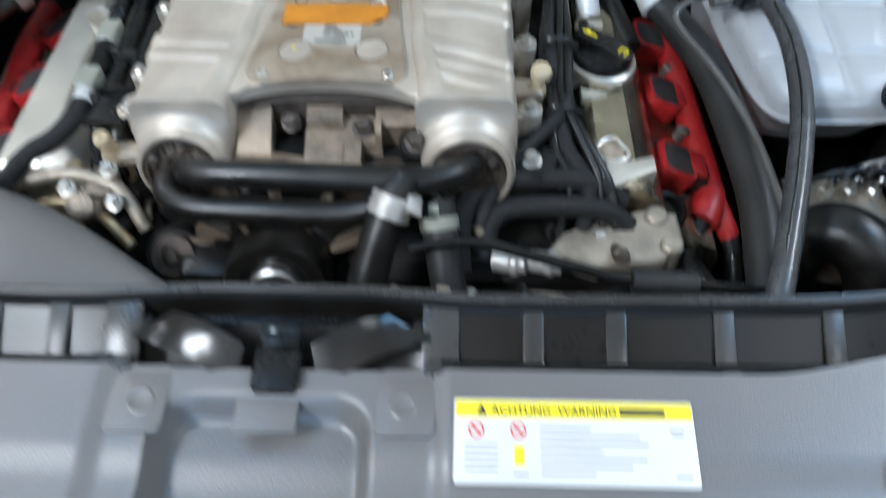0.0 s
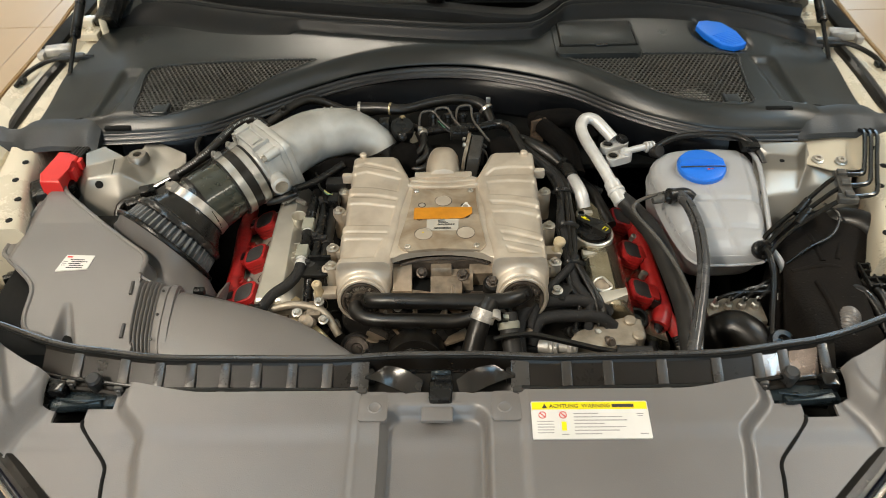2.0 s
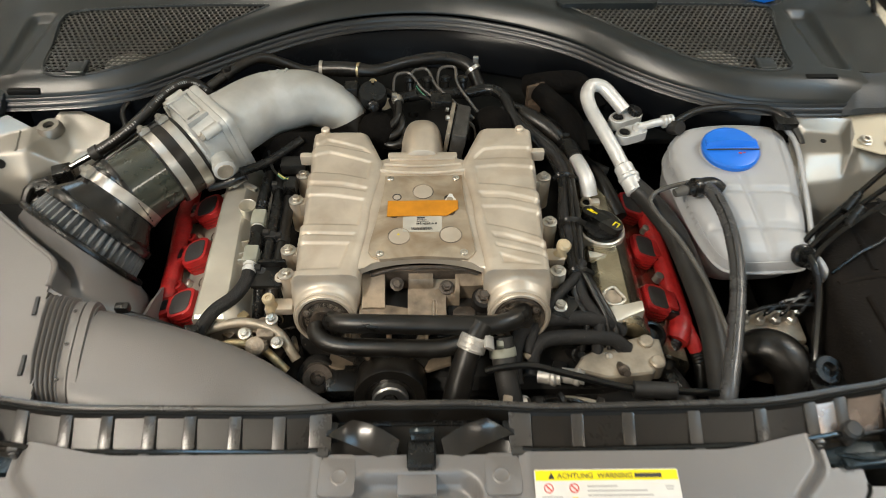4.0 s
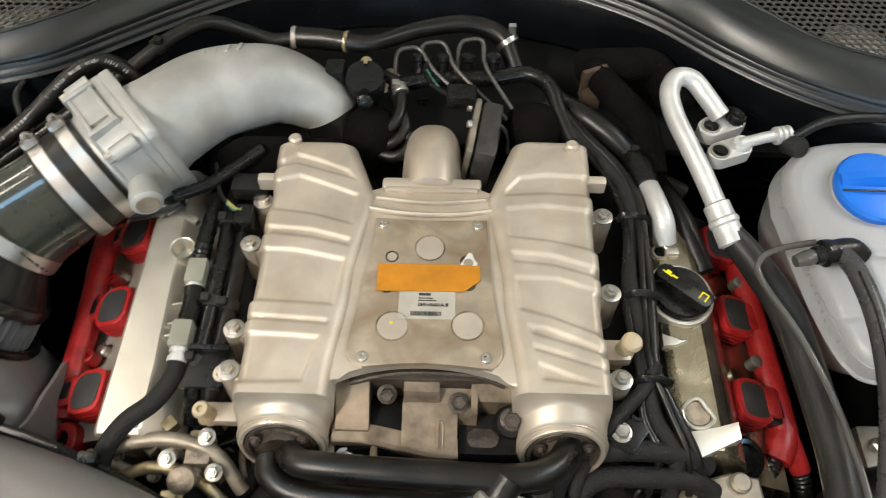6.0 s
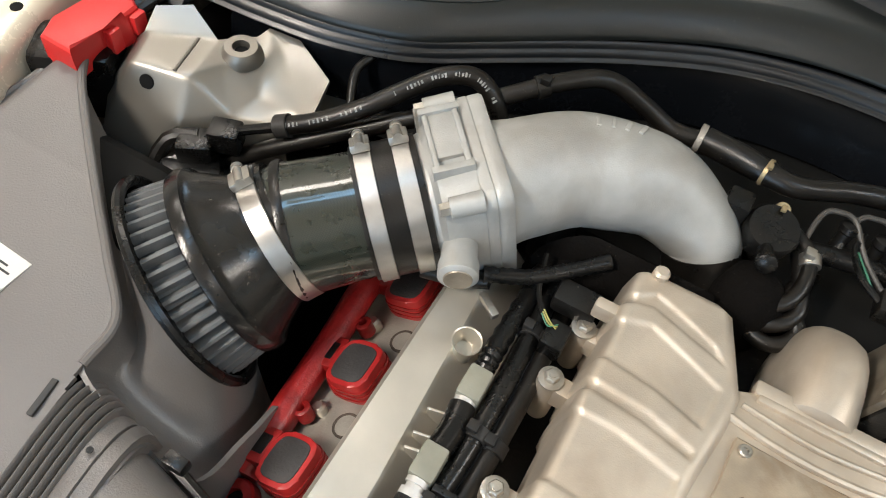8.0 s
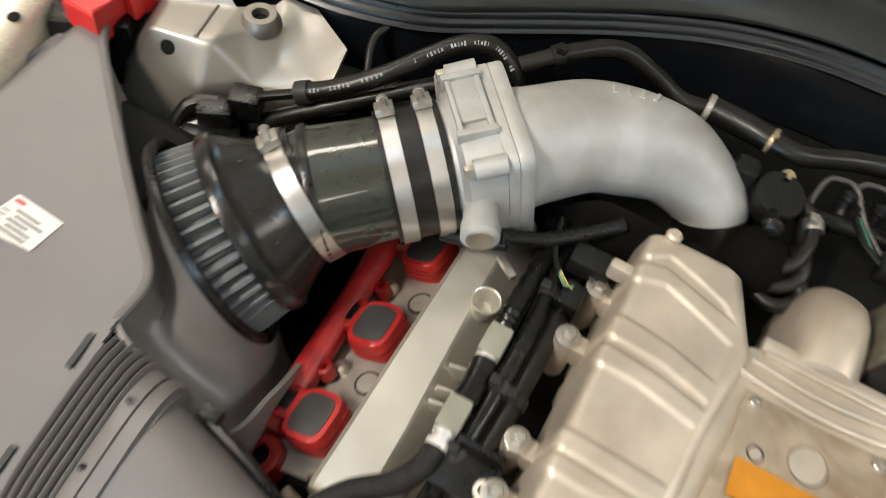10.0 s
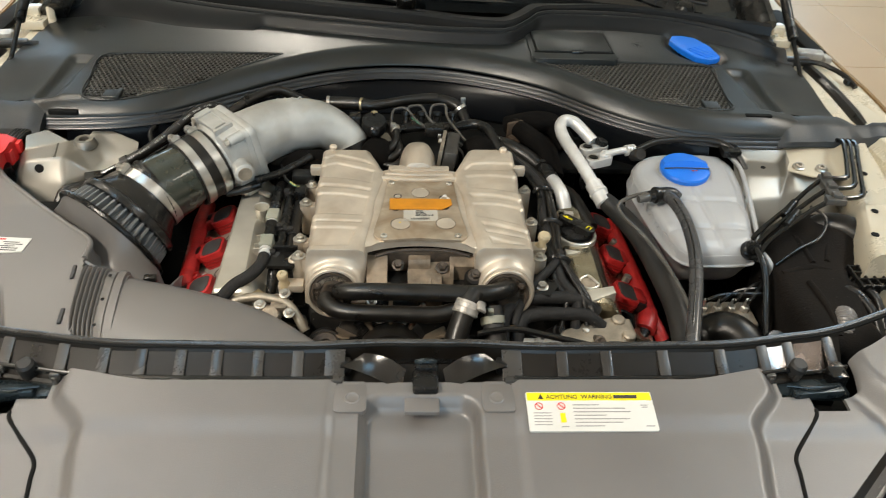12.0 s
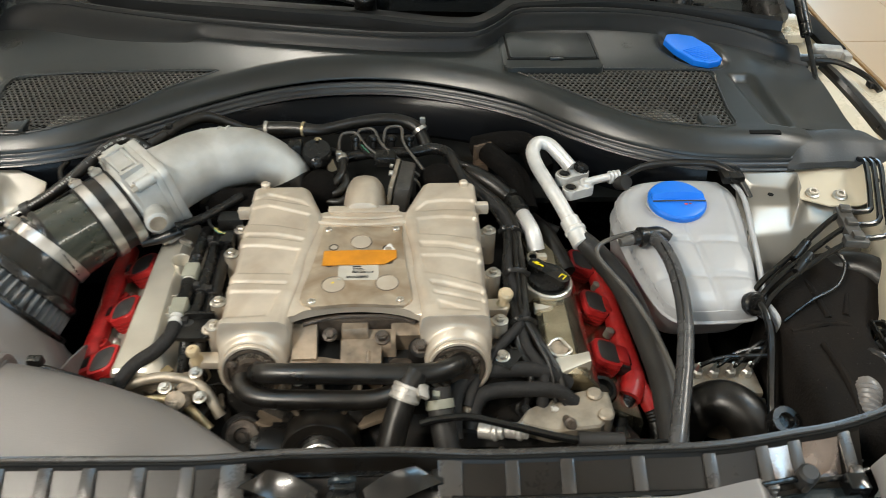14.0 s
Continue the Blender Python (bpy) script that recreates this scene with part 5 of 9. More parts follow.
bars(bm, m, [(0.010 + 0.0009 * i, -0.0235, 0.0003 + 0.0004 * rnd.random(), 0.004) for i in range(28)])
bars(bm, m, [(0.016, -0.0042, 0.010, 0.0022), (0.016, -0.0072, 0.012, 0.0009), (0.016, -0.0095, 0.015, 0.0009), (0.0385, -0.0143, 0.002, 0.0029)])
part("print_marks", bm, INK, plate, kind="stuff")
write("part_number", "06E145601A", 0.0042, m @ Matrix.Translation((0.0155, -0.0145, 0.0003)), INK, plate)

# rear neck with flange
bm = bmesh.new()
secs = []
for y, top, half in ((0.112, 0.882, 0.031), (0.116, 0.893, 0.0305), (0.13, 0.897, 0.030), (0.15, 0.899, 0.030), (0.168, 0.897, 0.030), (0.182, 0.892, 0.0285), (0.193, 0.882, 0.026), (0.200, 0.868, 0.022), (0.203, 0.85, 0.018)):
    secs.append([Vector((-0.001 + half * math.copysign(abs(math.cos(a)) ** 0.75, math.cos(a)), y, 0.82 + (top - 0.82) * (abs(math.sin(a)) ** 0.6 if math.sin(a) > 0 else -0.1))) for a in [2 * math.pi * k / 28 for k in range(28)]])
loft(bm, secs)
part("neck", bm, ALLOY, sc, "rounded alloy inlet neck")
bm = bmesh.new()
block(bm, (0, 0.1165, 0.880), (0.092, 0.012, 0.010), 0.003)
block(bm, (0, 0.108, 0.8835), (0.086, 0.006, 0.006), 0.002)
part("neck_flange", bm, ALLOY, sc)

# ---- bypass actuator beside the neck ----
act = thing("bypass_actuator", (0.045, 0.18, 0.82), "dark cast actuator box with an alloy edge beside the inlet neck", "actuator")
tilt = Matrix.Rotation(radians(-8), 4, "Z") @ Matrix.Rotation(radians(8), 4, "Y")
bm = bmesh.new()
block(bm, (0.050, 0.182, 0.862), (0.020, 0.070, 0.062), 0.004, tilt)
block(bm, (0.054, 0.168, 0.876), (0.014, 0.03, 0.03), 0.003, tilt)
part("housing", bm, ACTGREY, act)
bm = bmesh.new()
block(bm, (0.0355, 0.184, 0.866), (0.006, 0.072, 0.058), 0.002, tilt)
part("cast_edge", bm, CAST, act)
for dy, dz in ((-0.028, 0.02), (0.028, 0.02), (0.0, 0.026)):
    bm = bmesh.new()
    revolve(bm, [(-0.003, 0.004), (0.001, 0.004), (0.0018, 0.003)], (0.0335, 0.184 + dy, 0.868 + dz), (-1, 0, 0.2), 12)
    part("screw", bm, ZINC, act)
bm = bmesh.new()
block(bm, (0.026, 0.222, 0.893), (0.03, 0.022, 0.016), 0.003)
tube(bm, [(0.012, 0.222, 0.895), (-0.005, 0.235, 0.897), (-0.012, 0.262, 0.892), (-0.006, 0.285, 0.888)], 0.0025, 8)
part("plug", bm, BLACKPLASTIC, act)
bm = bmesh.new()
tube(bm, [(0.006, 0.226, 0.897), (-0.003, 0.24, 0.898), (-0.01, 0.258, 0.895)], 0.0007, 6)
part("green_wire", bm, GREENWIRE, act)

# ---- drive casting between the lobes ----
dr = thing("drive_casting", (0, -0.1, 0.78), "rough cast alloy drive housing between the lobes", "engine casting")
for name, x0, x1, side, mt in (
        ("back_wall", -0.073, 0.074, [(-0.064, 0.79), (-0.064, 0.866), (-0.074, 0.866), (-0.076, 0.79)], RUSTY),
        ("post", -0.071, -0.044, [(-0.070, 0.79), (-0.070, 0.863), (-0.078, 0.862), (-0.108, 0.841), (-0.112, 0.79)], OILCAST),
        ("web", -0.016, 0.013, [(-0.070, 0.79), (-0.070, 0.863), (-0.082, 0.861), (-0.086, 0.855), (-0.087, 0.79)], OILCAST),
        ("block", -0.017, 0.028, [(-0.084, 0.79), (-0.084, 0.849), (-0.092, 0.848), (-0.121, 0.836), (-0.124, 0.79)], OILCAST),
        ("pocket_floor", 0.012, 0.043, [(-0.070, 0.79), (-0.070, 0.853), (-0.093, 0.847), (-0.097, 0.842), (-0.098, 0.79)], OILCAST),
        ("pocket_wall", 0.041, 0.075, [(-0.070, 0.79), (-0.070, 0.862), (-0.079, 0.860), (-0.086, 0.853), (-0.088, 0.79)], OILCAST),
        ("pocket_edge", 0.039, 0.044, [(-0.072, 0.79), (-0.072, 0.861), (-0.090, 0.857), (-0.097, 0.848), (-0.098, 0.79)], OILCAST),
        ("foot", -0.090, -0.072, [(-0.112, 0.79), (-0.112, 0.828), (-0.128, 0.825), (-0.130, 0.79)], OILCAST),
        ("dark_block", 0.030, 0.086, [(-0.088, 0.78), (-0.088, 0.832), (-0.12, 0.826), (-0.124, 0.78)], BLOCK)):
    bm = bmesh.new()
    loft(bm, [[Vector((x0 + (x1 - x0) * k / 4, y, z)) for y, z in side] for k in range(5)])
    bmesh.ops.bevel(bm, geom=[e for e in bm.edges if len(e.link_faces) == 2 and e.calc_face_angle(0) > 0.3], offset=0.0016, segments=2, affect="EDGES", clamp_overlap=True)
    part(name, bm, mt, dr, "oil-stained cast alloy" if name == "block" else "", sharp=40)
bm = bmesh.new()
secs = []
for x in np.linspace(-0.074, 0.029, 14):
    yf = -0.1165 - 0.0105 * step(-0.06, 0.02, x)
    secs.append([Vector((x, yf + a, 0.8315 + b - 0.002 * step(-0.06, 0.02, x))) for a, b in ((0.016, -0.006), (0.016, 0.0065), (0.003, 0.0065), (0.0, 0.004), (0.0, -0.004), (0.003, -0.006))])
loft(bm, secs)
part("flange", bm, OILCAST, dr, sharp=40)
bm = bmesh.new()
block(bm, (-0.030, -0.092, 0.816), (0.028, 0.036, 0.040), 0.002)
part("pocket", bm, DARK, dr)
bm = bmesh.new()
tube(bm, [(0.0125, -0.120, 0.8365), (0.0125, -0.104, 0.8432), (0.0145, -0.1005, 0.8446), (0.0165, -0.104, 0.8432), (0.0165, -0.120, 0.8365)], 0.0013, 8)
part("rib", bm, OILCAST, dr)
bm = bmesh.new()
tube(bm, [(-0.06, -0.0775, 0.864), (-0.03, -0.071, 0.867), (0.0, -0.069, 0.868), (0.04, -0.070, 0.867), (0.066, -0.077, 0.864)], 0.0024, 8)
part("gasket_edge", bm, RUSTY, dr, "dark gasket under the arched edge")
for x, y, z, q, up in ((-0.030, -0.080, 0.850, 0.0072, (0, -0.55, 0.83)), (0.029, -0.087, 0.851, 0.0078, (0, -0.35, 0.93)), (0.072, -0.099, 0.848, 0.0085, (0, -0.4, 0.9)), (-0.064, -0.124, 0.824, 0.0060, (0, -0.5, 1))):
    bm = bmesh.new()
    bolt(bm, (x, y, z), up, q * 0.8, 0.008, q * 1.15)
    part("dark_bolt" if z > 0.84 else "bolt", bm, RUSTY if z > 0.84 else ZINC, dr, "dark oily flange bolt" if z > 0.84 else "")
bm = bmesh.new()
prism(bm, [(x + 0.0495, y - 0.1085) for x, y in rounded(0.026, 0.016, 0.006)], 0.79, 0.832, Matrix.Identity(4), 0.003)
part("boss", bm, RUSTY, dr)
bm = bmesh.new()
revolve(bm, [(-0.04, 0.0135), (0.0, 0.014), (0.003, 0.012), (0.003, 0.001)], (0.072, -0.100, 0.846), (0, -0.4, 1), 20)
part("oil_cap", bm, BLOCK, dr)

# ---- coolant pipes across the front ----
def hose(name, pts, r, material, label, category="hose", group="", clamps=(), rib=0.0, n=8, seg=14, ring=ZINC):
    t = thing(name, pts[0], label, category, group)
    bm = bmesh.new()
    tube(bm, pts, r, seg, n, rib)
    part("tube", bm, material, t)
    way = glide(pts, 8)
    for f in clamps:
        i = min(len(way) - 2, int(f * (len(way) - 1)))
        rr = r if not isinstance(r, (list, tuple)) else max(r)
        bm = bmesh.new()
        d = way[i + 1] - way[max(0, i - 1)]
        clamp_band(bm, way[i], d, rr + 0.0004, 0.010)
        side = d.cross(Vector((0, 0, 1))).normalized()
        block(bm, way[i] + Vector((0, 0, rr + 0.003)) + side * 0.004, (0.008, 0.008, 0.006), 0.001)
        part("clamp", bm, ring, t, "spring clamp")
    return t


hose("coolant_pipe", [(-0.105, -0.131, 0.847), (-0.092, -0.142, 0.856), (-0.05, -0.147, 0.860), (0.02, -0.150, 0.861), (0.075, -0.150, 0.860), (0.100, -0.142, 0.857), (0.114, -0.126, 0.850), (0.117, -0.116, 0.842)], 0.0112, RUBBER, "thick black coolant pipe across the engine front", "pipe", "coolant pipes")
hose("coolant_pipe", [(-0.122, -0.131, 0.836), (-0.118, -0.146, 0.836), (-0.095, -0.159, 0.836), (-0.04, -0.164, 0.838), (0.02, -0.165, 0.838), (0.055, -0.160, 0.846)], 0.0108, RUBBER, "thick black coolant pipe below the first one", "pipe", "coolant pipes")
t = hose("coolant_hose", [(0.068, -0.150, 0.862), (0.057, -0.166, 0.852), (0.045, -0.190, 0.828), (0.034, -0.222, 0.79), (0.03, -0.245, 0.74), (0.03, -0.25, 0.69)], [0.0135, 0.0135, 0.015, 0.0155, 0.0155], RUBBER, "black rubber coolant hose with a pale clamp")
bm = bmesh.new()
d = Vector((-0.012, -0.022, -0.022))
clamp_band(bm, (0.0565, -0.168, 0.8515), d, 0.0145, 0.017)
for k in (-0.006, 0.0, 0.006):
    clamp_band(bm, Vector((0.0565, -0.168, 0.8515)) + d.normalized() * k, d, 0.0150, 0.0018)
part("clamp", bm, DULLALU, t, "pale ribbed quick clamp")
bm = bmesh.new()
block(bm, (0.074, -0.172, 0.858), (0.012, 0.018, 0.004), 0.001, Matrix.Rotation(radians(35), 4, "Y"))
part("clamp_loop", bm, DULLALU, t)
hose("coolant_hose", [(0.090, -0.150, 0.838), (0.092, -0.166, 0.824), (0.098, -0.195, 0.80), (0.108, -0.225, 0.76), (0.112, -0.24, 0.70)], 0.0135, RUBBERGREY, "short grey rubber hose held by a spring clamp", clamps=(0.22,), ring=GREENISH)
hose("front_line", [(0.070, -0.190, 0.828), (0.090, -0.187, 0.831), (0.122, -0.186, 0.832), (0.165, -0.196, 0.829), (0.225, -0.212, 0.826), (0.27, -0.216, 0.826), (0.325, -0.22, 0.826)], 0.0042, GLOSSBLACK, "thin glossy black line along the engine front", "pipe")
bm = bmesh.new()
tube(bm, [(0.232, -0.2135, 0.826), (0.278, -0.2165, 0.826)], 0.0095, 14)
tagged(part("line_sleeve", bm, RUBBERGREY, None), "grey rubber sleeve on the thin black line", "sleeve")

# ---- belt tensioner and pulleys ----
ten = thing("belt_tensioner", (-0.035, -0.17, 0.70), "black belt tensioner drum with a pale front ring", "tensioner")
ax = Vector((0.02, -0.95, 0.30)).normalized()
bm = bmesh.new()
revolve(bm, [(-0.05, 0.04), (-0.014, 0.043), (0.014, 0.043), (0.018, 0.041), (0.018, 0.030), (0.014, 0.026), (0.014, 0.019)], (-0.038, -0.176, 0.772), ax, 36)
part("drum", bm, RUBBER, ten)
bm = bmesh.new()
revolve(bm, [(0.010, 0.0215), (0.022, 0.021), (0.0235, 0.019), (0.0235, 0.012), (0.018, 0.010)], (-0.038, -0.176, 0.772), ax, 30)
part("ring", bm, STEEL, ten, "pale metal ring")
bm = bmesh.new()
revolve(bm, [(0.012, 0.0095), (0.024, 0.009), (0.024, 0.001)], (-0.038, -0.176, 0.772), ax, 6)
part("nut", bm, BLOCK, ten)
bm = bmesh.new()
revolve(bm, [(-0.06, 0.06), (-0.045, 0.074), (-0.036, 0.074), (-0.028, 0.05), (-0.016, 0.044)], (-0.038, -0.176, 0.772), ax, 40)
block(bm, (-0.09, -0.17, 0.775), (0.05, 0.04, 0.03), 0.01)
part("backing", bm, BLACKPLASTIC, ten)
a3 = axes(ax)
for a in (20, 55, 90, 125, 160):
    bm = bmesh.new()
    out = a3 @ Vector((math.cos(radians(a)), math.sin(radians(a)), 0))
    block(bm, Vector((-0.038, -0.176, 0.772)) + out * 0.056 - ax * 0.024, (0.042, 0.0055, 0.026), 0.002, Matrix((out, ax.cross(out), ax)).transposed().to_4x4())
    part("fin", bm, OILCAST, ten, "radial cast arm")
pul = thing("idler_pulley", (-0.125, -0.165, 0.70), "dark rusty idler pulley beside the tensioner", "pulley")
bm = bmesh.new()
revolve(bm, [(-0.04, 0.019), (-0.008, 0.019), (0.0, 0.017), (0.0, 0.009), (-0.004, 0.008), (-0.004, 0.004), (0.004, 0.004), (0.004, 0.001)], (-0.122, -0.172, 0.79), (0.1, -0.7, 0.7), 26)
part("wheel", bm, RUSTY, pul)
bm = bmesh.new()
revolve(bm, [(-0.06, 0.022), (-0.012, 0.024), (-0.006, 0.021)], (-0.122, -0.172, 0.79), (0.1, -0.7, 0.7), 26)
part("hub", bm, BLOCK, pul)
wp = thing("water_pump_pulley", (0.06, -0.22, 0.68), "black drive pulley low at the engine front", "pulley")
bm = bmesh.new()
revolve(bm, [(-0.02, 0.06), (0.0, 0.062), (0.004, 0.06), (0.004, 0.05), (-0.006, 0.048), (-0.006, 0.014), (0.002, 0.012), (0.002, 0.001)], (0.065, -0.215, 0.705), (0, -0.75, 0.65), 40)
part("wheel", bm, GLOSSBLACK, wp)

# ---- left cylinder bank ----
BANK_L = Matrix.Rotation(radians(-24), 4, "Y")
hl_ = thing("cylinder_head", (-0.28, 0.03, 0.66), "cylinder head on the filter side with a brushed alloy valve cover", "cylinder head", "cylinder heads")
bm = bmesh.new()
secs = []
for y in (-0.112, -0.108, -0.05, 0.02, 0.10, 0.168, 0.172):
    e = 0.003 if y in (-0.112, 0.172) else 0
    q = 0.010 * step(-0.11, 0.17, y)
    secs.append([Vector((x, y, z - e)) for x, z in ((-0.272, 0.770), (-0.2725, 0.8265), (-0.269, 0.8305), (-0.235 - q, 0.8305), (-0.232 - q, 0.8285), (-0.214 - q * 0.3, 0.800), (-0.206, 0.795), (-0.204, 0.72), (-0.272, 0.72))])
loft(bm, secs)
part("valve_cover", bm, SILVERRAIL, hl_, "brushed alloy valve cover rail", sharp=25)
bm = bmesh.new()
secs = []
for y in (-0.10, -0.097, 0.03, 0.155, 0.16):
    secs.append([Vector((x, y, z)) for x, z in ((-0.345, 0.735), (-0.343, 0.752), (-0.272, 0.788), (-0.265, 0.785), (-0.262, 0.70), (-0.345, 0.70))])
loft(bm, secs)
part("coil_deck", bm, DECKALLOY, hl_, "oily alloy deck below the coils")
for y in (-0.015, 0.068):
    bm = bmesh.new()
    revolve(bm, [(0, 0.011), (0.0012, 0.011), (0.0012, 0.009), (-0.002, 0.0085)], (-0.284, y, 0.7835), BANK_L.to_3x3() @ Vector((0, 0, 1)), 22)
    part("plug_recess", bm, RUSTY, hl_)
    bm = bmesh.new()
    revolve(bm, [(0, 0.0092), (0.0009, 0.009), (0.0009, 0.001)], (-0.284, y, 0.7835), BANK_L.to_3x3() @ Vector((0, 0, 1)), 22)
    part("plug_disc", bm, DECKALLOY, hl_)
for x, y in ((-0.314, -0.01), (-0.318, 0.075)):
    bm = bmesh.new()
    revolve(bm, [(-0.004, 0.006), (0.006, 0.006), (0.008, 0.004), (0.008, 0.001)], (x + 0.004, y, 0.770), BANK_L.to_3x3() @ Vector((0, 0, 1)), 14)
    part("stud", bm, ZINC, hl_)
# ribs and cup on the inner flank
for y in (0.012, -0.008, -0.02):
    bm = bmesh.new()
    block(bm, (-0.222, y, 0.822), (0.022, 0.0022, 0.020), 0.0008, Matrix.Rotation(radians(12), 4, "Z"))
    part("web", bm, SILVERRAIL, hl_)
bm = bmesh.new()
revolve(bm, [(-0.036, 0.0070), (-0.020, 0.0074), (0.0, 0.0115), (0.0010, 0.0115), (0.0004, 0.0104), (-0.014, 0.0064), (-0.014, 0.001)], (-0.2320, 0.0640, 0.8435), (0.08, -0.05, 1), 26)
part("cup", bm, SILVERRAIL, hl_, "small alloy cup")


def coil(where, bank, group, label):
    t = thing("ignition_coil", where, label, "ignition coil", group)
    m = Matrix.Translation(where) @ bank
    bm = bmesh.new()
    outl = []
    for k in range(28):
        a = 2 * math.pi * k / 28
        c, sn = math.cos(a), math.sin(a)
        q = 1 + 0.02 * math.cos(4 * a + math.pi)
        outl.append((0.0195 * q * math.copysign(abs(c) ** 0.6, c), 0.0215 * q * math.copysign(abs(sn) ** 0.6, sn)))
    prism(bm, outl, -0.010, 0.014, m, 0.003)
    red = part("housing", bm, COILRED, t, "bright red coil housing")
    for z in (-0.006, -0.001, 0.004):
        bm = bmesh.new()
        prism(bm, [(x * 1.05, y * 1.05) for x, y in outl], z, z + 0.0022, m)
        part("fin", bm, RED, t)
    bm = bmesh.new()
    prism(bm, [(x * 0.78, y * 0.80) for x, y in outl], 0.010, 0.0148, m, 0.001)
    part("insert", bm, COILTOP, t, "black rubber top insert")
    bm = bmesh.new()
    block(bm, m @ Vector((-0.024, 0.004, 0.004)), (0.016, 0.026, 0.016), 0.003, bank)
    block(bm, m @ Vector((-0.026, 0.004, 0.013)), (0.010, 0.016, 0.004), 0.001, bank)
    part("connector", bm, BLACKPLASTIC, t, "black plug connector")
    return t


for y in (-0.062, 0.026, 0.112):
    coil((-0.298, y, 0.785), BANK_L, "filter side ignition coils", "bright red ignition coil with black top on the filter side bank")
rl = thing("coil_harness", (-0.33, 0.02, 0.76), "dusty red plastic harness duct along the filter side bank", "cable duct", "coil harness ducts")
bm = bmesh.new()
tube(bm, [(-0.327, -0.080, 0.770), (-0.331, -0.03, 0.775), (-0.334, 0.04, 0.778), (-0.338, 0.10, 0.780), (-0.338, 0.165, 0.78)], [0.0105, 0.0118, 0.0112, 0.0118, 0.0105], 14, 6, flat=1.1)
part("duct", bm, RED, rl)
for y in (-0.062, 0.026, 0.112):
    bm = bmesh.new()
    block(bm, (-0.326, y + 0.004, 0.780), (0.022, 0.030, 0.015), 0.004, BANK_L)
    part("branch", bm, RED, rl)
for y in (-0.02, 0.066):
    bm = bmesh.new()
    revolve(bm, [(-0.008, 0.007), (0.004, 0.007), (0.005, 0.005), (0.005, 0.0035), (0.0, 0.003)], (-0.319, y, 0.779), BANK_L.to_3x3() @ Vector((0, 0, 1)), 16)
    part("fixing_eye", bm, RED, rl)
bm = bmesh.new()
revolve(bm, [(-0.012, 0.017), (0.006, 0.017), (0.008, 0.0155), (0.008, 0.009), (0.0, 0.0085), (0.0, 0.001)], (-0.322, -0.098, 0.766), BANK_L.to_3x3() @ Vector((0, -0.15, 1)), 26)
part("end_eye", bm, RED, rl)
bm = bmesh.new()
revolve(bm, [(0.0, 0.0082), (0.004, 0.008)], (-0.322, -0.098, 0.766), BANK_L.to_3x3() @ Vector((0, -0.15, 1)), 20)
part("eye_hole", bm, DARK, rl)

# fuel fittings and hoses between cover and supercharger
fu = thing("fuel_line", (-0.21, 0.03, 0.80), "braided black fuel line with grey-green quick couplings", "fuel line")
bm = bmesh.new()
tube(bm, [(-0.212, 0.17, 0.835), (-0.210, 0.12, 0.845), (-0.211, 0.07, 0.848), (-0.211, 0.045, 0.846)], 0.0085, 12, 8, rib=0.0012)
part("conduit", bm, BLACKPLASTIC, fu, "ribbed black conduit")
for y, z in ((0.034, 0.846), (-0.030, 0.846)):
    bm = bmesh.new()
    block(bm, (-0.211, y, z), (0.018, 0.026, 0.018), 0.003)
    part("coupling", bm, GREENISH, fu, "grey-green coupling")
    bm = bmesh.new()
    revolve(bm, [(0.0, 0.008), (0.004, 0.008), (0.004, 0.0065), (0.008, 0.0065), (0.008, 0.0085), (0.013, 0.0085), (0.013, 0.006), (0.02, 0.006)], (-0.211, y - 0.012, z), (0, -1, -0.1), 18)
    part("nozzle", bm, WHITEALU, fu, "pale ringed nozzle")
bm = bmesh.new()
tube(bm, [(-0.211, 0.018, 0.845), (-0.209, 0.0, 0.845), (-0.210, -0.018, 0.846)], 0.0095, 14)
part("joint", bm, BLACKPLASTIC, fu)
bm = bmesh.new()
tube(bm, [(-0.211, -0.052, 0.845), (-0.213, -0.07, 0.843), (-0.225, -0.088, 0.838), (-0.246, -0.104, 0.832), (-0.262, -0.125, 0.82), (-0.268, -0.15, 0.80)], 0.0082, 14)
part("hose", bm, BRAID, fu, "braided black hose")
for k, (x, z) in enumerate(((-0.196, 0.840), (-0.190, 0.832), (-0.182, 0.834))):
    hose("wiring_loom", [(x - 0.002, 0.19, z - 0.01), (x, 0.13, z), (x + 0.003, 0.06, z + 0.003), (x + 0.002, -0.01, z), (x - 0.002, -0.06, z - 0.008), (x - 0.006, -0.09, z - 0.04)], 0.0075, (BLACKPLASTIC, BRAID, RUBBER)[k], "taped black wiring loom beside a supercharger lobe", "cable", "wiring looms", n=10, clamps=(0.3, 0.55, 0.75), ring=RUBBERGREY, rib=0.0006 if k == 1 else 0)
cn = thing("sensor_connector", (-0.175, 0.13, 0.82), "black sensor connector with loose thin wires", "connector")
bm = bmesh.new()
block(bm, (-0.176, 0.128, 0.858), (0.034, 0.022, 0.018), 0.004)
block(bm, (-0.178, 0.096, 0.848), (0.018, 0.024, 0.02), 0.004)
part("body", bm, BLACKPLASTIC, cn)
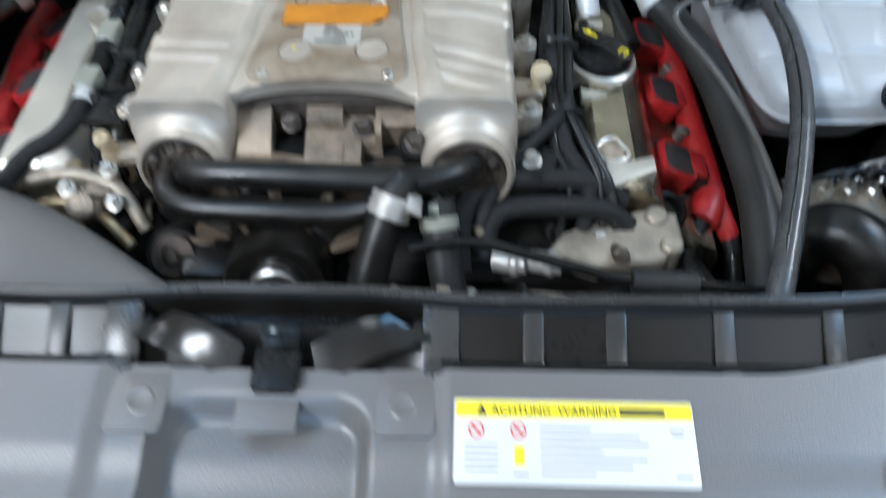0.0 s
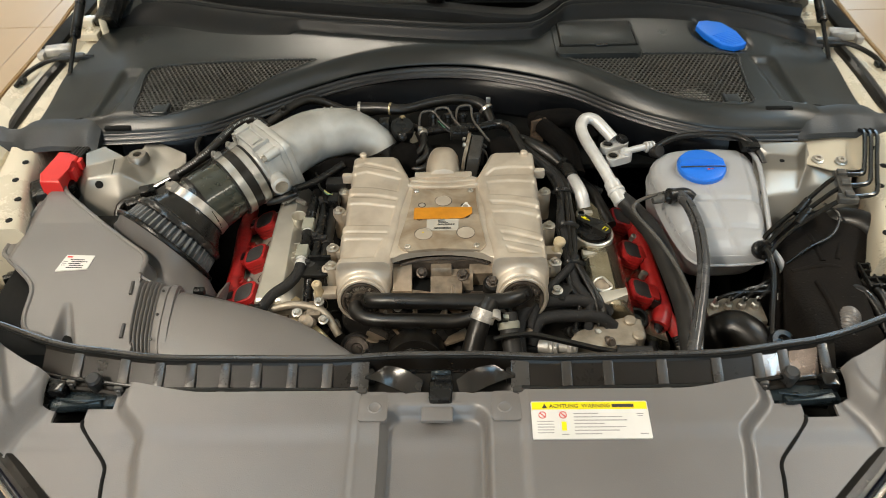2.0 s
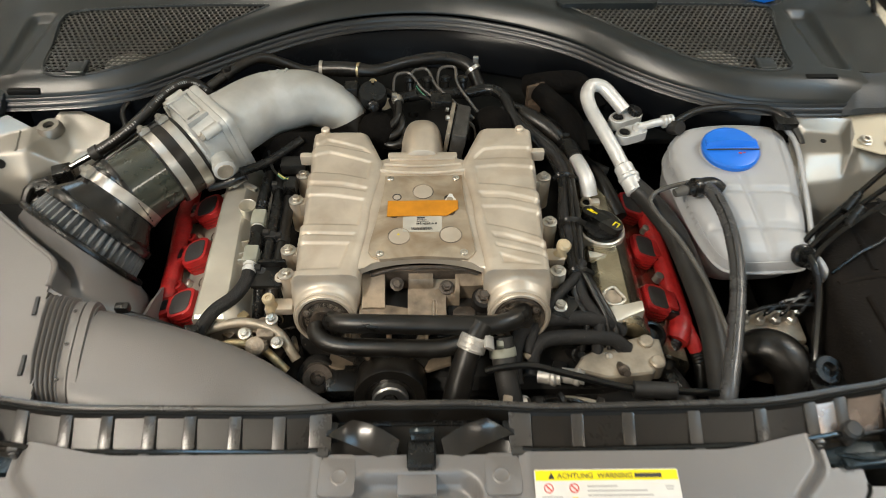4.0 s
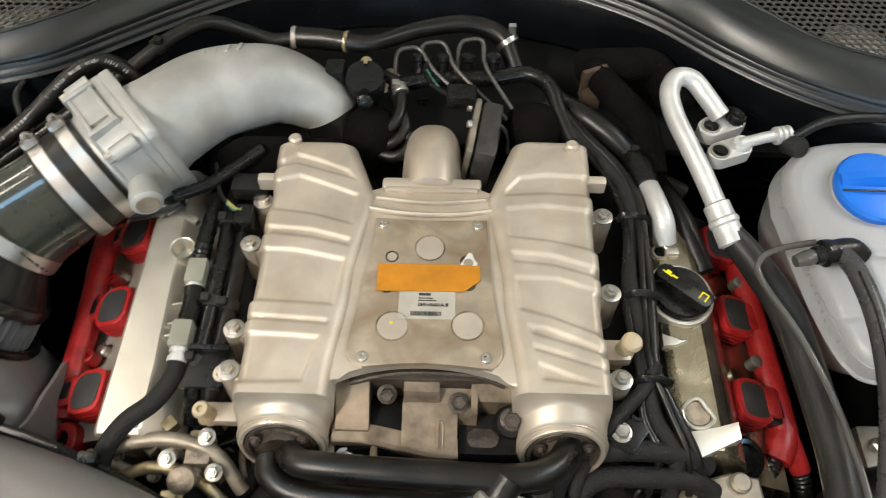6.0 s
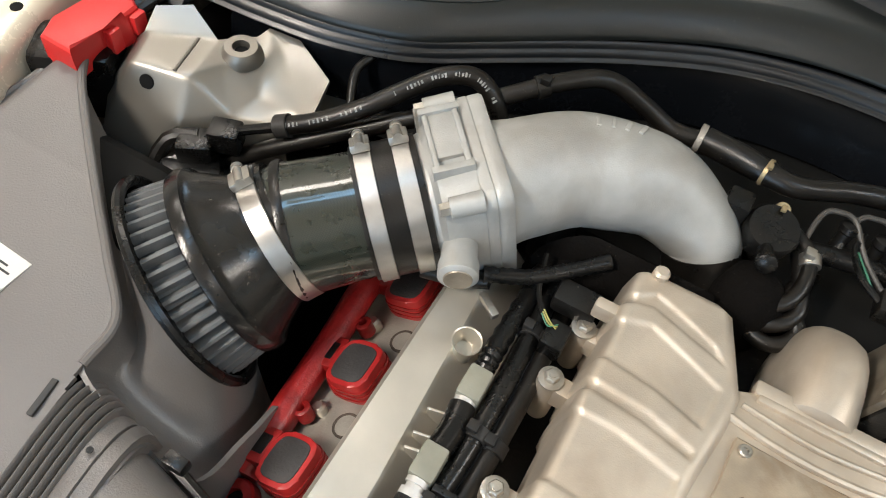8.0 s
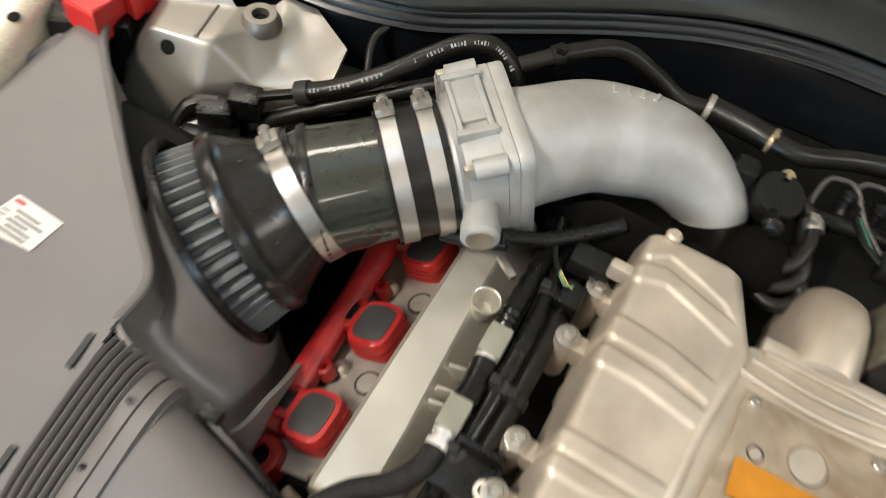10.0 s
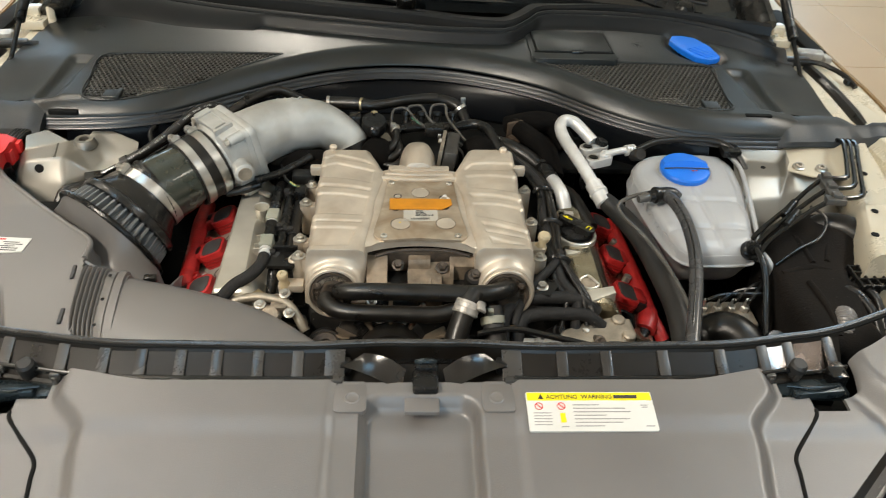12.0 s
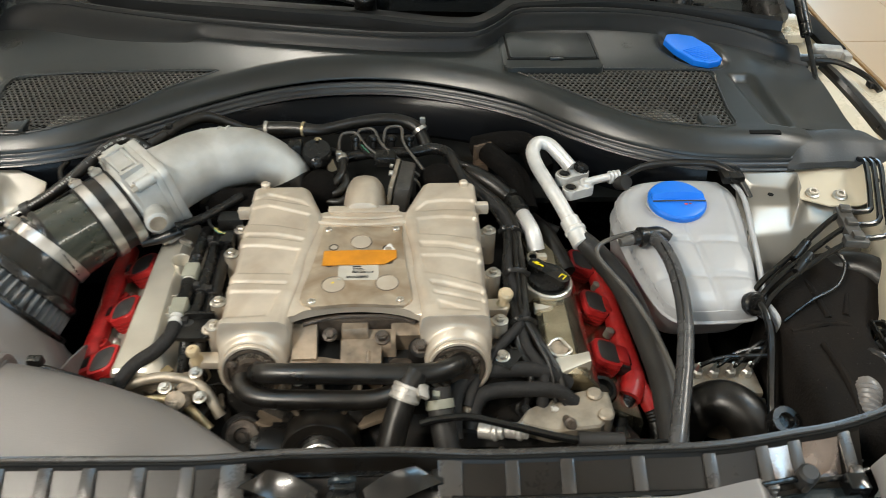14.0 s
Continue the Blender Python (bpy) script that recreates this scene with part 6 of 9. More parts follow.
for k, mt in enumerate((YELLOWWIRE, YELLOWWIRE, GREENWIRE, BLACKPLASTIC)):
    bm = bmesh.new()
    tube(bm, [(-0.212, 0.15, 0.865), (-0.204, 0.12, 0.862), (-0.194, 0.106, 0.860), (-0.186, 0.100, 0.858)] if k == 3 else [(-0.194, 0.107 - 0.002 * k, 0.8625), (-0.186, 0.101 - 0.002 * k, 0.8605), (-0.179, 0.099 + 0.003 * k, 0.857)], 0.0006 if k < 3 else 0.0022, 6)
    part("wire", bm, mt if k != 3 else BLACKPLASTIC, cn)
lb = thing("loom_clamp", (-0.185, -0.055, 0.80), "black loom clamp block beside a supercharger lobe", "clamp")
bm = bmesh.new()
prism(bm, [(-0.206, -0.075), (-0.203, -0.046), (-0.192, -0.038), (-0.166, -0.042), (-0.162, -0.060), (-0.172, -0.076)], 0.838, 0.8435, None, 0.001)
block(bm, (-0.192, -0.056, 0.828), (0.018, 0.022, 0.022), 0.004)
block(bm, (-0.184, -0.042, 0.847), (0.034, 0.005, 0.010), 0.001)
part("block", bm, BLACKPLASTIC, lb)
bm = bmesh.new()
revolve(bm, [(-0.01, 0.007), (0.001, 0.0072), (0.002, 0.006), (0.002, 0.0035), (-0.002, 0.003)], (-0.171, -0.064, 0.846), (-0.2, -0.3, 1), 18)
part("eyelet", bm, ALLOY, lb)
br = thing("ball_stud", (-0.181, -0.094, 0.80), "tan ball stud on a bracket at the filter side lobe", "stud", "ball studs")
bm = bmesh.new()
revolve(bm, [(-0.04, 0.007), (-0.004, 0.0078), (0.0, 0.0055), (0.006, 0.005), (0.008, 0.007), (0.013, 0.0076), (0.016, 0.006), (0.0165, 0.003), (0.014, 0.002)], (-0.181, -0.094, 0.832), (-0.05, -0.15, 1), 20)
part("stud", bm, TANPLASTIC, br)
bm = bmesh.new()
block(bm, (-0.172, -0.090, 0.822), (0.034, 0.018, 0.012), 0.003)
part("bracket", bm, ALLOY, br)
br = thing("ball_stud", (0.17, -0.035, 0.80), "tan ball stud on a bracket at the reservoir side lobe", "stud", "ball studs")
bm = bmesh.new()
revolve(bm, [(-0.03, 0.0085), (-0.004, 0.009), (0.0, 0.006), (0.008, 0.0055), (0.010, 0.0085), (0.016, 0.009), (0.019, 0.007), (0.020, 0.001)], (0.170, -0.034, 0.853), (0.15, -0.1, 1), 20)
part("stud", bm, TANPLASTIC, br)
bm = bmesh.new()
block(bm, (0.160, -0.034, 0.845), (0.03, 0.02, 0.012), 0.003)
part("bracket", bm, ALLOY, br)
vb = thing("brass_valve_block", (-0.2, -0.13, 0.78), "brass and steel fittings with bent pipes under a supercharger lobe", "valve block")
bm = bmesh.new()
revolve(bm, [(-0.05, 0.009), (0.0, 0.009), (0.004, 0.011), (0.016, 0.011), (0.018, 0.008), (0.018, 0.001)], (-0.195, -0.140, 0.808), (0.1, -0.5, 0.9), 18)
block(bm, (-0.185, -0.118, 0.812), (0.022, 0.03, 0.016), 0.004)
part("valve", bm, DIRTYCAST, vb)
for k, pts in enumerate(([(-0.268, -0.118, 0.806), (-0.235, -0.114, 0.818), (-0.205, -0.113, 0.820), (-0.172, -0.122, 0.814), (-0.15, -0.145, 0.79)], [(-0.255, -0.138, 0.795), (-0.225, -0.132, 0.806), (-0.19, -0.138, 0.803), (-0.16, -0.158, 0.785)], [(-0.29, -0.115, 0.785), (-0.27, -0.122, 0.795), (-0.25, -0.13, 0.79)])):
    bm = bmesh.new()
    tube(bm, pts, 0.0062 - 0.0008 * k, 12)
    part("pipe", bm, (CAST, GOLDZINC, DIRTYCAST)[k], vb, "bent metal pipe")
for x, y, z in ((-0.178, -0.112, 0.826), (-0.208, -0.130, 0.822), (-0.170, -0.138, 0.815)):
    bm = bmesh.new()
    bolt(bm, (x, y, z), (0, -0.3, 1), 0.0052, 0.005, 0.0075)
    part("bolt", bm, ZINC, vb)

# small fittings crowded round the valve block
rnd = random.Random(33)
for k in range(22):
    p = Vector((rnd.uniform(-0.285, -0.155), rnd.uniform(-0.165, -0.095), rnd.uniform(0.782, 0.812)))
    kind = k % 4
    bm = bmesh.new()
    mt = rnd.choice((ZINC, CAST, DIRTYCAST, RUSTY, GOLDZINC, BLACKPLASTIC, BLACKPLASTIC))
    if kind == 0:
        bolt(bm, p, (rnd.uniform(-0.4, 0.4), -0.5, 0.8), rnd.uniform(0.003, 0.0048), 0.006, rnd.uniform(0.005, 0.007))
        nm = "small_bolt"
    elif kind == 1:
        block(bm, p, (rnd.uniform(0.008, 0.02), rnd.uniform(0.006, 0.014), rnd.uniform(0.008, 0.016)), 0.0015, Matrix.Rotation(rnd.uniform(0, 3), 4, "Z"))
        nm = "small_bracket"
    elif kind == 2:
        d = Vector((rnd.uniform(-0.03, 0.03), rnd.uniform(-0.02, 0.02), -0.01))
        tube(bm, [p - d, p + Vector((0, 0, 0.007)), p + d, p + d * 1.4 + Vector((0, 0, -0.02))], rnd.uniform(0.0018, 0.0035), 8)
        nm = "small_pipe"
    else:
        r = rnd.uniform(0.004, 0.0075)
        revolve(bm, [(-0.012, r), (0.0, r), (0.001, r * 1.3), (0.004, r * 1.3), (0.005, r * 0.8), (0.010, r * 0.7), (0.010, 0.0006)], p, (rnd.uniform(-1, 1), -0.6, rnd.uniform(0.2, 0.9)), 14)
        nm = "small_fitting"
    part(nm, bm, mt, vb)

# ---- right cylinder bank ----
BANK_R = Matrix.Rotation(radians(24), 4, "Y")
hr = thing("cylinder_head", (0.27, 0.03, 0.66), "cylinder head on the reservoir side with an oily bronze-tinted valve cover", "cylinder head", "cylinder heads")
bm = bmesh.new()
secs = []
for y, e in ((-0.112, 0.004), (-0.108, 0.0), (-0.06, 0.0), (0.02, 0.002), (0.09, 0.0), (0.14, 0.0), (0.145, 0.004)):
    secs.append([Vector((x, y, z - e)) for x, z in ((0.209, 0.74), (0.211, 0.805), (0.215, 0.815), (0.222, 0.8185), (0.252, 0.817), (0.262, 0.811), (0.280, 0.785), (0.283, 0.74))])
loft(bm, secs)
part("valve_cover", bm, BRONZE, hr, "oily bronze-tinted valve cover", sharp=25)
bm = bmesh.new()
secs = []
for y in (-0.115, -0.112, 0.03, 0.175, 0.18):
    secs.append([Vector((x, y, z)) for x, z in ((0.262, 0.70), (0.264, 0.772), (0.27, 0.770), (0.335, 0.735), (0.34, 0.725), (0.34, 0.70))])
loft(bm, secs)
part("coil_deck", bm, BRONZE, hr)
bm = bmesh.new()
tube(bm, [(0.2205, -0.074, 0.8195), (0.2265, -0.0665, 0.820), (0.236, -0.063, 0.820), (0.2415, -0.071, 0.820), (0.247, -0.081, 0.819), (0.2395, -0.0885, 0.8195), (0.229, -0.0895, 0.8195), (0.2215, -0.083, 0.8195), (0.2205, -0.074, 0.8195)], 0.0020, 8)
part("cover_hoop", bm, SILVERRAIL, hr)
bm = bmesh.new()
revolve(bm, [(-0.006, 0.0085), (0.002, 0.0085), (0.003, 0.0075), (0.002, 0.0060), (-0.003, 0.0055)], (0.2235, 0.090, 0.820), (0, -0.2, 1), 20)
part("eyelet", bm, SILVERRAIL, hr, "round eyelet boss")
bm = bmesh.new()
block(bm, (0.235, 0.091, 0.819), (0.014, 0.010, 0.008), 0.003)
part("boss", bm, SILVERRAIL, hr)
bm = bmesh.new()
prism(bm, [(0.213, 0.001), (0.222, -0.005), (0.236, -0.0065), (0.224, -0.012), (0.213, -0.013)], 0.812, 0.8205, None, 0.0015)
part("cover_web", bm, SILVERRAIL, hr, "bright cast webs")
bm = bmesh.new()
prism(bm, [(0.213, -0.116), (0.230, -0.116), (0.268, -0.098), (0.268, -0.082), (0.250, -0.088), (0.229, -0.0955), (0.213, -0.092)], 0.790, 0.8195, None, 0.003)
part("cover_end", bm, SILVERRAIL, hr, "bright cast end of the cover")
bm = bmesh.new()
revolve(bm, [(0, 0.011), (0.0008, 0.0105), (0.0008, 0.001)], (0.2335, -0.0765, 0.8185), (0, 0, 1), 20)
part("web_pocket", bm, DIRTYCAST, hr)
bm = bmesh.new()
revolve(bm, [(0, 0.0058), (0.0005, 0.0050)], (0.2235, 0.090, 0.8185), (0, -0.2, 1), 16)
part("eyelet_hole", bm, DARK, hr)
oc = thing("oil_filler_cap", (0.235, 0.042, 0.815), "black oil filler cap with yellow symbols on the valve cover", "oil cap")
up = Vector((0.10, -0.05, 1)).normalized()
bm = bmesh.new()
revolve(bm, [(-0.016, 0.0335), (0.0, 0.0335), (0.003, 0.0322), (0.004, 0.0300), (0.003, 0.028), (0.0, 0.027)], (0.2355, 0.042, 0.818), up, 40)
part("filler_neck", bm, SILVERRAIL, oc, "bright machined filler neck")
bm = bmesh.new()
revolve(bm, [(-0.004, 0.0275), (0.006, 0.0275), (0.009, 0.026), (0.0095, 0.001)], (0.2355, 0.042, 0.818), up, 36)
part("cap", bm, BLACKPLASTIC, oc)
m = Matrix.Translation((0.2355, 0.042, 0.828)) @ Matrix.Rotation(radians(6), 4, "Y") @ Matrix.Rotation(radians(-38), 4, "Z")
bm = bmesh.new()
prism(bm, rounded(0.058, 0.019, 0.007), -0.002, 0.010, m, 0.003)
part("grip", bm, BLACKPLASTIC, oc, "raised black grip bar")
bm = bmesh.new()
bars(bm, m @ Matrix.Translation((0, 0, 0.0102)), [(-0.024, -0.002, 0.010, 0.0016), (-0.021, -0.0005, 0.005, 0.0033), (-0.0145, -0.001, 0.0055, 0.0022)])
part("symbol", bm, YELLOW, oc, "yellow oil can symbol")
bm = bmesh.new()
bars(bm, m @ Matrix.Translation((0, 0, 0.0102)), [(0.016, -0.005, 0.0014, 0.009), (0.022, -0.005, 0.0014, 0.009), (0.016, 0.003, 0.007, 0.0013)])
part("symbol", bm, YELLOW, oc, "yellow bracket symbol")
for y, x, z in ((-0.043, 0.299, 0.763), (0.048, 0.300, 0.763), (0.132, 0.296, 0.765)):
    coil((x, y, z), BANK_R @ Matrix.Rotation(math.pi, 4, "Z"), "reservoir side ignition coils", "red ignition coil with black top on the reservoir side bank")
rr_ = thing("coil_harness", (0.33, 0.0, 0.72), "red plastic harness duct with a forked end", "cable duct", "coil harness ducts")
bm = bmesh.new()
tube(bm, [(0.322, 0.155, 0.757), (0.325, 0.10, 0.757), (0.330, 0.04, 0.755), (0.334, -0.02, 0.75), (0.338, -0.06, 0.745)], [0.0115, 0.0135, 0.0125, 0.0135, 0.013], 14, 6, flat=1.15)
part("duct", bm, RED, rr_)
bm = bmesh.new()
tube(bm, [(0.338, -0.055, 0.745), (0.333, -0.072, 0.742), (0.326, -0.086, 0.738)], [0.014, 0.0155, 0.015], 16)
tube(bm, [(0.338, -0.06, 0.744), (0.347, -0.075, 0.735), (0.356, -0.09, 0.722)], [0.012, 0.010, 0.0098], 14)
part("forked_end", bm, RED, rr_, "forked red end sleeve")
for y in (-0.043, 0.048, 0.132):
    bm = bmesh.new()
    block(bm, (0.322, y + 0.002, 0.763), (0.018, 0.030, 0.014), 0.004, BANK_R)
    part("branch", bm, RED, rr_)
for y in (0.0, 0.09):
    bm = bmesh.new()
    revolve(bm, [(-0.006, 0.006), (0.005, 0.006), (0.006, 0.004), (0.006, 0.001)], (0.315, y, 0.765), (0.3, 0, 1), 14)
    part("fixing", bm, ZINC, rr_)
hose("harness_tail", [(0.328, -0.082, 0.737), (0.318, -0.10, 0.735), (0.308, -0.125, 0.72), (0.30, -0.16, 0.69)], 0.0095, RUBBER, "ribbed black cable conduit below the red duct", "cable", "harness tails", rib=0.001, n=10)
hose("harness_tail", [(0.354, -0.088, 0.724), (0.360, -0.105, 0.71), (0.362, -0.14, 0.68)], 0.0088, RUBBER, "ribbed black cable conduit leaving the forked end", "cable", "harness tails", rib=0.001, n=10)
# cables between right lobe and valve cover
rnd = random.Random(21)
for k, (dx, r, mt) in enumerate(((0.0, 0.0072, BRAID), (0.013, 0.0050, RUBBER), (-0.008, 0.0042, BLACKPLASTIC), (0.007, 0.0030, RUBBER))):
    pts = [(0.118 + dx, 0.245, 0.862), (0.145 + dx, 0.205, 0.858), (0.178 + dx * 0.6, 0.165, 0.850), (0.190 + dx, 0.125, 0.848), (0.190 + dx, 0.085, 0.846), (0.188 + dx, 0.04, 0.846), (0.187 + dx, 0.0, 0.844), (0.187 + dx, -0.045, 0.842), (0.196 + dx, -0.085, 0.833), (0.206 + dx * 1.5, -0.115, 0.818), (0.205 + dx * 2, -0.14, 0.79)]
    pts = [(x + rnd.uniform(-0.004, 0.004), y, z + rnd.uniform(-0.004, 0.003) + 0.005 * (k == 3)) for x, y, z in pts]
    hose("engine_cable", pts, r, mt, "black cable running along the bronze-tinted valve cover", "cable", "engine cables", rib=0.0007 if k == 2 else 0, n=12)
for y, z in ((0.105, 0.850), (0.02, 0.849), (-0.06, 0.843)):
    bm = bmesh.new()
    tube(bm, [(0.177, y, z), (0.183, y, z + 0.008), (0.196, y, z + 0.0075), (0.208, y, z)], 0.0016, 6, flat=2.2)
    tagged(part("cable_tie", bm, BLACKPLASTIC, None), "thin black cable tie round the engine cables", "cable tie", "cable ties")
wpipe = thing("breather_pipe", (0.215, 0.14, 0.80), "white breather pipe with a black elbow behind the oil cap", "pipe")
bm = bmesh.new()
tube(bm, [(0.214, 0.158, 0.842), (0.218, 0.135, 0.846), (0.224, 0.112, 0.842), (0.228, 0.098, 0.825)], [0.0105, 0.0105, 0.0115], 16)
part("pipe", bm, WHITEALU, wpipe)
bm = bmesh.new()
tube(bm, [(0.212, 0.153, 0.842), (0.208, 0.178, 0.842), (0.205, 0.195, 0.838)], [0.014, 0.0155, 0.014], 18)
tube(bm, [(0.206, 0.188, 0.843), (0.206, 0.20, 0.846)], 0.010, 14)
part("elbow", bm, BLACKPLASTIC, wpipe)
bk = thing("loom_bracket", (0.166, -0.095, 0.80), "black steel loom bracket with a zinc bolt", "bracket")
bm = bmesh.new()
prism(bm, [(0.148, -0.082), (0.156, -0.072), (0.186, -0.07), (0.194, -0.082), (0.186, -0.100), (0.172, -0.118), (0.155, -0.112)], 0.826, 0.8305, None, 0.001)
block(bm, (0.165, -0.095, 0.815), (0.02, 0.02, 0.03), 0.003)
part("plate", bm, BLACKPLASTIC, bk)
bm = bmesh.new()
bolt(bm, (0.164, -0.100, 0.8305), (0, -0.1, 1), 0.0062, 0.006, 0.0088)
part("bolt", bm, ZINC, bk)
bm = bmesh.new()
revolve(bm, [(0, 0.008), (0.0016, 0.008), (0.0016, 0.005), (0, 0.0045)], (0.180, -0.082, 0.8305), (0, 0, 1), 18)
part("eye", bm, GLOSSBLACK, bk)
for pts, r in (([(0.108, -0.178, 0.785), (0.107, -0.155, 0.803), (0.114, -0.132, 0.815), (0.134, -0.116, 0.820), (0.17, -0.111, 0.821), (0.212, -0.113, 0.819), (0.240, -0.116, 0.80)], 0.0095), ([(0.126, -0.165, 0.785), (0.132, -0.142, 0.802), (0.150, -0.131, 0.807), (0.19, -0.129, 0.808), (0.222, -0.130, 0.806), (0.245, -0.135, 0.79)], 0.0095), ([(0.122, -0.150, 0.805), (0.136, -0.118, 0.822), (0.160, -0.090, 0.834), (0.184, -0.066, 0.842), (0.196, -0.044, 0.846)], 0.0065)):
    hose("cable_conduit", pts, r, BRAID, "braided black cable conduit at the engine front", "cable", "cable conduits", n=10, rib=0.0005)
al = thing("alternator", (0.23, -0.15, 0.66), "pale cast alternator housing with ribbed dark body", "alternator")
bm = bmesh.new()
prism(bm, [(0.176, -0.165), (0.19, -0.145), (0.225, -0.128), (0.262, -0.118), (0.286, -0.122), (0.288, -0.152), (0.268, -0.172), (0.215, -0.178)], 0.775, 0.795, None, 0.006, 3)
part("end_shield", bm, CAST, al, "pale weathered cast shield")
for x, y in ((0.268, -0.128), (0.276, -0.158)):
    bm = bmesh.new()
    revolve(bm, [(-0.02, 0.009), (0.004, 0.009), (0.006, 0.007), (0.006, 0.001)], (x, y, 0.794), (0, 0, 1), 18)
    part("boss", bm, CAST, al)
bm = bmesh.new()
revolve(bm, [(-0.06, 0.05), (0.0, 0.052), (0.006, 0.048), (0.006, 0.001)], (0.232, -0.16, 0.745), (0, -0.5, 0.86), 36)
part("body", bm, BLOCK, al)
for k in range(9):
    bm = bmesh.new()
    block(bm, (0.185 + 0.0105 * k, -0.205, 0.745), (0.003, 0.02, 0.05), 0.0008)
    part("fin", bm, CAST, al)
for x in (0.148, 0.175):
    bm = bmesh.new()
    revolve(bm, [(-0.014, 0.009), (0.0, 0.009), (0.002, 0.0105), (0.006, 0.0105), (0.008, 0.008), (0.012, 0.008)], (x, -0.176, 0.795), (1, -0.3, 0.2), 18)
    part("hose_fitting", bm, DULLALU, al)
bm = bmesh.new()
block(bm, (0.145, -0.205, 0.75), (0.04, 0.03, 0.06), 0.005)
revolve(bm, [(0, 0.008), (0.004, 0.008), (0.005, 0.006)], (0.145, -0.21, 0.782), (0, -0.6, 1), 6)
part("lower_bracket", bm, BLACKPLASTIC, al)
bm = bmesh.new()
revolve(bm, [(-0.03, 0.018), (0.0, 0.019), (0.003, 0.017), (0.003, 0.013), (-0.004, 0.012)], (0.288, -0.095, 0.765), (0.1, -0.3, 1), 24)
tagged(part("dark_socket", bm, GLOSSBLACK, None), "open black plastic socket beside the valve cover", "socket")

# small fittings, clips and pipe ends at the engine front
rnd = random.Random(5)
ff = thing("front_fittings", (0.17, -0.16, 0.76), "crowd of small metal fittings and clips at the engine front", "fittings")
for k in range(34):
    p = Vector((rnd.uniform(0.085, 0.30), rnd.uniform(-0.235, -0.115), rnd.uniform(0.755, 0.800)))
    kind = k % 4
    bm = bmesh.new()
    mt = rnd.choice((ZINC, DULLALU, CAST, DIRTYCAST, RUSTY, BLACKPLASTIC, BLACKPLASTIC, RUBBER))
    if kind == 0:
        bolt(bm, p, (rnd.uniform(-0.4, 0.4), -0.5, 0.8), rnd.uniform(0.003, 0.0055), 0.006, rnd.uniform(0.005, 0.008))
        nm = "small_bolt"
    elif kind == 1:
        block(bm, p, (rnd.uniform(0.01, 0.035), rnd.uniform(0.008, 0.02), rnd.uniform(0.008, 0.02)), 0.002, Matrix.Rotation(rnd.uniform(0, 3), 4, "Z"))
        nm = "small_bracket"
    elif kind == 2:
        d = Vector((rnd.uniform(-0.04, 0.04), rnd.uniform(-0.02, 0.02), -0.008))
        tube(bm, [p - d, p + Vector((0, 0, 0.008)), p + d, p + d * 1.4 + Vector((0, 0, -0.03))], rnd.uniform(0.002, 0.005), 8)
        nm = "small_pipe"
    else:
        r = rnd.uniform(0.005, 0.010)
        revolve(bm, [(-0.014, r), (0.0, r), (0.001, r * 1.25), (0.004, r * 1.25), (0.005, r * 0.85), (0.014, r * 0.75), (0.014, 0.0006)], p, (rnd.uniform(-1, 1), -0.6, rnd.uniform(0.2, 0.9)), 14)
        nm = "small_fitting"
    part(nm, bm, mt, ff)

# ---- things behind the supercharger ----
for x, y, r in ((-0.066, 0.205, 0.030), (0.100, 0.216, 0.031)):
    f = thing("foam_cover", (x, y, 0.80), "black foam noise cover behind a lobe", "foam cover", "foam covers")
    bm = bmesh.new()
    revolve(bm, [(-0.06, r * 1.05), (0.0, r * 1.02), (0.012, r * 0.92), (0.022, r * 0.66), (0.026, r * 0.3), (0.027, 0.001)], (x, y, 0.853), (0, -0.2, 1), 24)
    part("cover", bm, FELT, f)
bm = bmesh.new()
secs = [[Vector((x + 0.02 * math.cos(a) * (1.2 if abs(x + 0.155) < 0.05 else 0.7), 0.165 + 0.02 * math.cos(a * 1 + 1) + 0.022 * math.sin(a), 0.858 + 0.02 * math.sin(a + 0.6))) for a in [2 * math.pi * k / 14 for k in range(14)]] for x in (-0.20, -0.185, -0.165, -0.145, -0.125, -0.112)]
loft(bm, secs)
tagged(part("foam_pad", bm, FELT, None), "black foam pad under the silver intake elbow", "foam pad")

sv = thing("purge_valve", (-0.072, 0.25, 0.82), "black purge valve with hose clips behind the engine", "valve")
bm = bmesh.new()
revolve(bm, [(-0.03, 0.013), (-0.006, 0.014), (0.0, 0.02), (0.016, 0.021), (0.02, 0.019), (0.02, 0.001)], (-0.073, 0.248, 0.878), (0.05, -0.25, 1), 26)
block(bm, (-0.103, 0.252, 0.89), (0.02, 0.022, 0.026), 0.004)
part("body", bm, BLACKPLASTIC, sv)
bm = bmesh.new()
revolve(bm, [(0, 0.006), (0.026, 0.006), (0.028, 0.008), (0.032, 0.008), (0.034, 0.005)], (-0.073, 0.236, 0.885), (0.1, -0.75, 0.3), 16)
part("spout", bm, BLACKPLASTIC, sv)
for p, way_, rad in (((-0.094, 0.2865, 0.904), (1, -0.2, 0.05), 0.0096), ((-0.072, 0.262, 0.899), (0.1, -0.5, 1), 0.0042)):
    bm = bmesh.new()
    clamp_band(bm, p, way_, rad, 0.0035)
    block(bm, Vector(p) + Vector((0, -0.004, rad + 0.001)), (0.004, 0.006, 0.003), 0.0008)
    part("hose_clip", bm, GOLDZINC, sv, "brassy hose clip")
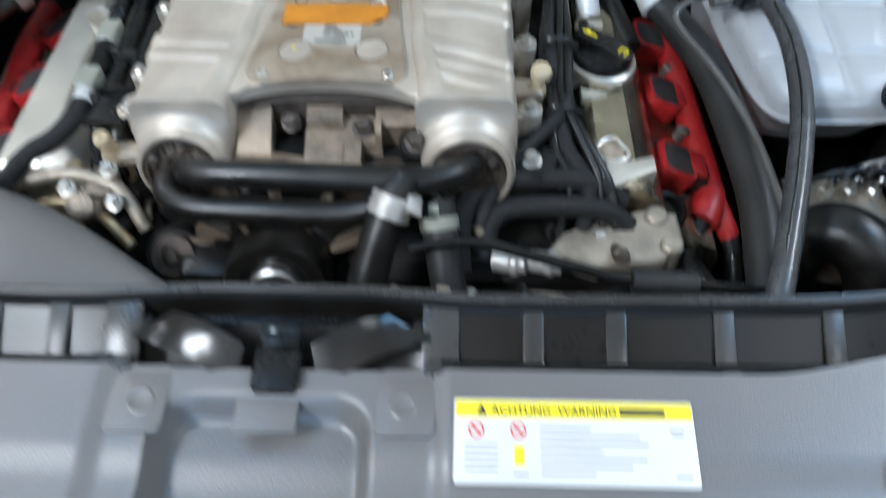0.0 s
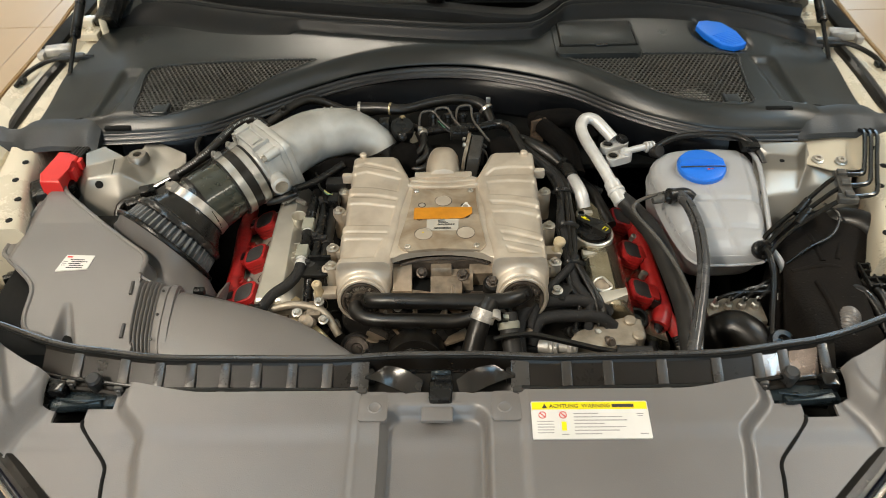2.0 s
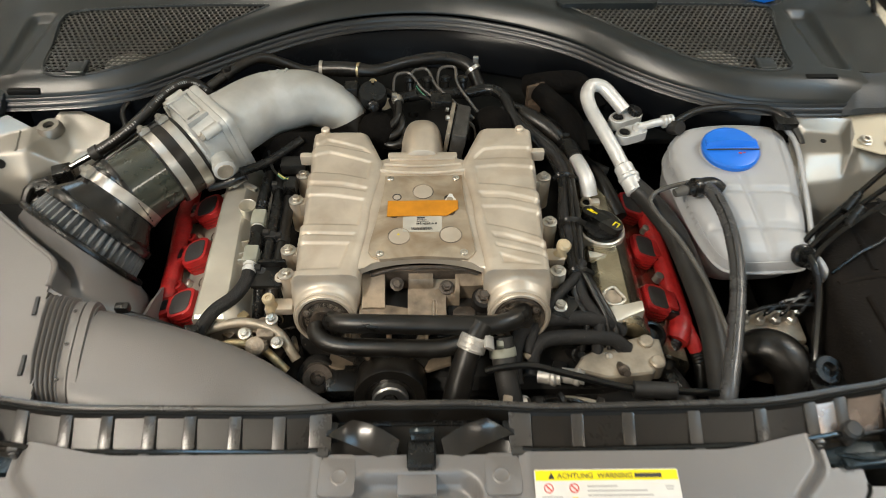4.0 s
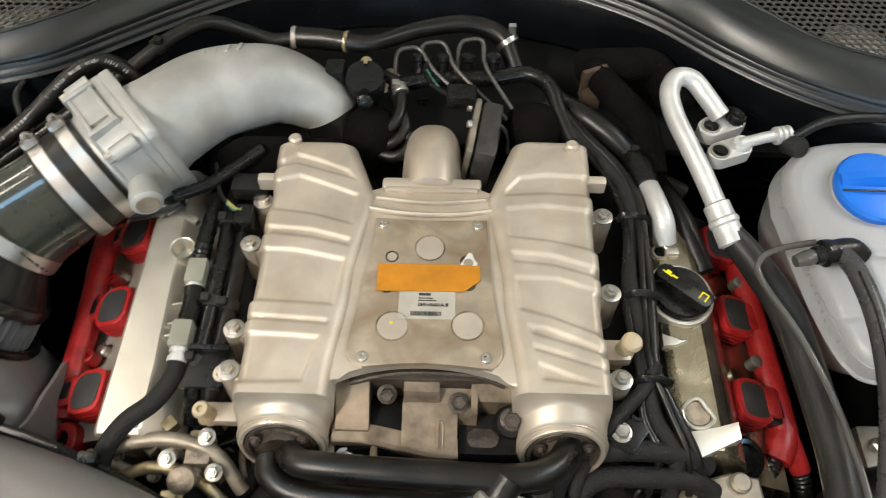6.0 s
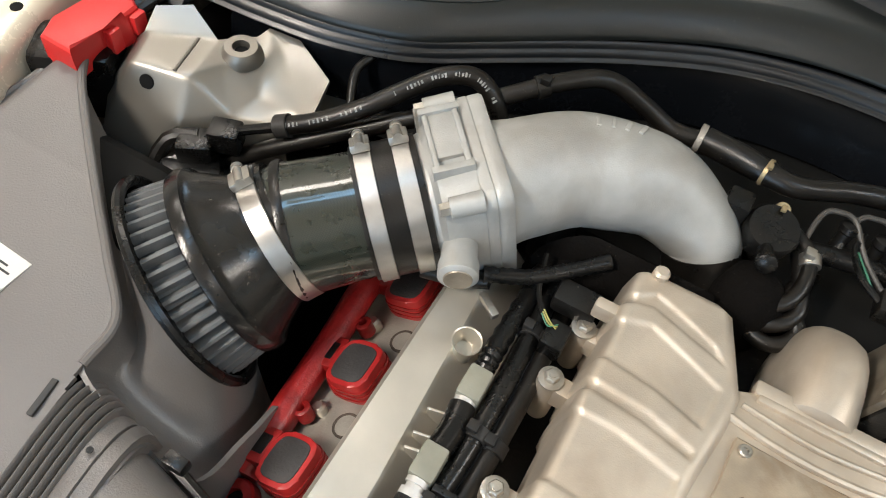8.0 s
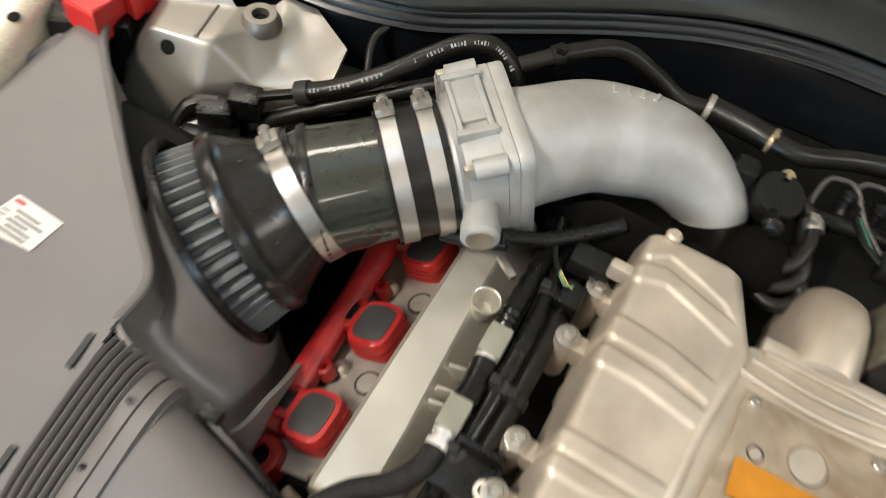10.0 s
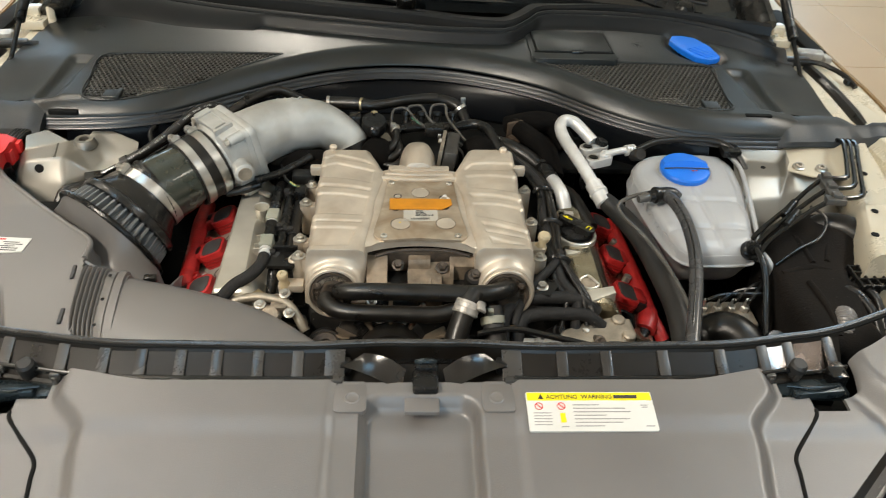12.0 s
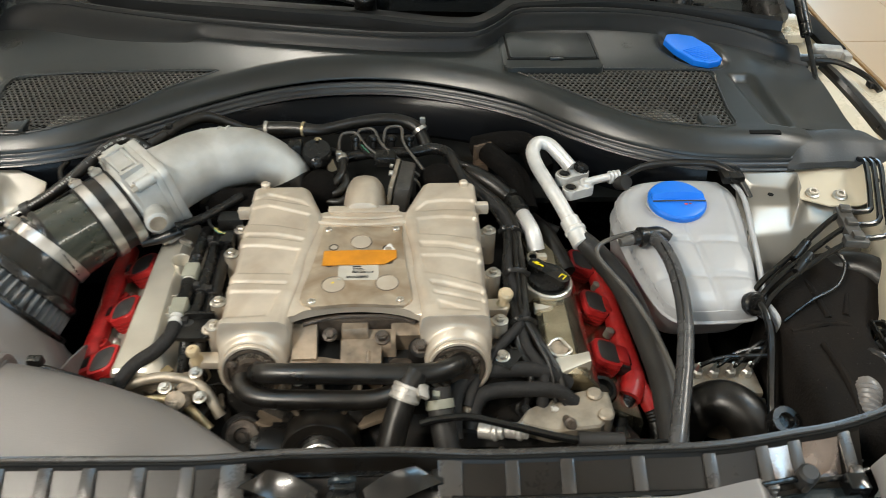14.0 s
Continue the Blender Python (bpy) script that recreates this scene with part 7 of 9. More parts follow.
hose("vent_hose", [(-0.50, 0.118, 0.815), (-0.455, 0.135, 0.845), (-0.40, 0.165, 0.872), (-0.345, 0.200, 0.893), (-0.30, 0.232, 0.912), (-0.262, 0.262, 0.926), (-0.232, 0.282, 0.928), (-0.200, 0.290, 0.912), (-0.172, 0.292, 0.899), (-0.142, 0.296, 0.900)], 0.0076, RUBBER, "long black rubber vent hose behind the intake elbow", clamps=(0.38, 0.52), ring=BLACKPLASTIC)
vh = hose("vent_hose", [(-0.146, 0.296, 0.900), (-0.118, 0.292, 0.902), (-0.092, 0.286, 0.904), (-0.066, 0.288, 0.902), (-0.02, 0.315, 0.898), (0.03, 0.330, 0.895), (0.068, 0.322, 0.886), (0.085, 0.29, 0.868)], [0.0112, 0.0112, 0.0095, 0.0085, 0.0095, 0.0102, 0.0098], RUBBER, "black hose with a pale collar along the bulkhead")
bm = bmesh.new()
clamp_band(bm, (-0.150, 0.296, 0.900), (1, 0, 0), 0.0102, 0.005)
part("collar", bm, DULLALU, vh, "pale collar")
bm = bmesh.new()
clamp_band(bm, (0.075, 0.317, 0.882), (0.5, -0.6, -0.5), 0.011, 0.006)
block(bm, (0.079, 0.322, 0.896), (0.008, 0.006, 0.012), 0.001)
part("spring_clip", bm, STEEL, vh, "bright spring clip")
fr_ = thing("fuel_rail", (0.02, 0.27, 0.83), "black fuel rail with bent steel lines behind the supercharger", "fuel rail")
bm = bmesh.new()
tube(bm, [(-0.045, 0.262, 0.868), (0.0, 0.270, 0.872), (0.06, 0.272, 0.872), (0.095, 0.275, 0.876), (0.118, 0.258, 0.875), (0.128, 0.23, 0.865), (0.14, 0.20, 0.855)], 0.0085, 14, 8)
part("rail", bm, BLACKPLASTIC, fr_)
for k in range(4):
    bm = bmesh.new()
    x = -0.02 + 0.026 * k
    revolve(bm, [(0, 0.006), (0.015, 0.006), (0.017, 0.008), (0.022, 0.008), (0.024, 0.005)], (x, 0.276, 0.872), (0.05, 0.35, 1), 12)
    part("injector_port", bm, BLACKPLASTIC, fr_)
for k, (a, b) in enumerate((((-0.03, 0.285, 0.896), (0.072, 0.205, 0.862)), ((-0.005, 0.292, 0.898), (0.079, 0.212, 0.862)), ((0.035, 0.298, 0.898), (0.087, 0.218, 0.862)))):
    A, B = Vector(a), Vector(b)
    bm = bmesh.new()
    tube(bm, [A + Vector((-0.014, -0.024, -0.024)), A + Vector((-0.013, -0.008, -0.008)), A + Vector((-0.010, -0.001, -0.001)), A + Vector((-0.003, 0.002, 0.001)), A + Vector((0.012, 0.001, 0.0)), A.lerp(B, 0.3), A.lerp(B, 0.7), B, B + Vector((0.003, -0.012, -0.02))], 0.0023, 8)
    part("steel_line", bm, GREYLINE, fr_, "bent thin line")
for k in range(3):
    hose("vacuum_hose", [(-0.055 + 0.01 * k, 0.262 - 0.012 * k, 0.882 - 0.006 * k), (-0.038, 0.245 - 0.016 * k, 0.882 - 0.008 * k), (-0.036 + 0.006 * k, 0.215 - 0.012 * k, 0.874 - 0.008 * k), (-0.05 + 0.004 * k, 0.198 - 0.01 * k, 0.866 - 0.008 * k), (-0.08, 0.195, 0.85)], 0.0062, RUBBER, "looped black vacuum hose behind the supercharger", "hose", "vacuum hoses", clamps=(0.3,) if k == 0 else ())
for pts, r, mt in (([(0.13, 0.26, 0.85), (0.155, 0.235, 0.855), (0.18, 0.215, 0.85), (0.20, 0.20, 0.84)], 0.013, RUBBER), ([(0.17, 0.30, 0.86), (0.19, 0.255, 0.865), (0.215, 0.225, 0.855), (0.225, 0.18, 0.83)], 0.016, FELT), ([(0.16, 0.32, 0.85), (0.2, 0.30, 0.87), (0.235, 0.30, 0.865), (0.26, 0.27, 0.84)], 0.018, FELT), ([(0.235, 0.20, 0.80), (0.25, 0.14, 0.815), (0.27, 0.08, 0.80)], 0.012, RUBBER)):
    hose("heater_hose", pts, r, mt, "dark sleeved heater hose by the bulkhead", "hose", "heater hoses")
rs_ = thing("heat_shield", (0.165, 0.27, 0.80), "small rusty brown bracket by the bulkhead", "bracket")
bm = bmesh.new()
block(bm, (0.168, 0.285, 0.86), (0.03, 0.006, 0.035), 0.002, Matrix.Rotation(radians(25), 4, "Z"))
block(bm, (0.166, 0.275, 0.83), (0.02, 0.02, 0.05), 0.003)
part("tab", bm, mat("rusty_brown_steel", (0.075, 0.05, 0.032), 0.7, 0.2, 0.6, 200, 0.3, 60), rs_)

# ---- intake: filter, carbon tube, throttle body and cast elbow ----
AX0 = Vector((-0.392, 0.058, 0.862))
AXD = Vector((0.735, 0.635, 0.195)).normalized()


def along(d):
    return AX0 + AXD * d


FD = Vector((0.56, 0.735, 0.38)).normalized()
f3 = axes(FD)
FX0 = AX0 + FD * 0.022


def filt(d):
    return FX0 + FD * d


af = thing("air_filter", filt(-0.06), "dark pleated cone air filter with a glossy rubber base", "air filter")
bm = bmesh.new()
revolve(bm, [(-0.006, 0.046), (-0.006, 0.0505), (-0.024, 0.0515), (-0.030, 0.0535), (-0.040, 0.0595), (-0.050, 0.0665), (-0.054, 0.0690), (-0.056, 0.0735), (-0.0605, 0.0755), (-0.066, 0.0750), (-0.068, 0.072)], FX0, FD, 48)
part("rubber_base", bm, FILTERRUBBER, af, "satin black rubber base")
bm = bmesh.new()
m3 = axes(AXD)
n_ = 184
secs = []
for d, r in ((-0.060, 0.066), (-0.064, 0.0715), (-0.080, 0.0745), (-0.092, 0.0765), (-0.096, 0.077), (-0.097, 0.05)):
    ring = []
    for k in range(n_):
        a = 2 * math.pi * k / n_
        q = r if (k // 2) % 2 else r - 0.0085
        ring.append(filt(d) + f3 @ Vector((math.cos(a) * q, math.sin(a) * q, 0)))
    secs.append(ring)
loft(bm, secs)
part("pleats", bm, FILTERCLOTH, af, "grey-black pleated cloth", sharp=25)


def hose_clamp(d, r, w, angle, way=None, group="intake hose clamps"):
    way = way if way is not None else AXD
    m3 = axes(way)
    t = thing("hose_clamp", along(d), "stainless worm drive clamp round the intake tube", "hose clamp", group)
    bm = bmesh.new()
    clamp_band(bm, along(d), way, r, w)
    part("band", bm, STEEL, t)
    a = radians(angle)
    out = m3 @ Vector((math.cos(a), math.sin(a), 0))
    tan = way.cross(out)
    rot = Matrix((tan, way, out)).transposed().to_4x4()
    bm = bmesh.new()
    block(bm, along(d) + out * (r + 0.0045), (0.016, w * 1.15, 0.0065), 0.0015, rot)
    revolve(bm, [(-0.009, 0.0036), (0.008, 0.0036), (0.008, 0.0046), (0.012, 0.0046), (0.0125, 0.0025)], along(d) + out * (r + 0.0068), -tan, 14)
    part("screw_housing", bm, ZINC, t)
    for k in range(7):
        b = a - 0.28 - 0.065 * k
        o2 = m3 @ Vector((math.cos(b), math.sin(b), 0))
        bm = bmesh.new()
        block(bm, along(d) + o2 * (r + 0.0018), (0.0012, w * 0.5, 0.0008), 0, Matrix((way.cross(o2), way, o2)).transposed().to_4x4())
        part("slot", bm, INK, t)
    return t


hose_clamp(0.004, 0.0525, 0.0145, 72, FD)
ct = thing("carbon_intake_tube", along(0.04), "lacquered carbon fibre intake tube", "intake tube")
bm = bmesh.new()
revolve(bm, [(0.002, 0.049), (0.011, 0.0515), (0.013, 0.0515), (0.02, 0.0505), (0.05, 0.0482), (0.07, 0.0475), (0.08, 0.0475)], AX0, AXD, 56)
part("tube", bm, CARBON, ct)
bm = bmesh.new()
revolve(bm, [(0.009, 0.0525), (0.013, 0.0535), (0.016, 0.0525)], AX0, AXD, 48)
part("lip", bm, RUBBER, ct)
bm = bmesh.new()
low = m3 @ Vector((math.cos(radians(-70)), math.sin(radians(-70)), 0))
revolve(bm, [(0, 0.006), (0.010, 0.006), (0.010, 0.008), (0.014, 0.008), (0.0145, 0.001)], along(0.045) + low * 0.047, low, 6)
part("sensor_nut", bm, ZINC, ct)
cp = thing("silicone_coupler", along(0.09), "black silicone coupler between two clamps", "coupler")
bm = bmesh.new()
revolve(bm, [(0.066, 0.048), (0.066, 0.0508), (0.114, 0.0508), (0.114, 0.048)], AX0, AXD, 48)
part("sleeve", bm, RUBBER, cp)
hose_clamp(0.0755, 0.0512, 0.0125, 66)
hose_clamp(0.103, 0.0512, 0.0125, 66)

tb = thing("throttle_body", along(0.14), "cast alloy throttle body with ribs and a round boss", "throttle body")
ROT = Matrix((m3.col[0], m3.col[1], m3.col[2])).transposed().to_4x4()
bm = bmesh.new()
secs = []
for d, r, p in ((0.110, 0.0475, 1.0), (0.118, 0.0485, 0.9), (0.122, 0.051, 0.6), (0.146, 0.0525, 0.5), (0.149, 0.0525, 0.5)):
    secs.append([along(d) + m3 @ Vector((r * math.copysign(abs(math.cos(a)) ** p, math.cos(a)), r * math.copysign(abs(math.sin(a)) ** p, math.sin(a)), 0)) for a in [2 * math.pi * k / 40 for k in range(40)]])
loft(bm, secs)
part("barrel", bm, CASTPIPE, tb, sharp=30)


def at_body(x, y, d):
    return along(d) + m3 @ Vector((x, y, 0))


bm = bmesh.new()
block(bm, at_body(0.012, 0.048, 0.135), (0.042, 0.014, 0.026), 0.002, ROT)
block(bm, at_body(-0.020, 0.050, 0.135), (0.006, 0.016, 0.030), 0.0015, ROT)
block(bm, at_body(0.034, 0.050, 0.135), (0.006, 0.016, 0.030), 0.0015, ROT)
block(bm, at_body(0.006, 0.053, 0.124), (0.050, 0.008, 0.004), 0.001, ROT)
block(bm, at_body(0.006, 0.053, 0.146), (0.050, 0.008, 0.004), 0.001, ROT)
block(bm, at_body(0.05, 0.022, 0.134), (0.010, 0.04, 0.032), 0.002, ROT)
part("top_ribs", bm, CASTPIPE, tb)
for x, y in ((0.046, 0.047), (-0.046, 0.047), (0.046, -0.047), (-0.046, -0.047)):
    bm = bmesh.new()
    revolve(bm, [(0.126, 0.0075), (0.149, 0.008)], AX0 + m3 @ Vector((x, y, 0)), AXD, 16)
    part("screw_pillar", bm, CASTPIPE, tb)
for x, y in ((0.046, 0.047), (-0.046, 0.047), (0.046, -0.047), (-0.046, -0.047)):
    bm = bmesh.new()
    revolve(bm, [(0.119, 0.005), (0.126, 0.0052), (0.126, 0.003)], AX0 + m3 @ Vector((x, y, 0)), AXD, 6)
    part("screw", bm, ZINC, tb)
bm = bmesh.new()
bd = (Vector((-0.261, 0.094, 0.892)) - along(0.142)).normalized()
revolve(bm, [(0.03, 0.0125), (0.062, 0.013), (0.068, 0.0145), (0.078, 0.0145), (0.0800, 0.012), (0.0805, 0.009), (0.0805, 0.001)], along(0.142), bd, 26)
part("side_boss", bm, CASTPIPE, tb, "round cast boss")
bm = bmesh.new()
revolve(bm, [(0.0802, 0.0105), (0.0812, 0.0100), (0.0812, 0.001)], along(0.142), bd, 22)
part("boss_plug", bm, CAST, tb, "brownish plug")
bm = bmesh.new()
sq = rounded(0.104, 0.104, 0.012, 3)
loft(bm, [[along(d) + m3 @ Vector((x * k, y * k, 0)) for x, y in sq] for d, k in ((0.149, 0.985), (0.1505, 1.0), (0.157, 1.0), (0.158, 0.985))])
part("flange", bm, CASTPIPE, tb, "square flange")
el = thing("intake_elbow", along(0.2), "large cast alloy intake elbow with raised lettering", "intake elbow")
bm = bmesh.new()
loft(bm, [[along(d) + m3 @ Vector((x * k, y * k, 0)) for x, y in sq] for d, k in ((0.158, 0.985), (0.1595, 1.0), (0.167, 1.0), (0.169, 0.98))])
part("flange", bm, CASTPIPE, el)
bm = bmesh.new()
P = [along(0.163), along(0.182), Vector((-0.226, 0.206, 0.899)), Vector((-0.195, 0.222, 0.897)), Vector((-0.164, 0.234, 0.891)), Vector((-0.137, 0.235, 0.880)), Vector((-0.115, 0.230, 0.867)), Vector((-0.107, 0.224, 0.854))]
tube(bm, P, [0.049, 0.0455, 0.0442, 0.0428, 0.0395, 0.0345, 0.030, 0.029], 40, 6)
part("pipe", bm, CASTPIPE, el, "thick curved cast pipe", sharp=60)
bm = bmesh.new()
for k in range(4):
    p = glide(P, 6)[14 + 2 * k]
    nrm = Vector((-0.12, 0.25, 0.97)).normalized()
    block(bm, p + nrm * 0.0428, (0.0035 if k != 1 else 0.0025, 0.013, 0.0028), 0.0008, Matrix.Rotation(radians(20 - 9 * k), 4, "Z") @ Matrix.Rotation(radians(-14), 4, "X"))
part("raised_mark", bm, CASTPIPE, el)
bm = bmesh.new()
tube(bm, [P[-1] + Vector((-0.004, 0.003, 0.006)), P[-1] + Vector((0.002, -0.002, -0.006)), (-0.090, 0.208, 0.815), (-0.083, 0.20, 0.79), (-0.08, 0.19, 0.74)], [0.0305, 0.0305, 0.0315, 0.032, 0.032], 26, 5)
part("rubber_sleeve", bm, RUBBER, el, "black sleeve at the pipe's end")
hose("breather_boot", [(-0.215, 0.15, 0.82), (-0.188, 0.162, 0.842), (-0.158, 0.172, 0.850), (-0.128, 0.174, 0.846), (-0.10, 0.17, 0.825)], 0.019, FELT, "black felt wrapped breather boot under the elbow")
hose("sensor_cable", [(-0.245, 0.11, 0.862), (-0.215, 0.125, 0.864), (-0.19, 0.145, 0.868), (-0.168, 0.165, 0.872)], 0.0065, BLACKPLASTIC, "ribbed black cable conduit under the elbow", "cable", rib=0.0008, n=10)
hose("sensor_cable", [(-0.29, 0.10, 0.845), (-0.265, 0.105, 0.848), (-0.24, 0.112, 0.855)], 0.007, RUBBER, "short black cable under the throttle body", "cable")
cb = thing("plastic_clip", (-0.232, 0.10, 0.84), "small grey plastic clip on a cable", "clip")
bm = bmesh.new()
block(bm, (-0.232, 0.098, 0.846), (0.022, 0.006, 0.006), 0.001, Matrix.Rotation(radians(-35), 4, "Z"))
part("clip", bm, ZINC, cb)

# ---- lamp wiring beside the air box ----
lw = thing("lamp_wiring", (-0.63, -0.09, 0.78), "tangle of thin black lamp wires beside the air box", "wiring")
for k in range(9):
    u, v = 0.5 + 0.5 * math.sin(k * 2.4), 0.5 + 0.5 * math.sin(k * 4.1 + 1)
    bm = bmesh.new()
    tube(bm, [(-0.598 + 0.012 * u, -0.165 + 0.02 * v, 0.775), (-0.618 - 0.012 * v, -0.135 + 0.015 * u, 0.812 + 0.012 * v), (-0.640 + 0.014 * u, -0.095 + 0.02 * v, 0.822 + 0.014 * u), (-0.652 - 0.010 * u, -0.055 + 0.012 * v, 0.818 + 0.010 * v), (-0.672, -0.03 + 0.03 * u, 0.785)], 0.0016 + 0.0016 * v, 8, 6)
    part("wire", bm, RUBBER if k % 2 else CLEARLINE, lw)
for x, y, z, q in ((-0.648, -0.062, 0.834, 30), (-0.628, -0.098, 0.832, -15)):
    bm = bmesh.new()
    block(bm, (x, y, z), (0.020, 0.012, 0.010), 0.002, Matrix.Rotation(radians(q), 4, "Z"))
    block(bm, (x + 0.006, y + 0.006, z + 0.002), (0.010, 0.010, 0.008), 0.0015, Matrix.Rotation(radians(q + 20), 4, "Z"))
    part("connector", bm, BLACKPLASTIC if q > 0 else RUBBERGREY, lw)
bm = bmesh.new()
revolve(bm, [(0, 0.006), (0.003, 0.006), (0.004, 0.004), (0.004, 0.002), (0.001, 0.0018)], (-0.600, -0.152, 0.822), (0, -0.3, 1), 16)
part("ring_terminal", bm, ZINC, lw, "bright ring terminal")

# ---- air box and duct ----
ab = thing("air_box", (-0.52, -0.06, 0.70), "matte grey plastic air box with a paper sticker", "air box")


def box_z(x, y):
    z = 0.872 + 0.10 * max(0, y - 0.02) * (1 - step(-0.02, 0.1, y) * 0.3)
    z -= 0.05 * step(-0.03, -0.24, y) * 0.15
    # ridge edge that falls to the filter
    e = (x + 0.570) * 0.75 + (y - 0.10) * 0.66
    z -= 0.055 * step(-0.005, 0.055, e)
    z -= 0.03 * step(0.055, 0.12, e)
    z -= 0.02 * (1 - step(0.0, 0.03, x + 0.66))
    # small valley by the front edge
    t = min(1.0, max(0.0, (-0.148 - y) / 0.075))
    lo, hi = -0.518 + 0.010 * t, -0.514 + 0.032 * t
    z -= 0.026 * t * step(lo - 0.006, lo + 0.004, x) * (1 - step(hi - 0.010 * t, hi + 0.004, x))
    return z


bm = bmesh.new()
LIDEDGE = [(-0.602, 0.088), (-0.562, 0.051), (-0.515, 0.010), (-0.471, -0.027), (-0.434, -0.060), (-0.430, -0.095)]


def box_keep(x, y):
    return inside([(-0.67, -0.02), (-0.655, 0.085), (-0.625, 0.118)] + LIDEDGE + [(-0.400, -0.245), (-0.480, -0.245), (-0.486, -0.226), (-0.507, -0.214), (-0.553, -0.199), (-0.567, -0.175), (-0.578, -0.12), (-0.645, -0.05)], x, y)


sheet(bm, -0.68, -0.30, -0.25, 0.13, box_z, 200, 200, box_keep, 0.004)
part("lid", bm, GREYPLASTIC, ab, "matte grey lid", sharp=60)
bm = bmesh.new()
tube(bm, [(x, y, box_z(x, y) - 0.001) for x, y in [(-0.482, -0.243), (-0.487, -0.226), (-0.507, -0.215), (-0.530, -0.208), (-0.553, -0.199), (-0.567, -0.175), (-0.578, -0.12), (-0.61, -0.085), (-0.645, -0.05), (-0.668, -0.02), (-0.664, 0.03), (-0.655, 0.085), (-0.640, 0.106), (-0.625, 0.116)] + LIDEDGE], 0.0036, 10, 6)
part("lid_edge", bm, GREYPLASTIC, ab)
# flank of the lid that falls to the filter opening
bm = bmesh.new()
top = glide([(x, y, box_z(x, y) - 0.002) for x, y in LIDEDGE] + [(-0.385, -0.108, 0.850), (-0.337, -0.112, 0.828), (-0.332, -0.066, 0.808), (-0.334, -0.03, 0.79)], 6)
hole = []
for k in range(len(top)):
    a = radians(25 + 225 * (k / (len(top) - 1)) ** 1.1)
    hole.append(filt(-0.095) + f3 @ Vector((math.cos(a) * 0.0825, math.sin(a) * 0.0825, 0)))
secs = []
for d in (0.0, 0.08, 0.18, 0.3, 0.45, 0.6, 0.75, 0.88, 1.0):
    secs.append([a.lerp(b, d) + Vector((0, 0, -0.042 * math.sin(math.pi * d ** 0.75))) for a, b in zip(top, hole)])
rings = [[bm.verts.new(q) for q in r] for r in secs]
for a, b in zip(rings, rings[1:]):
    for k in range(len(a) - 1):
        bm.faces.new((a[k], a[k + 1], b[k + 1], b[k]))
part("flank", bm, GREYPLASTIC, ab, "grey flank round the filter opening", sharp=60)
bm = bmesh.new()
tube(bm, [filt(-0.095) + f3 @ Vector((math.cos(a) * 0.0835, math.sin(a) * 0.0835, 0)) for a in [radians(5 + 245 * k / 24) for k in range(25)]], 0.0042, 8, 2)
part("opening_rim", bm, BLACKPLASTIC, ab, "thin dark rim of the filter opening")
bm = bmesh.new()
secs = []
for q in top[26:]:
    secs.append([q, q + Vector((-0.004, -0.002, 0)), Vector((q.x - 0.004, q.y - 0.002, 0.66)), Vector((q.x, q.y, 0.66))])
loft(bm, secs)
part("side_wall", bm, GREYPLASTIC, ab)
# plain filler below the lid, coloured as deep shade
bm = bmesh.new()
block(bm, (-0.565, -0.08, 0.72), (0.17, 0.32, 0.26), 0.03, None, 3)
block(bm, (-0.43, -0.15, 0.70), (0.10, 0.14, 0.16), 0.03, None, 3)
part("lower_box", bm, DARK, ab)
for k, y in enumerate((-0.124, -0.202)):
    bm = bmesh.new()
    block(bm, (-0.434 + 0.011 * k, y, box_z(-0.434 + 0.011 * k, y) + 0.001), (0.0045, 0.026, 0.003), 0.001, Matrix.Rotation(radians(8), 4, "Z"))
    part("slot", bm, INK, ab)
st = thing("paper_sticker", (-0.532, -0.073, 0.87), "small white printed paper sticker on the air box", "sticker")
zt = box_z(-0.532, -0.073)
m = Matrix.Translation((-0.532, -0.073, zt + 0.0008)) @ Matrix.Rotation(radians(-3), 4, "Z")
bm = bmesh.new()
prism(bm, [(-0.023, -0.018), (0.022, -0.012), (0.0225, 0.0165), (-0.0195, 0.017)], -0.002, 0.0004, m)
part("paper", bm, PAPER, st)
bm = bmesh.new()
bars(bm, m, [(-0.010 + 0.003 * (k % 2), -0.011 + 0.0042 * k, 0.024 - 0.003 * (k % 3), 0.0016) for k in range(5)] + [(-0.019, -0.006 + 0.004 * k, 0.006, 0.001) for k in range(3)], 0.0006)
part("print_bars", bm, INK, st)
bm = bmesh.new()
bars(bm, m, [(-0.017, 0.011, 0.008, 0.003)], 0.0006)
part("red_mark", bm, REDINK, st)

du = thing("intake_duct", (-0.3, -0.19, 0.72), "matte grey plastic intake duct with a corrugated joint", "air duct")


def duct_ring(c, axis, wide, high, n_=30):
    a3 = Vector(axis).normalized()
    side = Vector((-a3.y, a3.x, 0)).normalized()
    return [Vector(c) + side * wide * math.copysign(abs(math.cos(a)) ** 0.6, math.cos(a)) + Vector((0, 0, 1)) * high * math.copysign(abs(math.sin(a)) ** 0.6, math.sin(a)) for a in [2 * math.pi * k / n_ for k in range(n_)]]


bm = bmesh.new()
secs = []
for k in range(25):
    t = k / 24
    x = -0.368 + 0.265 * t
    w = 0.074 - 0.004 * t - 0.045 * step(0.6, 1.0, t)
    y = -0.112 - 0.048 * t - 0.062 * t ** 1.7 - w
    top = 0.8725 - 0.004 * t - 0.040 * step(0.55, 1.05, t)
    h = 0.05 * (1 - 0.4 * step(0.6, 1.0, t))
    secs.append(duct_ring((x, y, top - h), (1, 0.10 - 0.45 * t, 0), w, h))
loft(bm, secs)
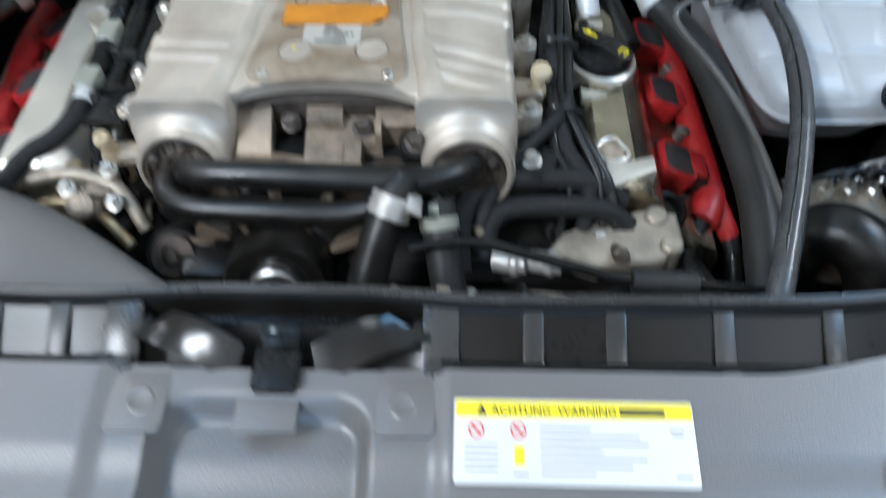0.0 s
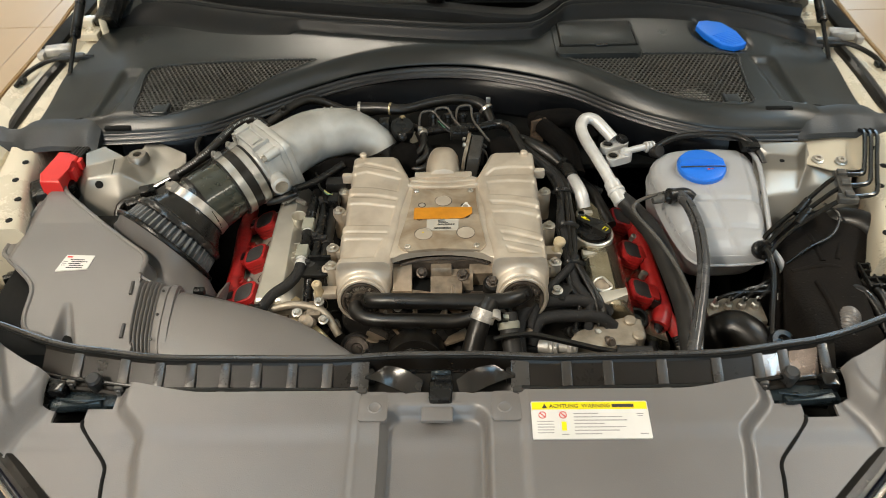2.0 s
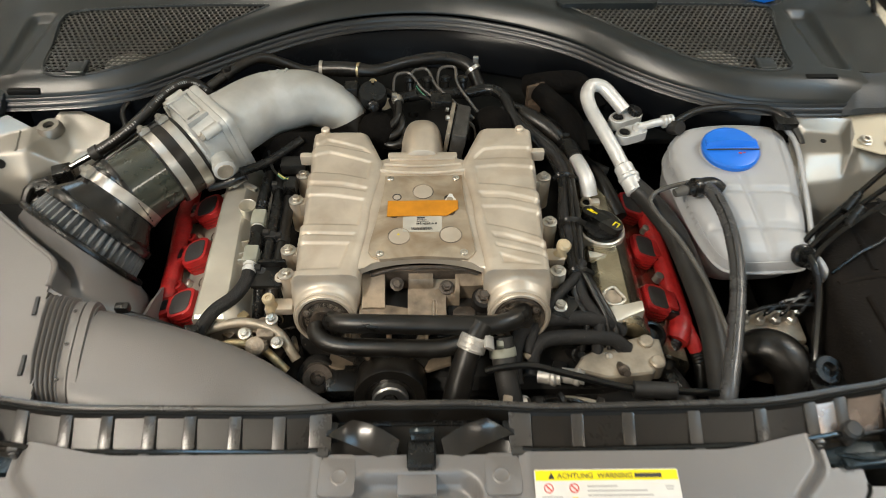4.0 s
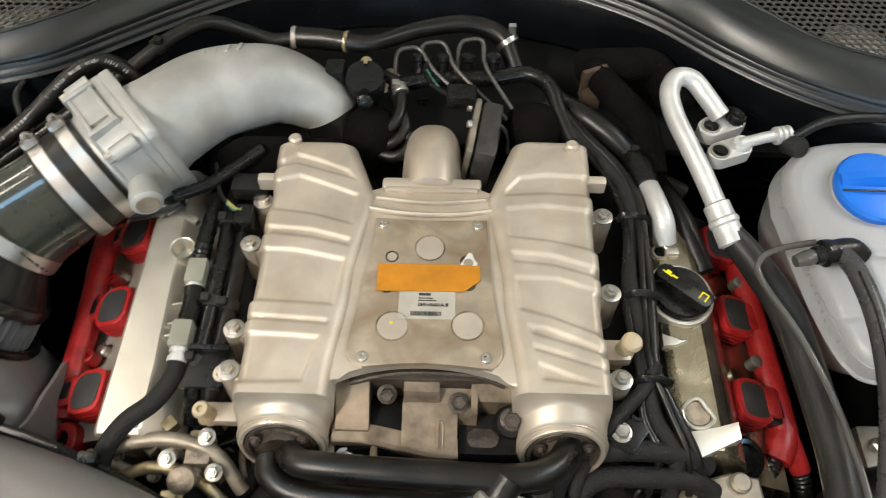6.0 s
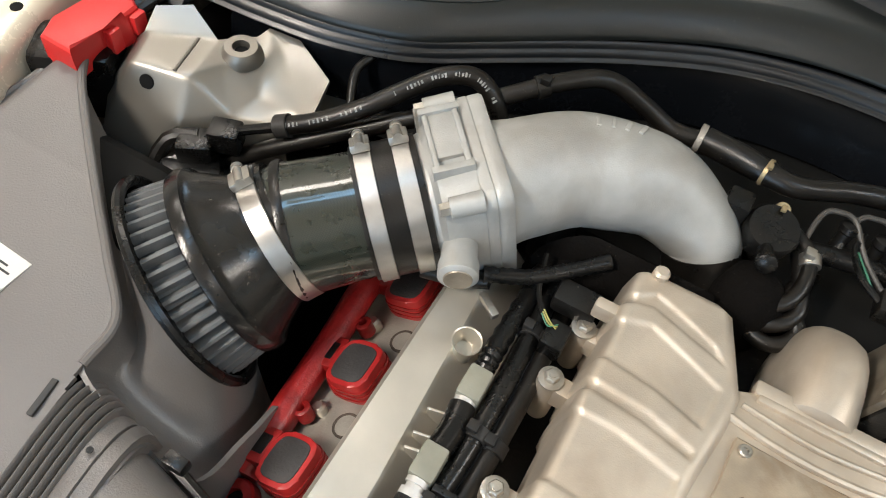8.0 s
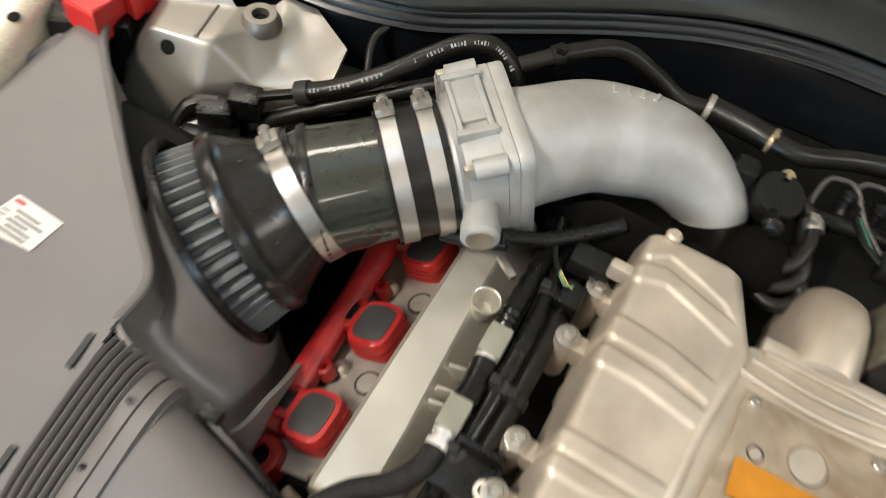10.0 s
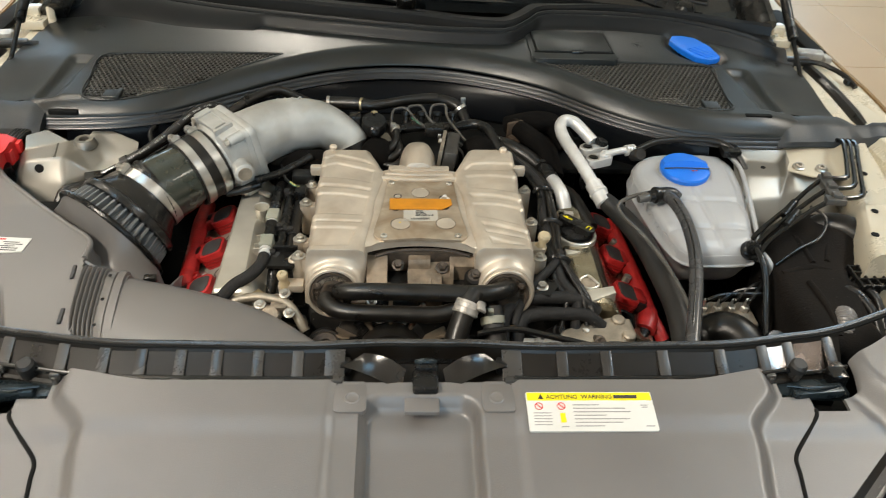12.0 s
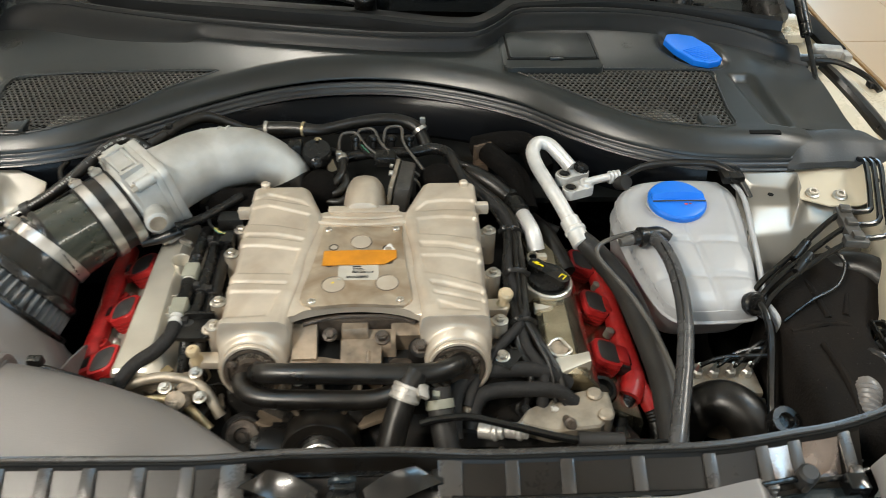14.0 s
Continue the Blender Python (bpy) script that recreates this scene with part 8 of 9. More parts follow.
part("duct", bm, GREYPLASTIC, du, "smooth grey duct", sharp=50)
bm = bmesh.new()
secs = []
for k in range(45):
    t = k / 44
    x = -0.4165 + 0.032 * t
    up_ = 0.5 + 0.5 * math.cos(2 * math.pi * 5.5 * t)
    secs.append(duct_ring((x, -0.164 - 0.008 * t, 0.824), (1, 0.15 - 0.02 * t, 0), 0.0725 + 0.0025 * up_ ** 0.6, 0.0450 + 0.0066 * up_ ** 0.6))
loft(bm, secs)
part("corrugation", bm, GREYPLASTIC, du, "grey corrugated joint", sharp=40)
bm = bmesh.new()
secs = [duct_ring((x, -0.178 - 0.2 * (x + 0.36), 0.8225), (1, 0.12, 0), 0.0745 + e, 0.0515 + e) for x, e in ((-0.388, -0.003), (-0.386, -0.0015), (-0.3755, -0.001), (-0.3745, -0.0025), (-0.373, -0.0025), (-0.372, 0.0008), (-0.363, 0.001), (-0.362, -0.003), (-0.360, -0.003))]
loft(bm, secs)
part("collar", bm, GREYPLASTIC, du)
for k in range(3):
    bm = bmesh.new()
    y = -0.12 - 0.045 * k
    revolve(bm, [(0, 0.0022), (0.0008, 0.0022), (0.0008, 0.001)], (-0.385 + 0.0045 * k, y - 0.015, 0.8732), (0, 0, 1), 10)
    part("peg", bm, BLACKPLASTIC, du)
bm = bmesh.new()
tube(bm, [(-0.352 + 0.25 * t, -0.112 - 0.048 * t - 0.062 * t ** 1.7, 0.842 - 0.03 * t - 0.02 * step(0.5, 1.05, t)) for t in np.linspace(0, 1, 9)], 0.0045, 8, 4)
part("seam_edge", bm, BLACKPLASTIC, du, "black seam edge")
for t in (0.02, 0.35):
    bm = bmesh.new()
    block(bm, (-0.352 + 0.25 * t, -0.110 - 0.048 * t - 0.062 * t ** 1.7, 0.848 - 0.03 * t), (0.016, 0.010, 0.012), 0.002)
    part("seam_clip", bm, BLACKPLASTIC, du)

# ---- left suspension tower and its neighbours ----
tl = thing("suspension_tower", (-0.54, 0.16, 0.6), "champagne painted metal suspension tower", "suspension tower", "suspension towers")


bm = bmesh.new()
pressing(bm, {
    "pad_a": (-0.583, 0.123, 0.882), "pad_b": (-0.534, 0.136, 0.882), "pad_c": (-0.542, 0.184, 0.882), "pad_d": (-0.597, 0.157, 0.882),
    "rear_a": (-0.600, 0.178, 0.894), "rear_b": (-0.575, 0.196, 0.895),
    "foot_a": (-0.592, 0.111, 0.854), "foot_b": (-0.531, 0.112, 0.852), "foot_c": (-0.498, 0.140, 0.852),
    "side_a": (-0.628, 0.165, 0.852), "side_b": (-0.614, 0.122, 0.846),
    "low_a": (-0.600, 0.090, 0.822), "low_b": (-0.545, 0.088, 0.810), "low_c": (-0.495, 0.112, 0.800), "low_d": (-0.440, 0.135, 0.800),
    "base_a": (-0.605, 0.072, 0.770), "base_b": (-0.545, 0.068, 0.760), "base_c": (-0.485, 0.090, 0.750), "base_d": (-0.430, 0.115, 0.750),
    "ledge_a": (-0.522, 0.166, 0.878), "ledge_b": (-0.502, 0.188, 0.873), "ledge_c": (-0.522, 0.212, 0.876),
    "valley": (-0.488, 0.166, 0.858), "spur_a": (-0.518, 0.224, 0.879), "spur_b": (-0.489, 0.228, 0.877), "spur_c": (-0.445, 0.207, 0.870), "spur_d": (-0.436, 0.162, 0.861),
    "crease_a": (-0.499, 0.214, 0.874), "crease_b": (-0.450, 0.170, 0.860), "crease_c": (-0.459, 0.156, 0.850)},
    ("pad_a pad_b pad_c pad_d", "pad_d pad_c rear_b rear_a", "pad_a foot_a foot_b pad_b", "pad_b foot_b foot_c valley ledge_a", "pad_c pad_b ledge_a ledge_b ledge_c",
     "pad_a pad_d side_a side_b foot_a", "foot_a side_b low_a low_b foot_b", "foot_b low_b low_c foot_c", "foot_c low_c low_d crease_c", "low_a base_a base_b low_b", "low_b base_b base_c low_c", "low_c base_c base_d low_d",
     "ledge_a valley ledge_b", "ledge_b valley crease_b crease_a", "ledge_c ledge_b crease_a spur_a", "crease_a crease_b spur_d spur_c spur_b spur_a", "valley foot_c crease_c crease_b", "crease_b crease_c spur_d"))
part("dome", bm, TOWERPAINT, tl, "champagne painted pressed metal", sharp=60)
bm = bmesh.new()
prism(bm, [(-0.467, 0.247), (-0.434, 0.232), (-0.428, 0.178), (-0.456, 0.150), (-0.470, 0.20)], 0.824, 0.828, None, 0.001)
part("bracket", bm, TOWERPAINT, tl, "flat bracket under the spur")
bm = bmesh.new()
tube(bm, [(-0.5555, 0.1760, 0.8822), (-0.5465, 0.1345, 0.8822)], 0.0016, 8)
part("pad_bead", bm, TOWERPAINT, tl)
# near-black core fills the shaded space under the dome
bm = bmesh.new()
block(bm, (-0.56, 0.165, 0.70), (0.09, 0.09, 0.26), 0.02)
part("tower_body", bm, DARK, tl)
bm = bmesh.new()
revolve(bm, [(-0.004, 0.0185), (0.002, 0.0175), (0.006, 0.0155), (0.0085, 0.014), (0.0085, 0.0075), (0.001, 0.007), (0.001, 0.001)], (-0.519, 0.186, 0.877), (0, 0, 1), 28)
part("bush", bm, TOWERPAINT, tl, "round raised bush")
bm = bmesh.new()
revolve(bm, [(0, 0.0072), (0.001, 0.0068)], (-0.519, 0.186, 0.8782), (0, 0, 1), 20)
part("bush_hole", bm, DARK, tl)
bm = bmesh.new()
revolve(bm, [(0, 0.0065), (0.001, 0.006)], (-0.566, 0.1205, 0.8705), (0.2, -0.88, 0.42), 18)
part("hole", bm, DARK, tl)
pc = thing("terminal_cover", (-0.625, 0.14, 0.86), "bright red plastic battery terminal cover", "terminal cover")
turn = Matrix.Rotation(radians(28), 4, "Z")
bm = bmesh.new()
prism(bm, [(-0.646, 0.096), (-0.655, 0.118), (-0.647, 0.183), (-0.627, 0.178), (-0.609, 0.167), (-0.609, 0.152), (-0.616, 0.130), (-0.612, 0.094)], 0.866, 0.897, None, 0.005, 3)
block(bm, (-0.612, 0.137, 0.880), (0.010, 0.012, 0.022), 0.002)
block(bm, (-0.607, 0.162, 0.884), (0.008, 0.014, 0.018), 0.002)
part("cover", bm, REDBRIGHT, pc, "bright red cover")
bm = bmesh.new()
block(bm, (-0.644, 0.122, 0.84), (0.07, 0.05, 0.07), 0.008, turn)
part("base", bm, BLACKPLASTIC, pc)
bm = bmesh.new()
for k in range(4):
    tube(bm, [(-0.632 + 0.006 * k, 0.176 - 0.002 * k, 0.886), (-0.624 + 0.006 * k, 0.196, 0.890), (-0.612 + 0.006 * k, 0.216, 0.884)], 0.0055, 8, rib=0.0006)
part("cable", bm, RUBBER, pc, "black ribbed cable")
wl_ = thing("wire_connector", (-0.515, 0.11, 0.80), "black cable connector clipped to the tower", "connector")
bm = bmesh.new()
block(bm, (-0.490, 0.122, 0.850), (0.026, 0.022, 0.022), 0.003, Matrix.Rotation(radians(20), 4, "Z"))
block(bm, (-0.510, 0.106, 0.836), (0.03, 0.026, 0.03), 0.005, Matrix.Rotation(radians(30), 4, "Z"))
block(bm, (-0.505, 0.090, 0.818), (0.05, 0.03, 0.03), 0.006, Matrix.Rotation(radians(38), 4, "Z"))
part("body", bm, BLACKPLASTIC, wl_)
bm = bmesh.new()
tube(bm, [(-0.510, 0.112, 0.846), (-0.532, 0.098, 0.842), (-0.540, 0.07, 0.81)], 0.007, 10, rib=0.0007)
tube(bm, [(-0.52, 0.096, 0.83), (-0.536, 0.08, 0.82), (-0.53, 0.055, 0.80)], 0.006, 10)
part("tail", bm, RUBBER, wl_)
bc = thing("battery_cable", (-0.43, 0.15, 0.84), "black rubber cable with white printing over the tower", "cable")
bm = bmesh.new()
tube(bm, [(-0.49, 0.124, 0.853), (-0.47, 0.133, 0.861), (-0.445, 0.143, 0.870)], 0.0045, 10)
part("wire", bm, GLOSSBLACK, bc)
cpts = [(-0.450, 0.141, 0.869), (-0.420, 0.153, 0.882), (-0.390, 0.172, 0.898), (-0.365, 0.198, 0.912), (-0.345, 0.216, 0.922), (-0.322, 0.226, 0.925), (-0.302, 0.225, 0.912), (-0.292, 0.222, 0.89)]
bm = bmesh.new()
tube(bm, cpts, 0.0078, 16, 8)
part("sheath", bm, RUBBER, bc)
way = glide(cpts, 10)
for i in range(3, 60):
    if i % 7 in (0, 1) or 22 < i < 27:
        continue
    p, d = way[i], (way[i + 1] - way[i - 1]).normalized()
    nrm = (Vector((0.15, -0.75, 0.75)) - d * Vector((0.15, -0.75, 0.75)).dot(d)).normalized()
    bm = bmesh.new()
    block(bm, p + nrm * 0.0077, (0.0016 if i % 3 else 0.0009, 0.0036 if i % 2 else 0.0026, 0.0005), 0, Matrix((d, nrm.cross(d), nrm)).transposed().to_4x4())
    part("print_dash", bm, WHITEMARK, bc)
bm = bmesh.new()
clamp_band(bm, (-0.446, 0.1425, 0.8705), way[4] - way[2], 0.0082, 0.012)
part("sleeve", bm, RUBBERGREY, bc)
hose("tower_cable", [(-0.42, 0.20, 0.86), (-0.43, 0.225, 0.875), (-0.425, 0.245, 0.88)], 0.004, RUBBER, "short black cable rising to the seal", "cable")

# ---- air conditioning pipes ----
ac = thing("ac_pipe", (0.27, 0.18, 0.80), "whitish aluminium air conditioning pipe bent in a loop", "pipe")
bm = bmesh.new()
tube(bm, [(0.274, 0.118, 0.856), (0.262, 0.148, 0.868), (0.248, 0.180, 0.880), (0.237, 0.208, 0.889), (0.234, 0.232, 0.896), (0.243, 0.250, 0.899), (0.259, 0.250, 0.897), (0.273, 0.235, 0.889), (0.288, 0.218, 0.878)], 0.0098, 20, 8)
part("loop", bm, WHITEALU, ac)
bm = bmesh.new()
d = Vector((0.274, 0.118, 0.856)) - Vector((0.262, 0.148, 0.868))
revolve(bm, [(-0.012, 0.0098), (-0.010, 0.0128), (0.004, 0.0128), (0.006, 0.0145), (0.010, 0.0145), (0.012, 0.013), (0.030, 0.0135), (0.032, 0.011)], (0.276, 0.112, 0.854), d, 24)
part("crimp", bm, WHITEALU, ac, "crimped aluminium ferrule")
for (x, y, z), (lx, wy), q in (((0.2905, 0.2145, 0.869), (0.052, 0.025), 24), ((0.2935, 0.1820, 0.867), (0.047, 0.023), 22)):
    m = Matrix.Translation((x, y, z)) @ Matrix.Rotation(radians(q), 4, "Z")
    bm = bmesh.new()
    prism(bm, rounded(lx, wy, wy * 0.49), -0.010, 0.004, m, 0.002)
    lug = part("lug", bm, WHITEALU, ac, "two-hole connection block")
    end = m @ Vector((-lx / 2 + wy / 2, 0, 0.004))
    bm = bmesh.new()
    revolve(bm, [(0, 0.0098), (0.0014, 0.0096), (0.0014, 0.0078), (0.0002, 0.0076)], end, (0, 0, 1), 22)
    part("collar", bm, ZINC, lug)
    bm = bmesh.new()
    revolve(bm, [(0.0, 0.0078), (0.0008, 0.0076), (0.0008, 0.0046), (0.0022, 0.0044), (0.0022, 0.0006)], end, (0, 0, 1), 18)
    part("bolt", bm, BLACKPLASTIC, lug)
bm = bmesh.new()
revolve(bm, [(-0.006, 0.0098), (0.002, 0.0102), (0.005, 0.0085), (0.005, 0.001)], (0.305, 0.1865, 0.871), (0, 0, 1), 22)
part("boss", bm, WHITEALU, ac)
bm = bmesh.new()
revolve(bm, [(0.0, 0.009), (0.006, 0.0095), (0.009, 0.0085), (0.009, 0.005), (0.007, 0.001)], (0.302, 0.2195, 0.872), (0.35, 0.1, 1), 14)
for k in range(14):
    a = 2 * math.pi * k / 14
    block(bm, (0.3035 + 0.0096 * math.cos(a), 0.2198 + 0.0096 * math.sin(a), 0.8765 - 0.35 * 0.0096 * math.cos(a)), (0.0022, 0.0022, 0.008), 0.0004)
part("valve_cap", bm, BLACKPLASTIC, ac)
bm = bmesh.new()
tube(bm, [(0.303, 0.187, 0.872), (0.316, 0.190, 0.874), (0.330, 0.194, 0.875), (0.346, 0.198, 0.875)], 0.0058, 14)
for k in range(3):
    revolve(bm, [(0, 0.0075), (0.001, 0.0092), (0.0042, 0.0092), (0.005, 0.0075)], (0.338 + 0.0055 * k, 0.1955 + 0.0012 * k, 0.875), (1, 0.25, 0), 18)
part("branch", bm, WHITEALU, ac)
bm = bmesh.new()
revolve(bm, [(0, 0.0095), (0.018, 0.0105), (0.021, 0.009), (0.021, 0.001)], (0.352, 0.192, 0.868), (0.3, -0.75, 0.55), 14)
part("cap", bm, RUBBERGREY, ac)
hose("ac_line", [(0.355, 0.192, 0.878), (0.39, 0.208, 0.885), (0.44, 0.212, 0.888), (0.488, 0.202, 0.890), (0.515, 0.178, 0.882), (0.53, 0.15, 0.86)], 0.0052, RUBBER, "thin black line above the reservoir", "pipe")
hose("bulkhead_line", [(0.31, 0.30, 0.868), (0.345, 0.262, 0.872), (0.39, 0.243, 0.872), (0.44, 0.228, 0.868)], 0.005, BLACKPLASTIC, "thin black line below the bay seal", "pipe")
hose("ac_hose", [(0.281, 0.098, 0.848), (0.301, 0.072, 0.840), (0.326, 0.022, 0.830), (0.338, -0.05, 0.822), (0.344, -0.12, 0.815), (0.341, -0.18, 0.806), (0.334, -0.25, 0.79), (0.331, -0.29, 0.74)], [0.0125, 0.0155, 0.0155, 0.0155, 0.0155, 0.0155], RUBBERGREY, "thick dusty black air conditioning hose", clamps=(0.93,), ring=DULLALU)
hose("overflow_line", [(0.345, 0.064, 0.879), (0.318, 0.062, 0.872), (0.299, 0.054, 0.866), (0.297, 0.036, 0.860), (0.322, -0.02, 0.854), (0.342, -0.09, 0.846), (0.349, -0.17, 0.838), (0.342, -0.215, 0.83), (0.330, -0.26, 0.81)], 0.003, CLEARLINE, "thin shiny grey overflow line on the thick hose", "pipe")

# ---- coolant reservoir ----
cr = thing("coolant_reservoir", (0.42, 0.06, 0.74), "milky plastic coolant reservoir with seams and a blue cap", "coolant reservoir")


def res_ring(z, grow):
    pts = [(0.334, 0.125), (0.342, 0.165), (0.372, 0.197), (0.43, 0.207), (0.490, 0.203), (0.509, 0.190), (0.513, 0.145), (0.501, 0.07), (0.489, -0.005), (0.484, -0.032), (0.470, -0.044), (0.43, -0.048), (0.388, -0.047), (0.370, -0.036), (0.358, -0.008), (0.343, 0.055)]
    cx, cy = 0.425, 0.085
    return glide([(cx + (x - cx) * grow[0], cy + (y - cy) * grow[1] + grow[2], z) for x, y in pts + pts[:1]], 6)[:-1]


def deck(x, y):
    """Fall of the tank's deck to the front and beside its ridge."""
    return 0.019 * step(0.10, -0.05, y) + 0.05 * max(0, abs(x - 0.428) - 0.03) * step(0.10, 0.0, y)


bm = bmesh.new()
secs = []
for z, gx, gy, dy in ((0.766, 0.78, 0.70, 0.012), (0.770, 0.87, 0.80, 0.012), (0.780, 0.91, 0.85, 0.011), (0.80, 0.945, 0.91, 0.008), (0.832, 0.985, 0.98, 0.002), (0.8345, 1.008, 1.006, 0.0), (0.8375, 1.008, 1.006, 0.0), (0.840, 0.985, 0.985, 0.0), (0.856, 0.975, 0.975, 0.0), (0.860, 0.967, 0.967, 0.0)):
    ring = res_ring(z, (gx, gy, dy))
    q = step(0.80, 0.87, z)
    secs.append([Vector((p.x, p.y, p.z - q * deck(p.x, p.y))) for p in ring])
loft(bm, secs)
part("tank", bm, MILKY, cr, "milky translucent tank", sharp=50)
# pillowed deck with moulded creases
polar = sorted((math.atan2(p.y - 0.085, p.x - 0.425), math.hypot(p.x - 0.425, p.y - 0.085)) for p in res_ring(0, (1, 1, 0)))
PA, PR = [p[0] for p in polar], [p[1] for p in polar]


def out_of(x, y):
    return math.hypot(x - 0.425, y - 0.085) / float(np.interp(math.atan2(y - 0.085, x - 0.425), PA, PR, period=2 * math.pi))


def crease(d, w=0.0045):
    return math.exp(-(d / w) ** 2)


def deck_z(x, y):
    z = float(np.interp(out_of(x, y), [0, 0.6, 0.82, 0.90, 0.945, 0.972], [0.8755, 0.875, 0.8725, 0.8690, 0.8640, 0.8565])) - deck(x, y)
    front_ = 1 - step(0.062, 0.072, y)
    z -= 0.0030 * crease(x - 0.418 - 0.014 * (0.085 - y) / 0.117) * (1 - step(0.080, 0.092, y))
    z -= 0.0026 * crease(y - 0.058 + 0.03 * (x - 0.42)) * step(0.352, 0.366, x)
    z -= 0.0026 * crease(y - 0.002 + 0.02 * (x - 0.42))
    z += 0.0016 * front_ * abs(math.sin((y - 0.002) / 0.056 * math.pi)) * min(1.0, abs(x - 0.426) / 0.02)
    # sunk rim towards the strip on the wing side
    z -= 0.004 * step(0.476, 0.486, x - 0.10 * (y - 0.05)) * step(0.02, 0.05, y)
    return z


bm = bmesh.new()
sheet(bm, 0.328, 0.516, -0.05, 0.21, deck_z, 96, 130, lambda x, y: out_of(x, y) < 0.972, 0.004)
part("deck", bm, MILKY, cr, "milky pillowed deck with moulded creases", sharp=70)
bm = bmesh.new()
revolve(bm, [(-0.01, 0.040), (0.004, 0.039), (0.006, 0.036)], (0.414, 0.126, 0.874), (0, -0.1, 1), 36)
part("neck", bm, MILKY, cr)
up = Vector((0, -0.1, 1)).normalized()
bm = bmesh.new()
revolve(bm, [(0.0, 0.0375), (0.009, 0.0385), (0.012, 0.0365), (0.0135, 0.032), (0.0135, 0.001)], (0.414, 0.126, 0.876), up, 44)
cap = part("cap", bm, BLUE, cr, "bright blue screw cap")
bm = bmesh.new()
secs = []
for x in np.linspace(-0.034, 0.034, 11):
    h = 0.011 * (1 - (x / 0.040) ** 2) ** 0.5
    secs.append([Vector((0.414 + x, 0.126 + y + 0.004, 0.887 + (h if k in (1, 2) else -0.002))) for k, y in enumerate((-0.010, -0.004, 0.004, 0.010))])
loft(bm, secs)
part("grip", bm, BLUE, cap, "blue raised grip")
# thin black line drawn for the shadow edge in front of the grip
bm = bmesh.new()
tube(bm, [(0.379, 0.1175, 0.889), (0.395, 0.1155, 0.891), (0.414, 0.115, 0.8915), (0.433, 0.1155, 0.891), (0.449, 0.1175, 0.889)], 0.0010, 8)
part("grip_shadow_line", bm, INK, cap)
bm = bmesh.new()
bars(bm, Matrix.Translation((0.418, 0.106, 0.8905)), [(0, 0, 0.004, 0.003), (0.006, 0.001, 0.003, 0.002)], 0.0008)
part("print_mark", bm, REDINK, cap)
nz = thing("hose_nozzle", (0.35, 0.05, 0.86), "black elbow nozzle plugged into the reservoir", "nozzle")
bm = bmesh.new()
tube(bm, [(0.384, 0.050, 0.877), (0.372, 0.055, 0.882), (0.350, 0.050, 0.883), (0.338, 0.047, 0.882)], [0.009, 0.0105, 0.0105, 0.008], 18)
revolve(bm, [(-0.006, 0.011), (0.0, 0.0125), (0.004, 0.0125), (0.006, 0.010)], (0.350, 0.050, 0.883), (-1, -0.25, 0), 22)
part("nozzle", bm, BLACKPLASTIC, nz)
bm = bmesh.new()
revolve(bm, [(0, 0.0065), (0.006, 0.0075), (0.010, 0.0065), (0.018, 0.0055)], (0.338, 0.047, 0.882), (-1, -0.3, -0.1), 16)
part("barb", bm, CLEARLINE, nz)
rh = hose("reservoir_hose", [(0.362, 0.052, 0.883), (0.369, 0.026, 0.886), (0.373, -0.02, 0.884), (0.368, -0.08, 0.878), (0.354, -0.14, 0.870), (0.335, -0.20, 0.862), (0.319, -0.25, 0.85), (0.312, -0.29, 0.81)], 0.0090, GREYHOSE, "shiny grey reservoir hose with a dark line")
way = glide([(0.369, 0.026, 0.886), (0.373, -0.02, 0.884), (0.368, -0.08, 0.878), (0.354, -0.14, 0.870), (0.335, -0.20, 0.862), (0.319, -0.25, 0.85)], 6)
bm = bmesh.new()
tube(bm, [p + Vector((-0.0035, -0.002, 0.0078)) for p in way], 0.0011, 6)
part("dark_line", bm, BLACKPLASTIC, rh)
pl = thing("level_sensor", (0.462, -0.052, 0.84), "black level sensor plug in the reservoir corner with a hose", "sensor")
bm = bmesh.new()
revolve(bm, [(-0.018, 0.012), (-0.004, 0.0125), (-0.002, 0.0145), (0.004, 0.0145), (0.006, 0.012), (0.006, 0.0075), (0.012, 0.007)], (0.468, -0.040, 0.850), (0.25, -0.75, 0.6), 24)
part("plug", bm, BLACKPLASTIC, pl)
bm = bmesh.new()
tube(bm, [(0.471, -0.048, 0.857), (0.473, -0.064, 0.855), (0.473, -0.09, 0.842), (0.464, -0.135, 0.815), (0.457, -0.175, 0.785), (0.452, -0.20, 0.74)], 0.0046, 12)
part("hose", bm, GLOSSBLACK, pl)
rb = thing("reservoir_bracket", (0.50, 0.08, 0.80), "white plastic bracket strip beside the reservoir", "bracket")
bm = bmesh.new()
tube(bm, [(0.508, 0.195, 0.872), (0.514, 0.15, 0.872), (0.504, 0.08, 0.866), (0.494, 0.01, 0.852), (0.489, -0.02, 0.842)], 0.0035, 10, flat=1.3)
tube(bm, [(0.488, -0.018, 0.838), (0.498, -0.045, 0.832), (0.503, -0.06, 0.815), (0.495, -0.085, 0.79)], 0.005, 10)
part("strip", bm, MILKY, rb)
bm = bmesh.new()
block(bm, (0.506, 0.185, 0.884), (0.03, 0.03, 0.012), 0.003)
part("clip", bm, BLACKPLASTIC, rb)

# ---- right corner: brake unit, hoses, felt wrapped box, tower ----
bu = thing("brake_unit", (0.43, -0.11, 0.68), "grey cast brake hydraulic unit with steel lines", "brake unit")
bm = bmesh.new()
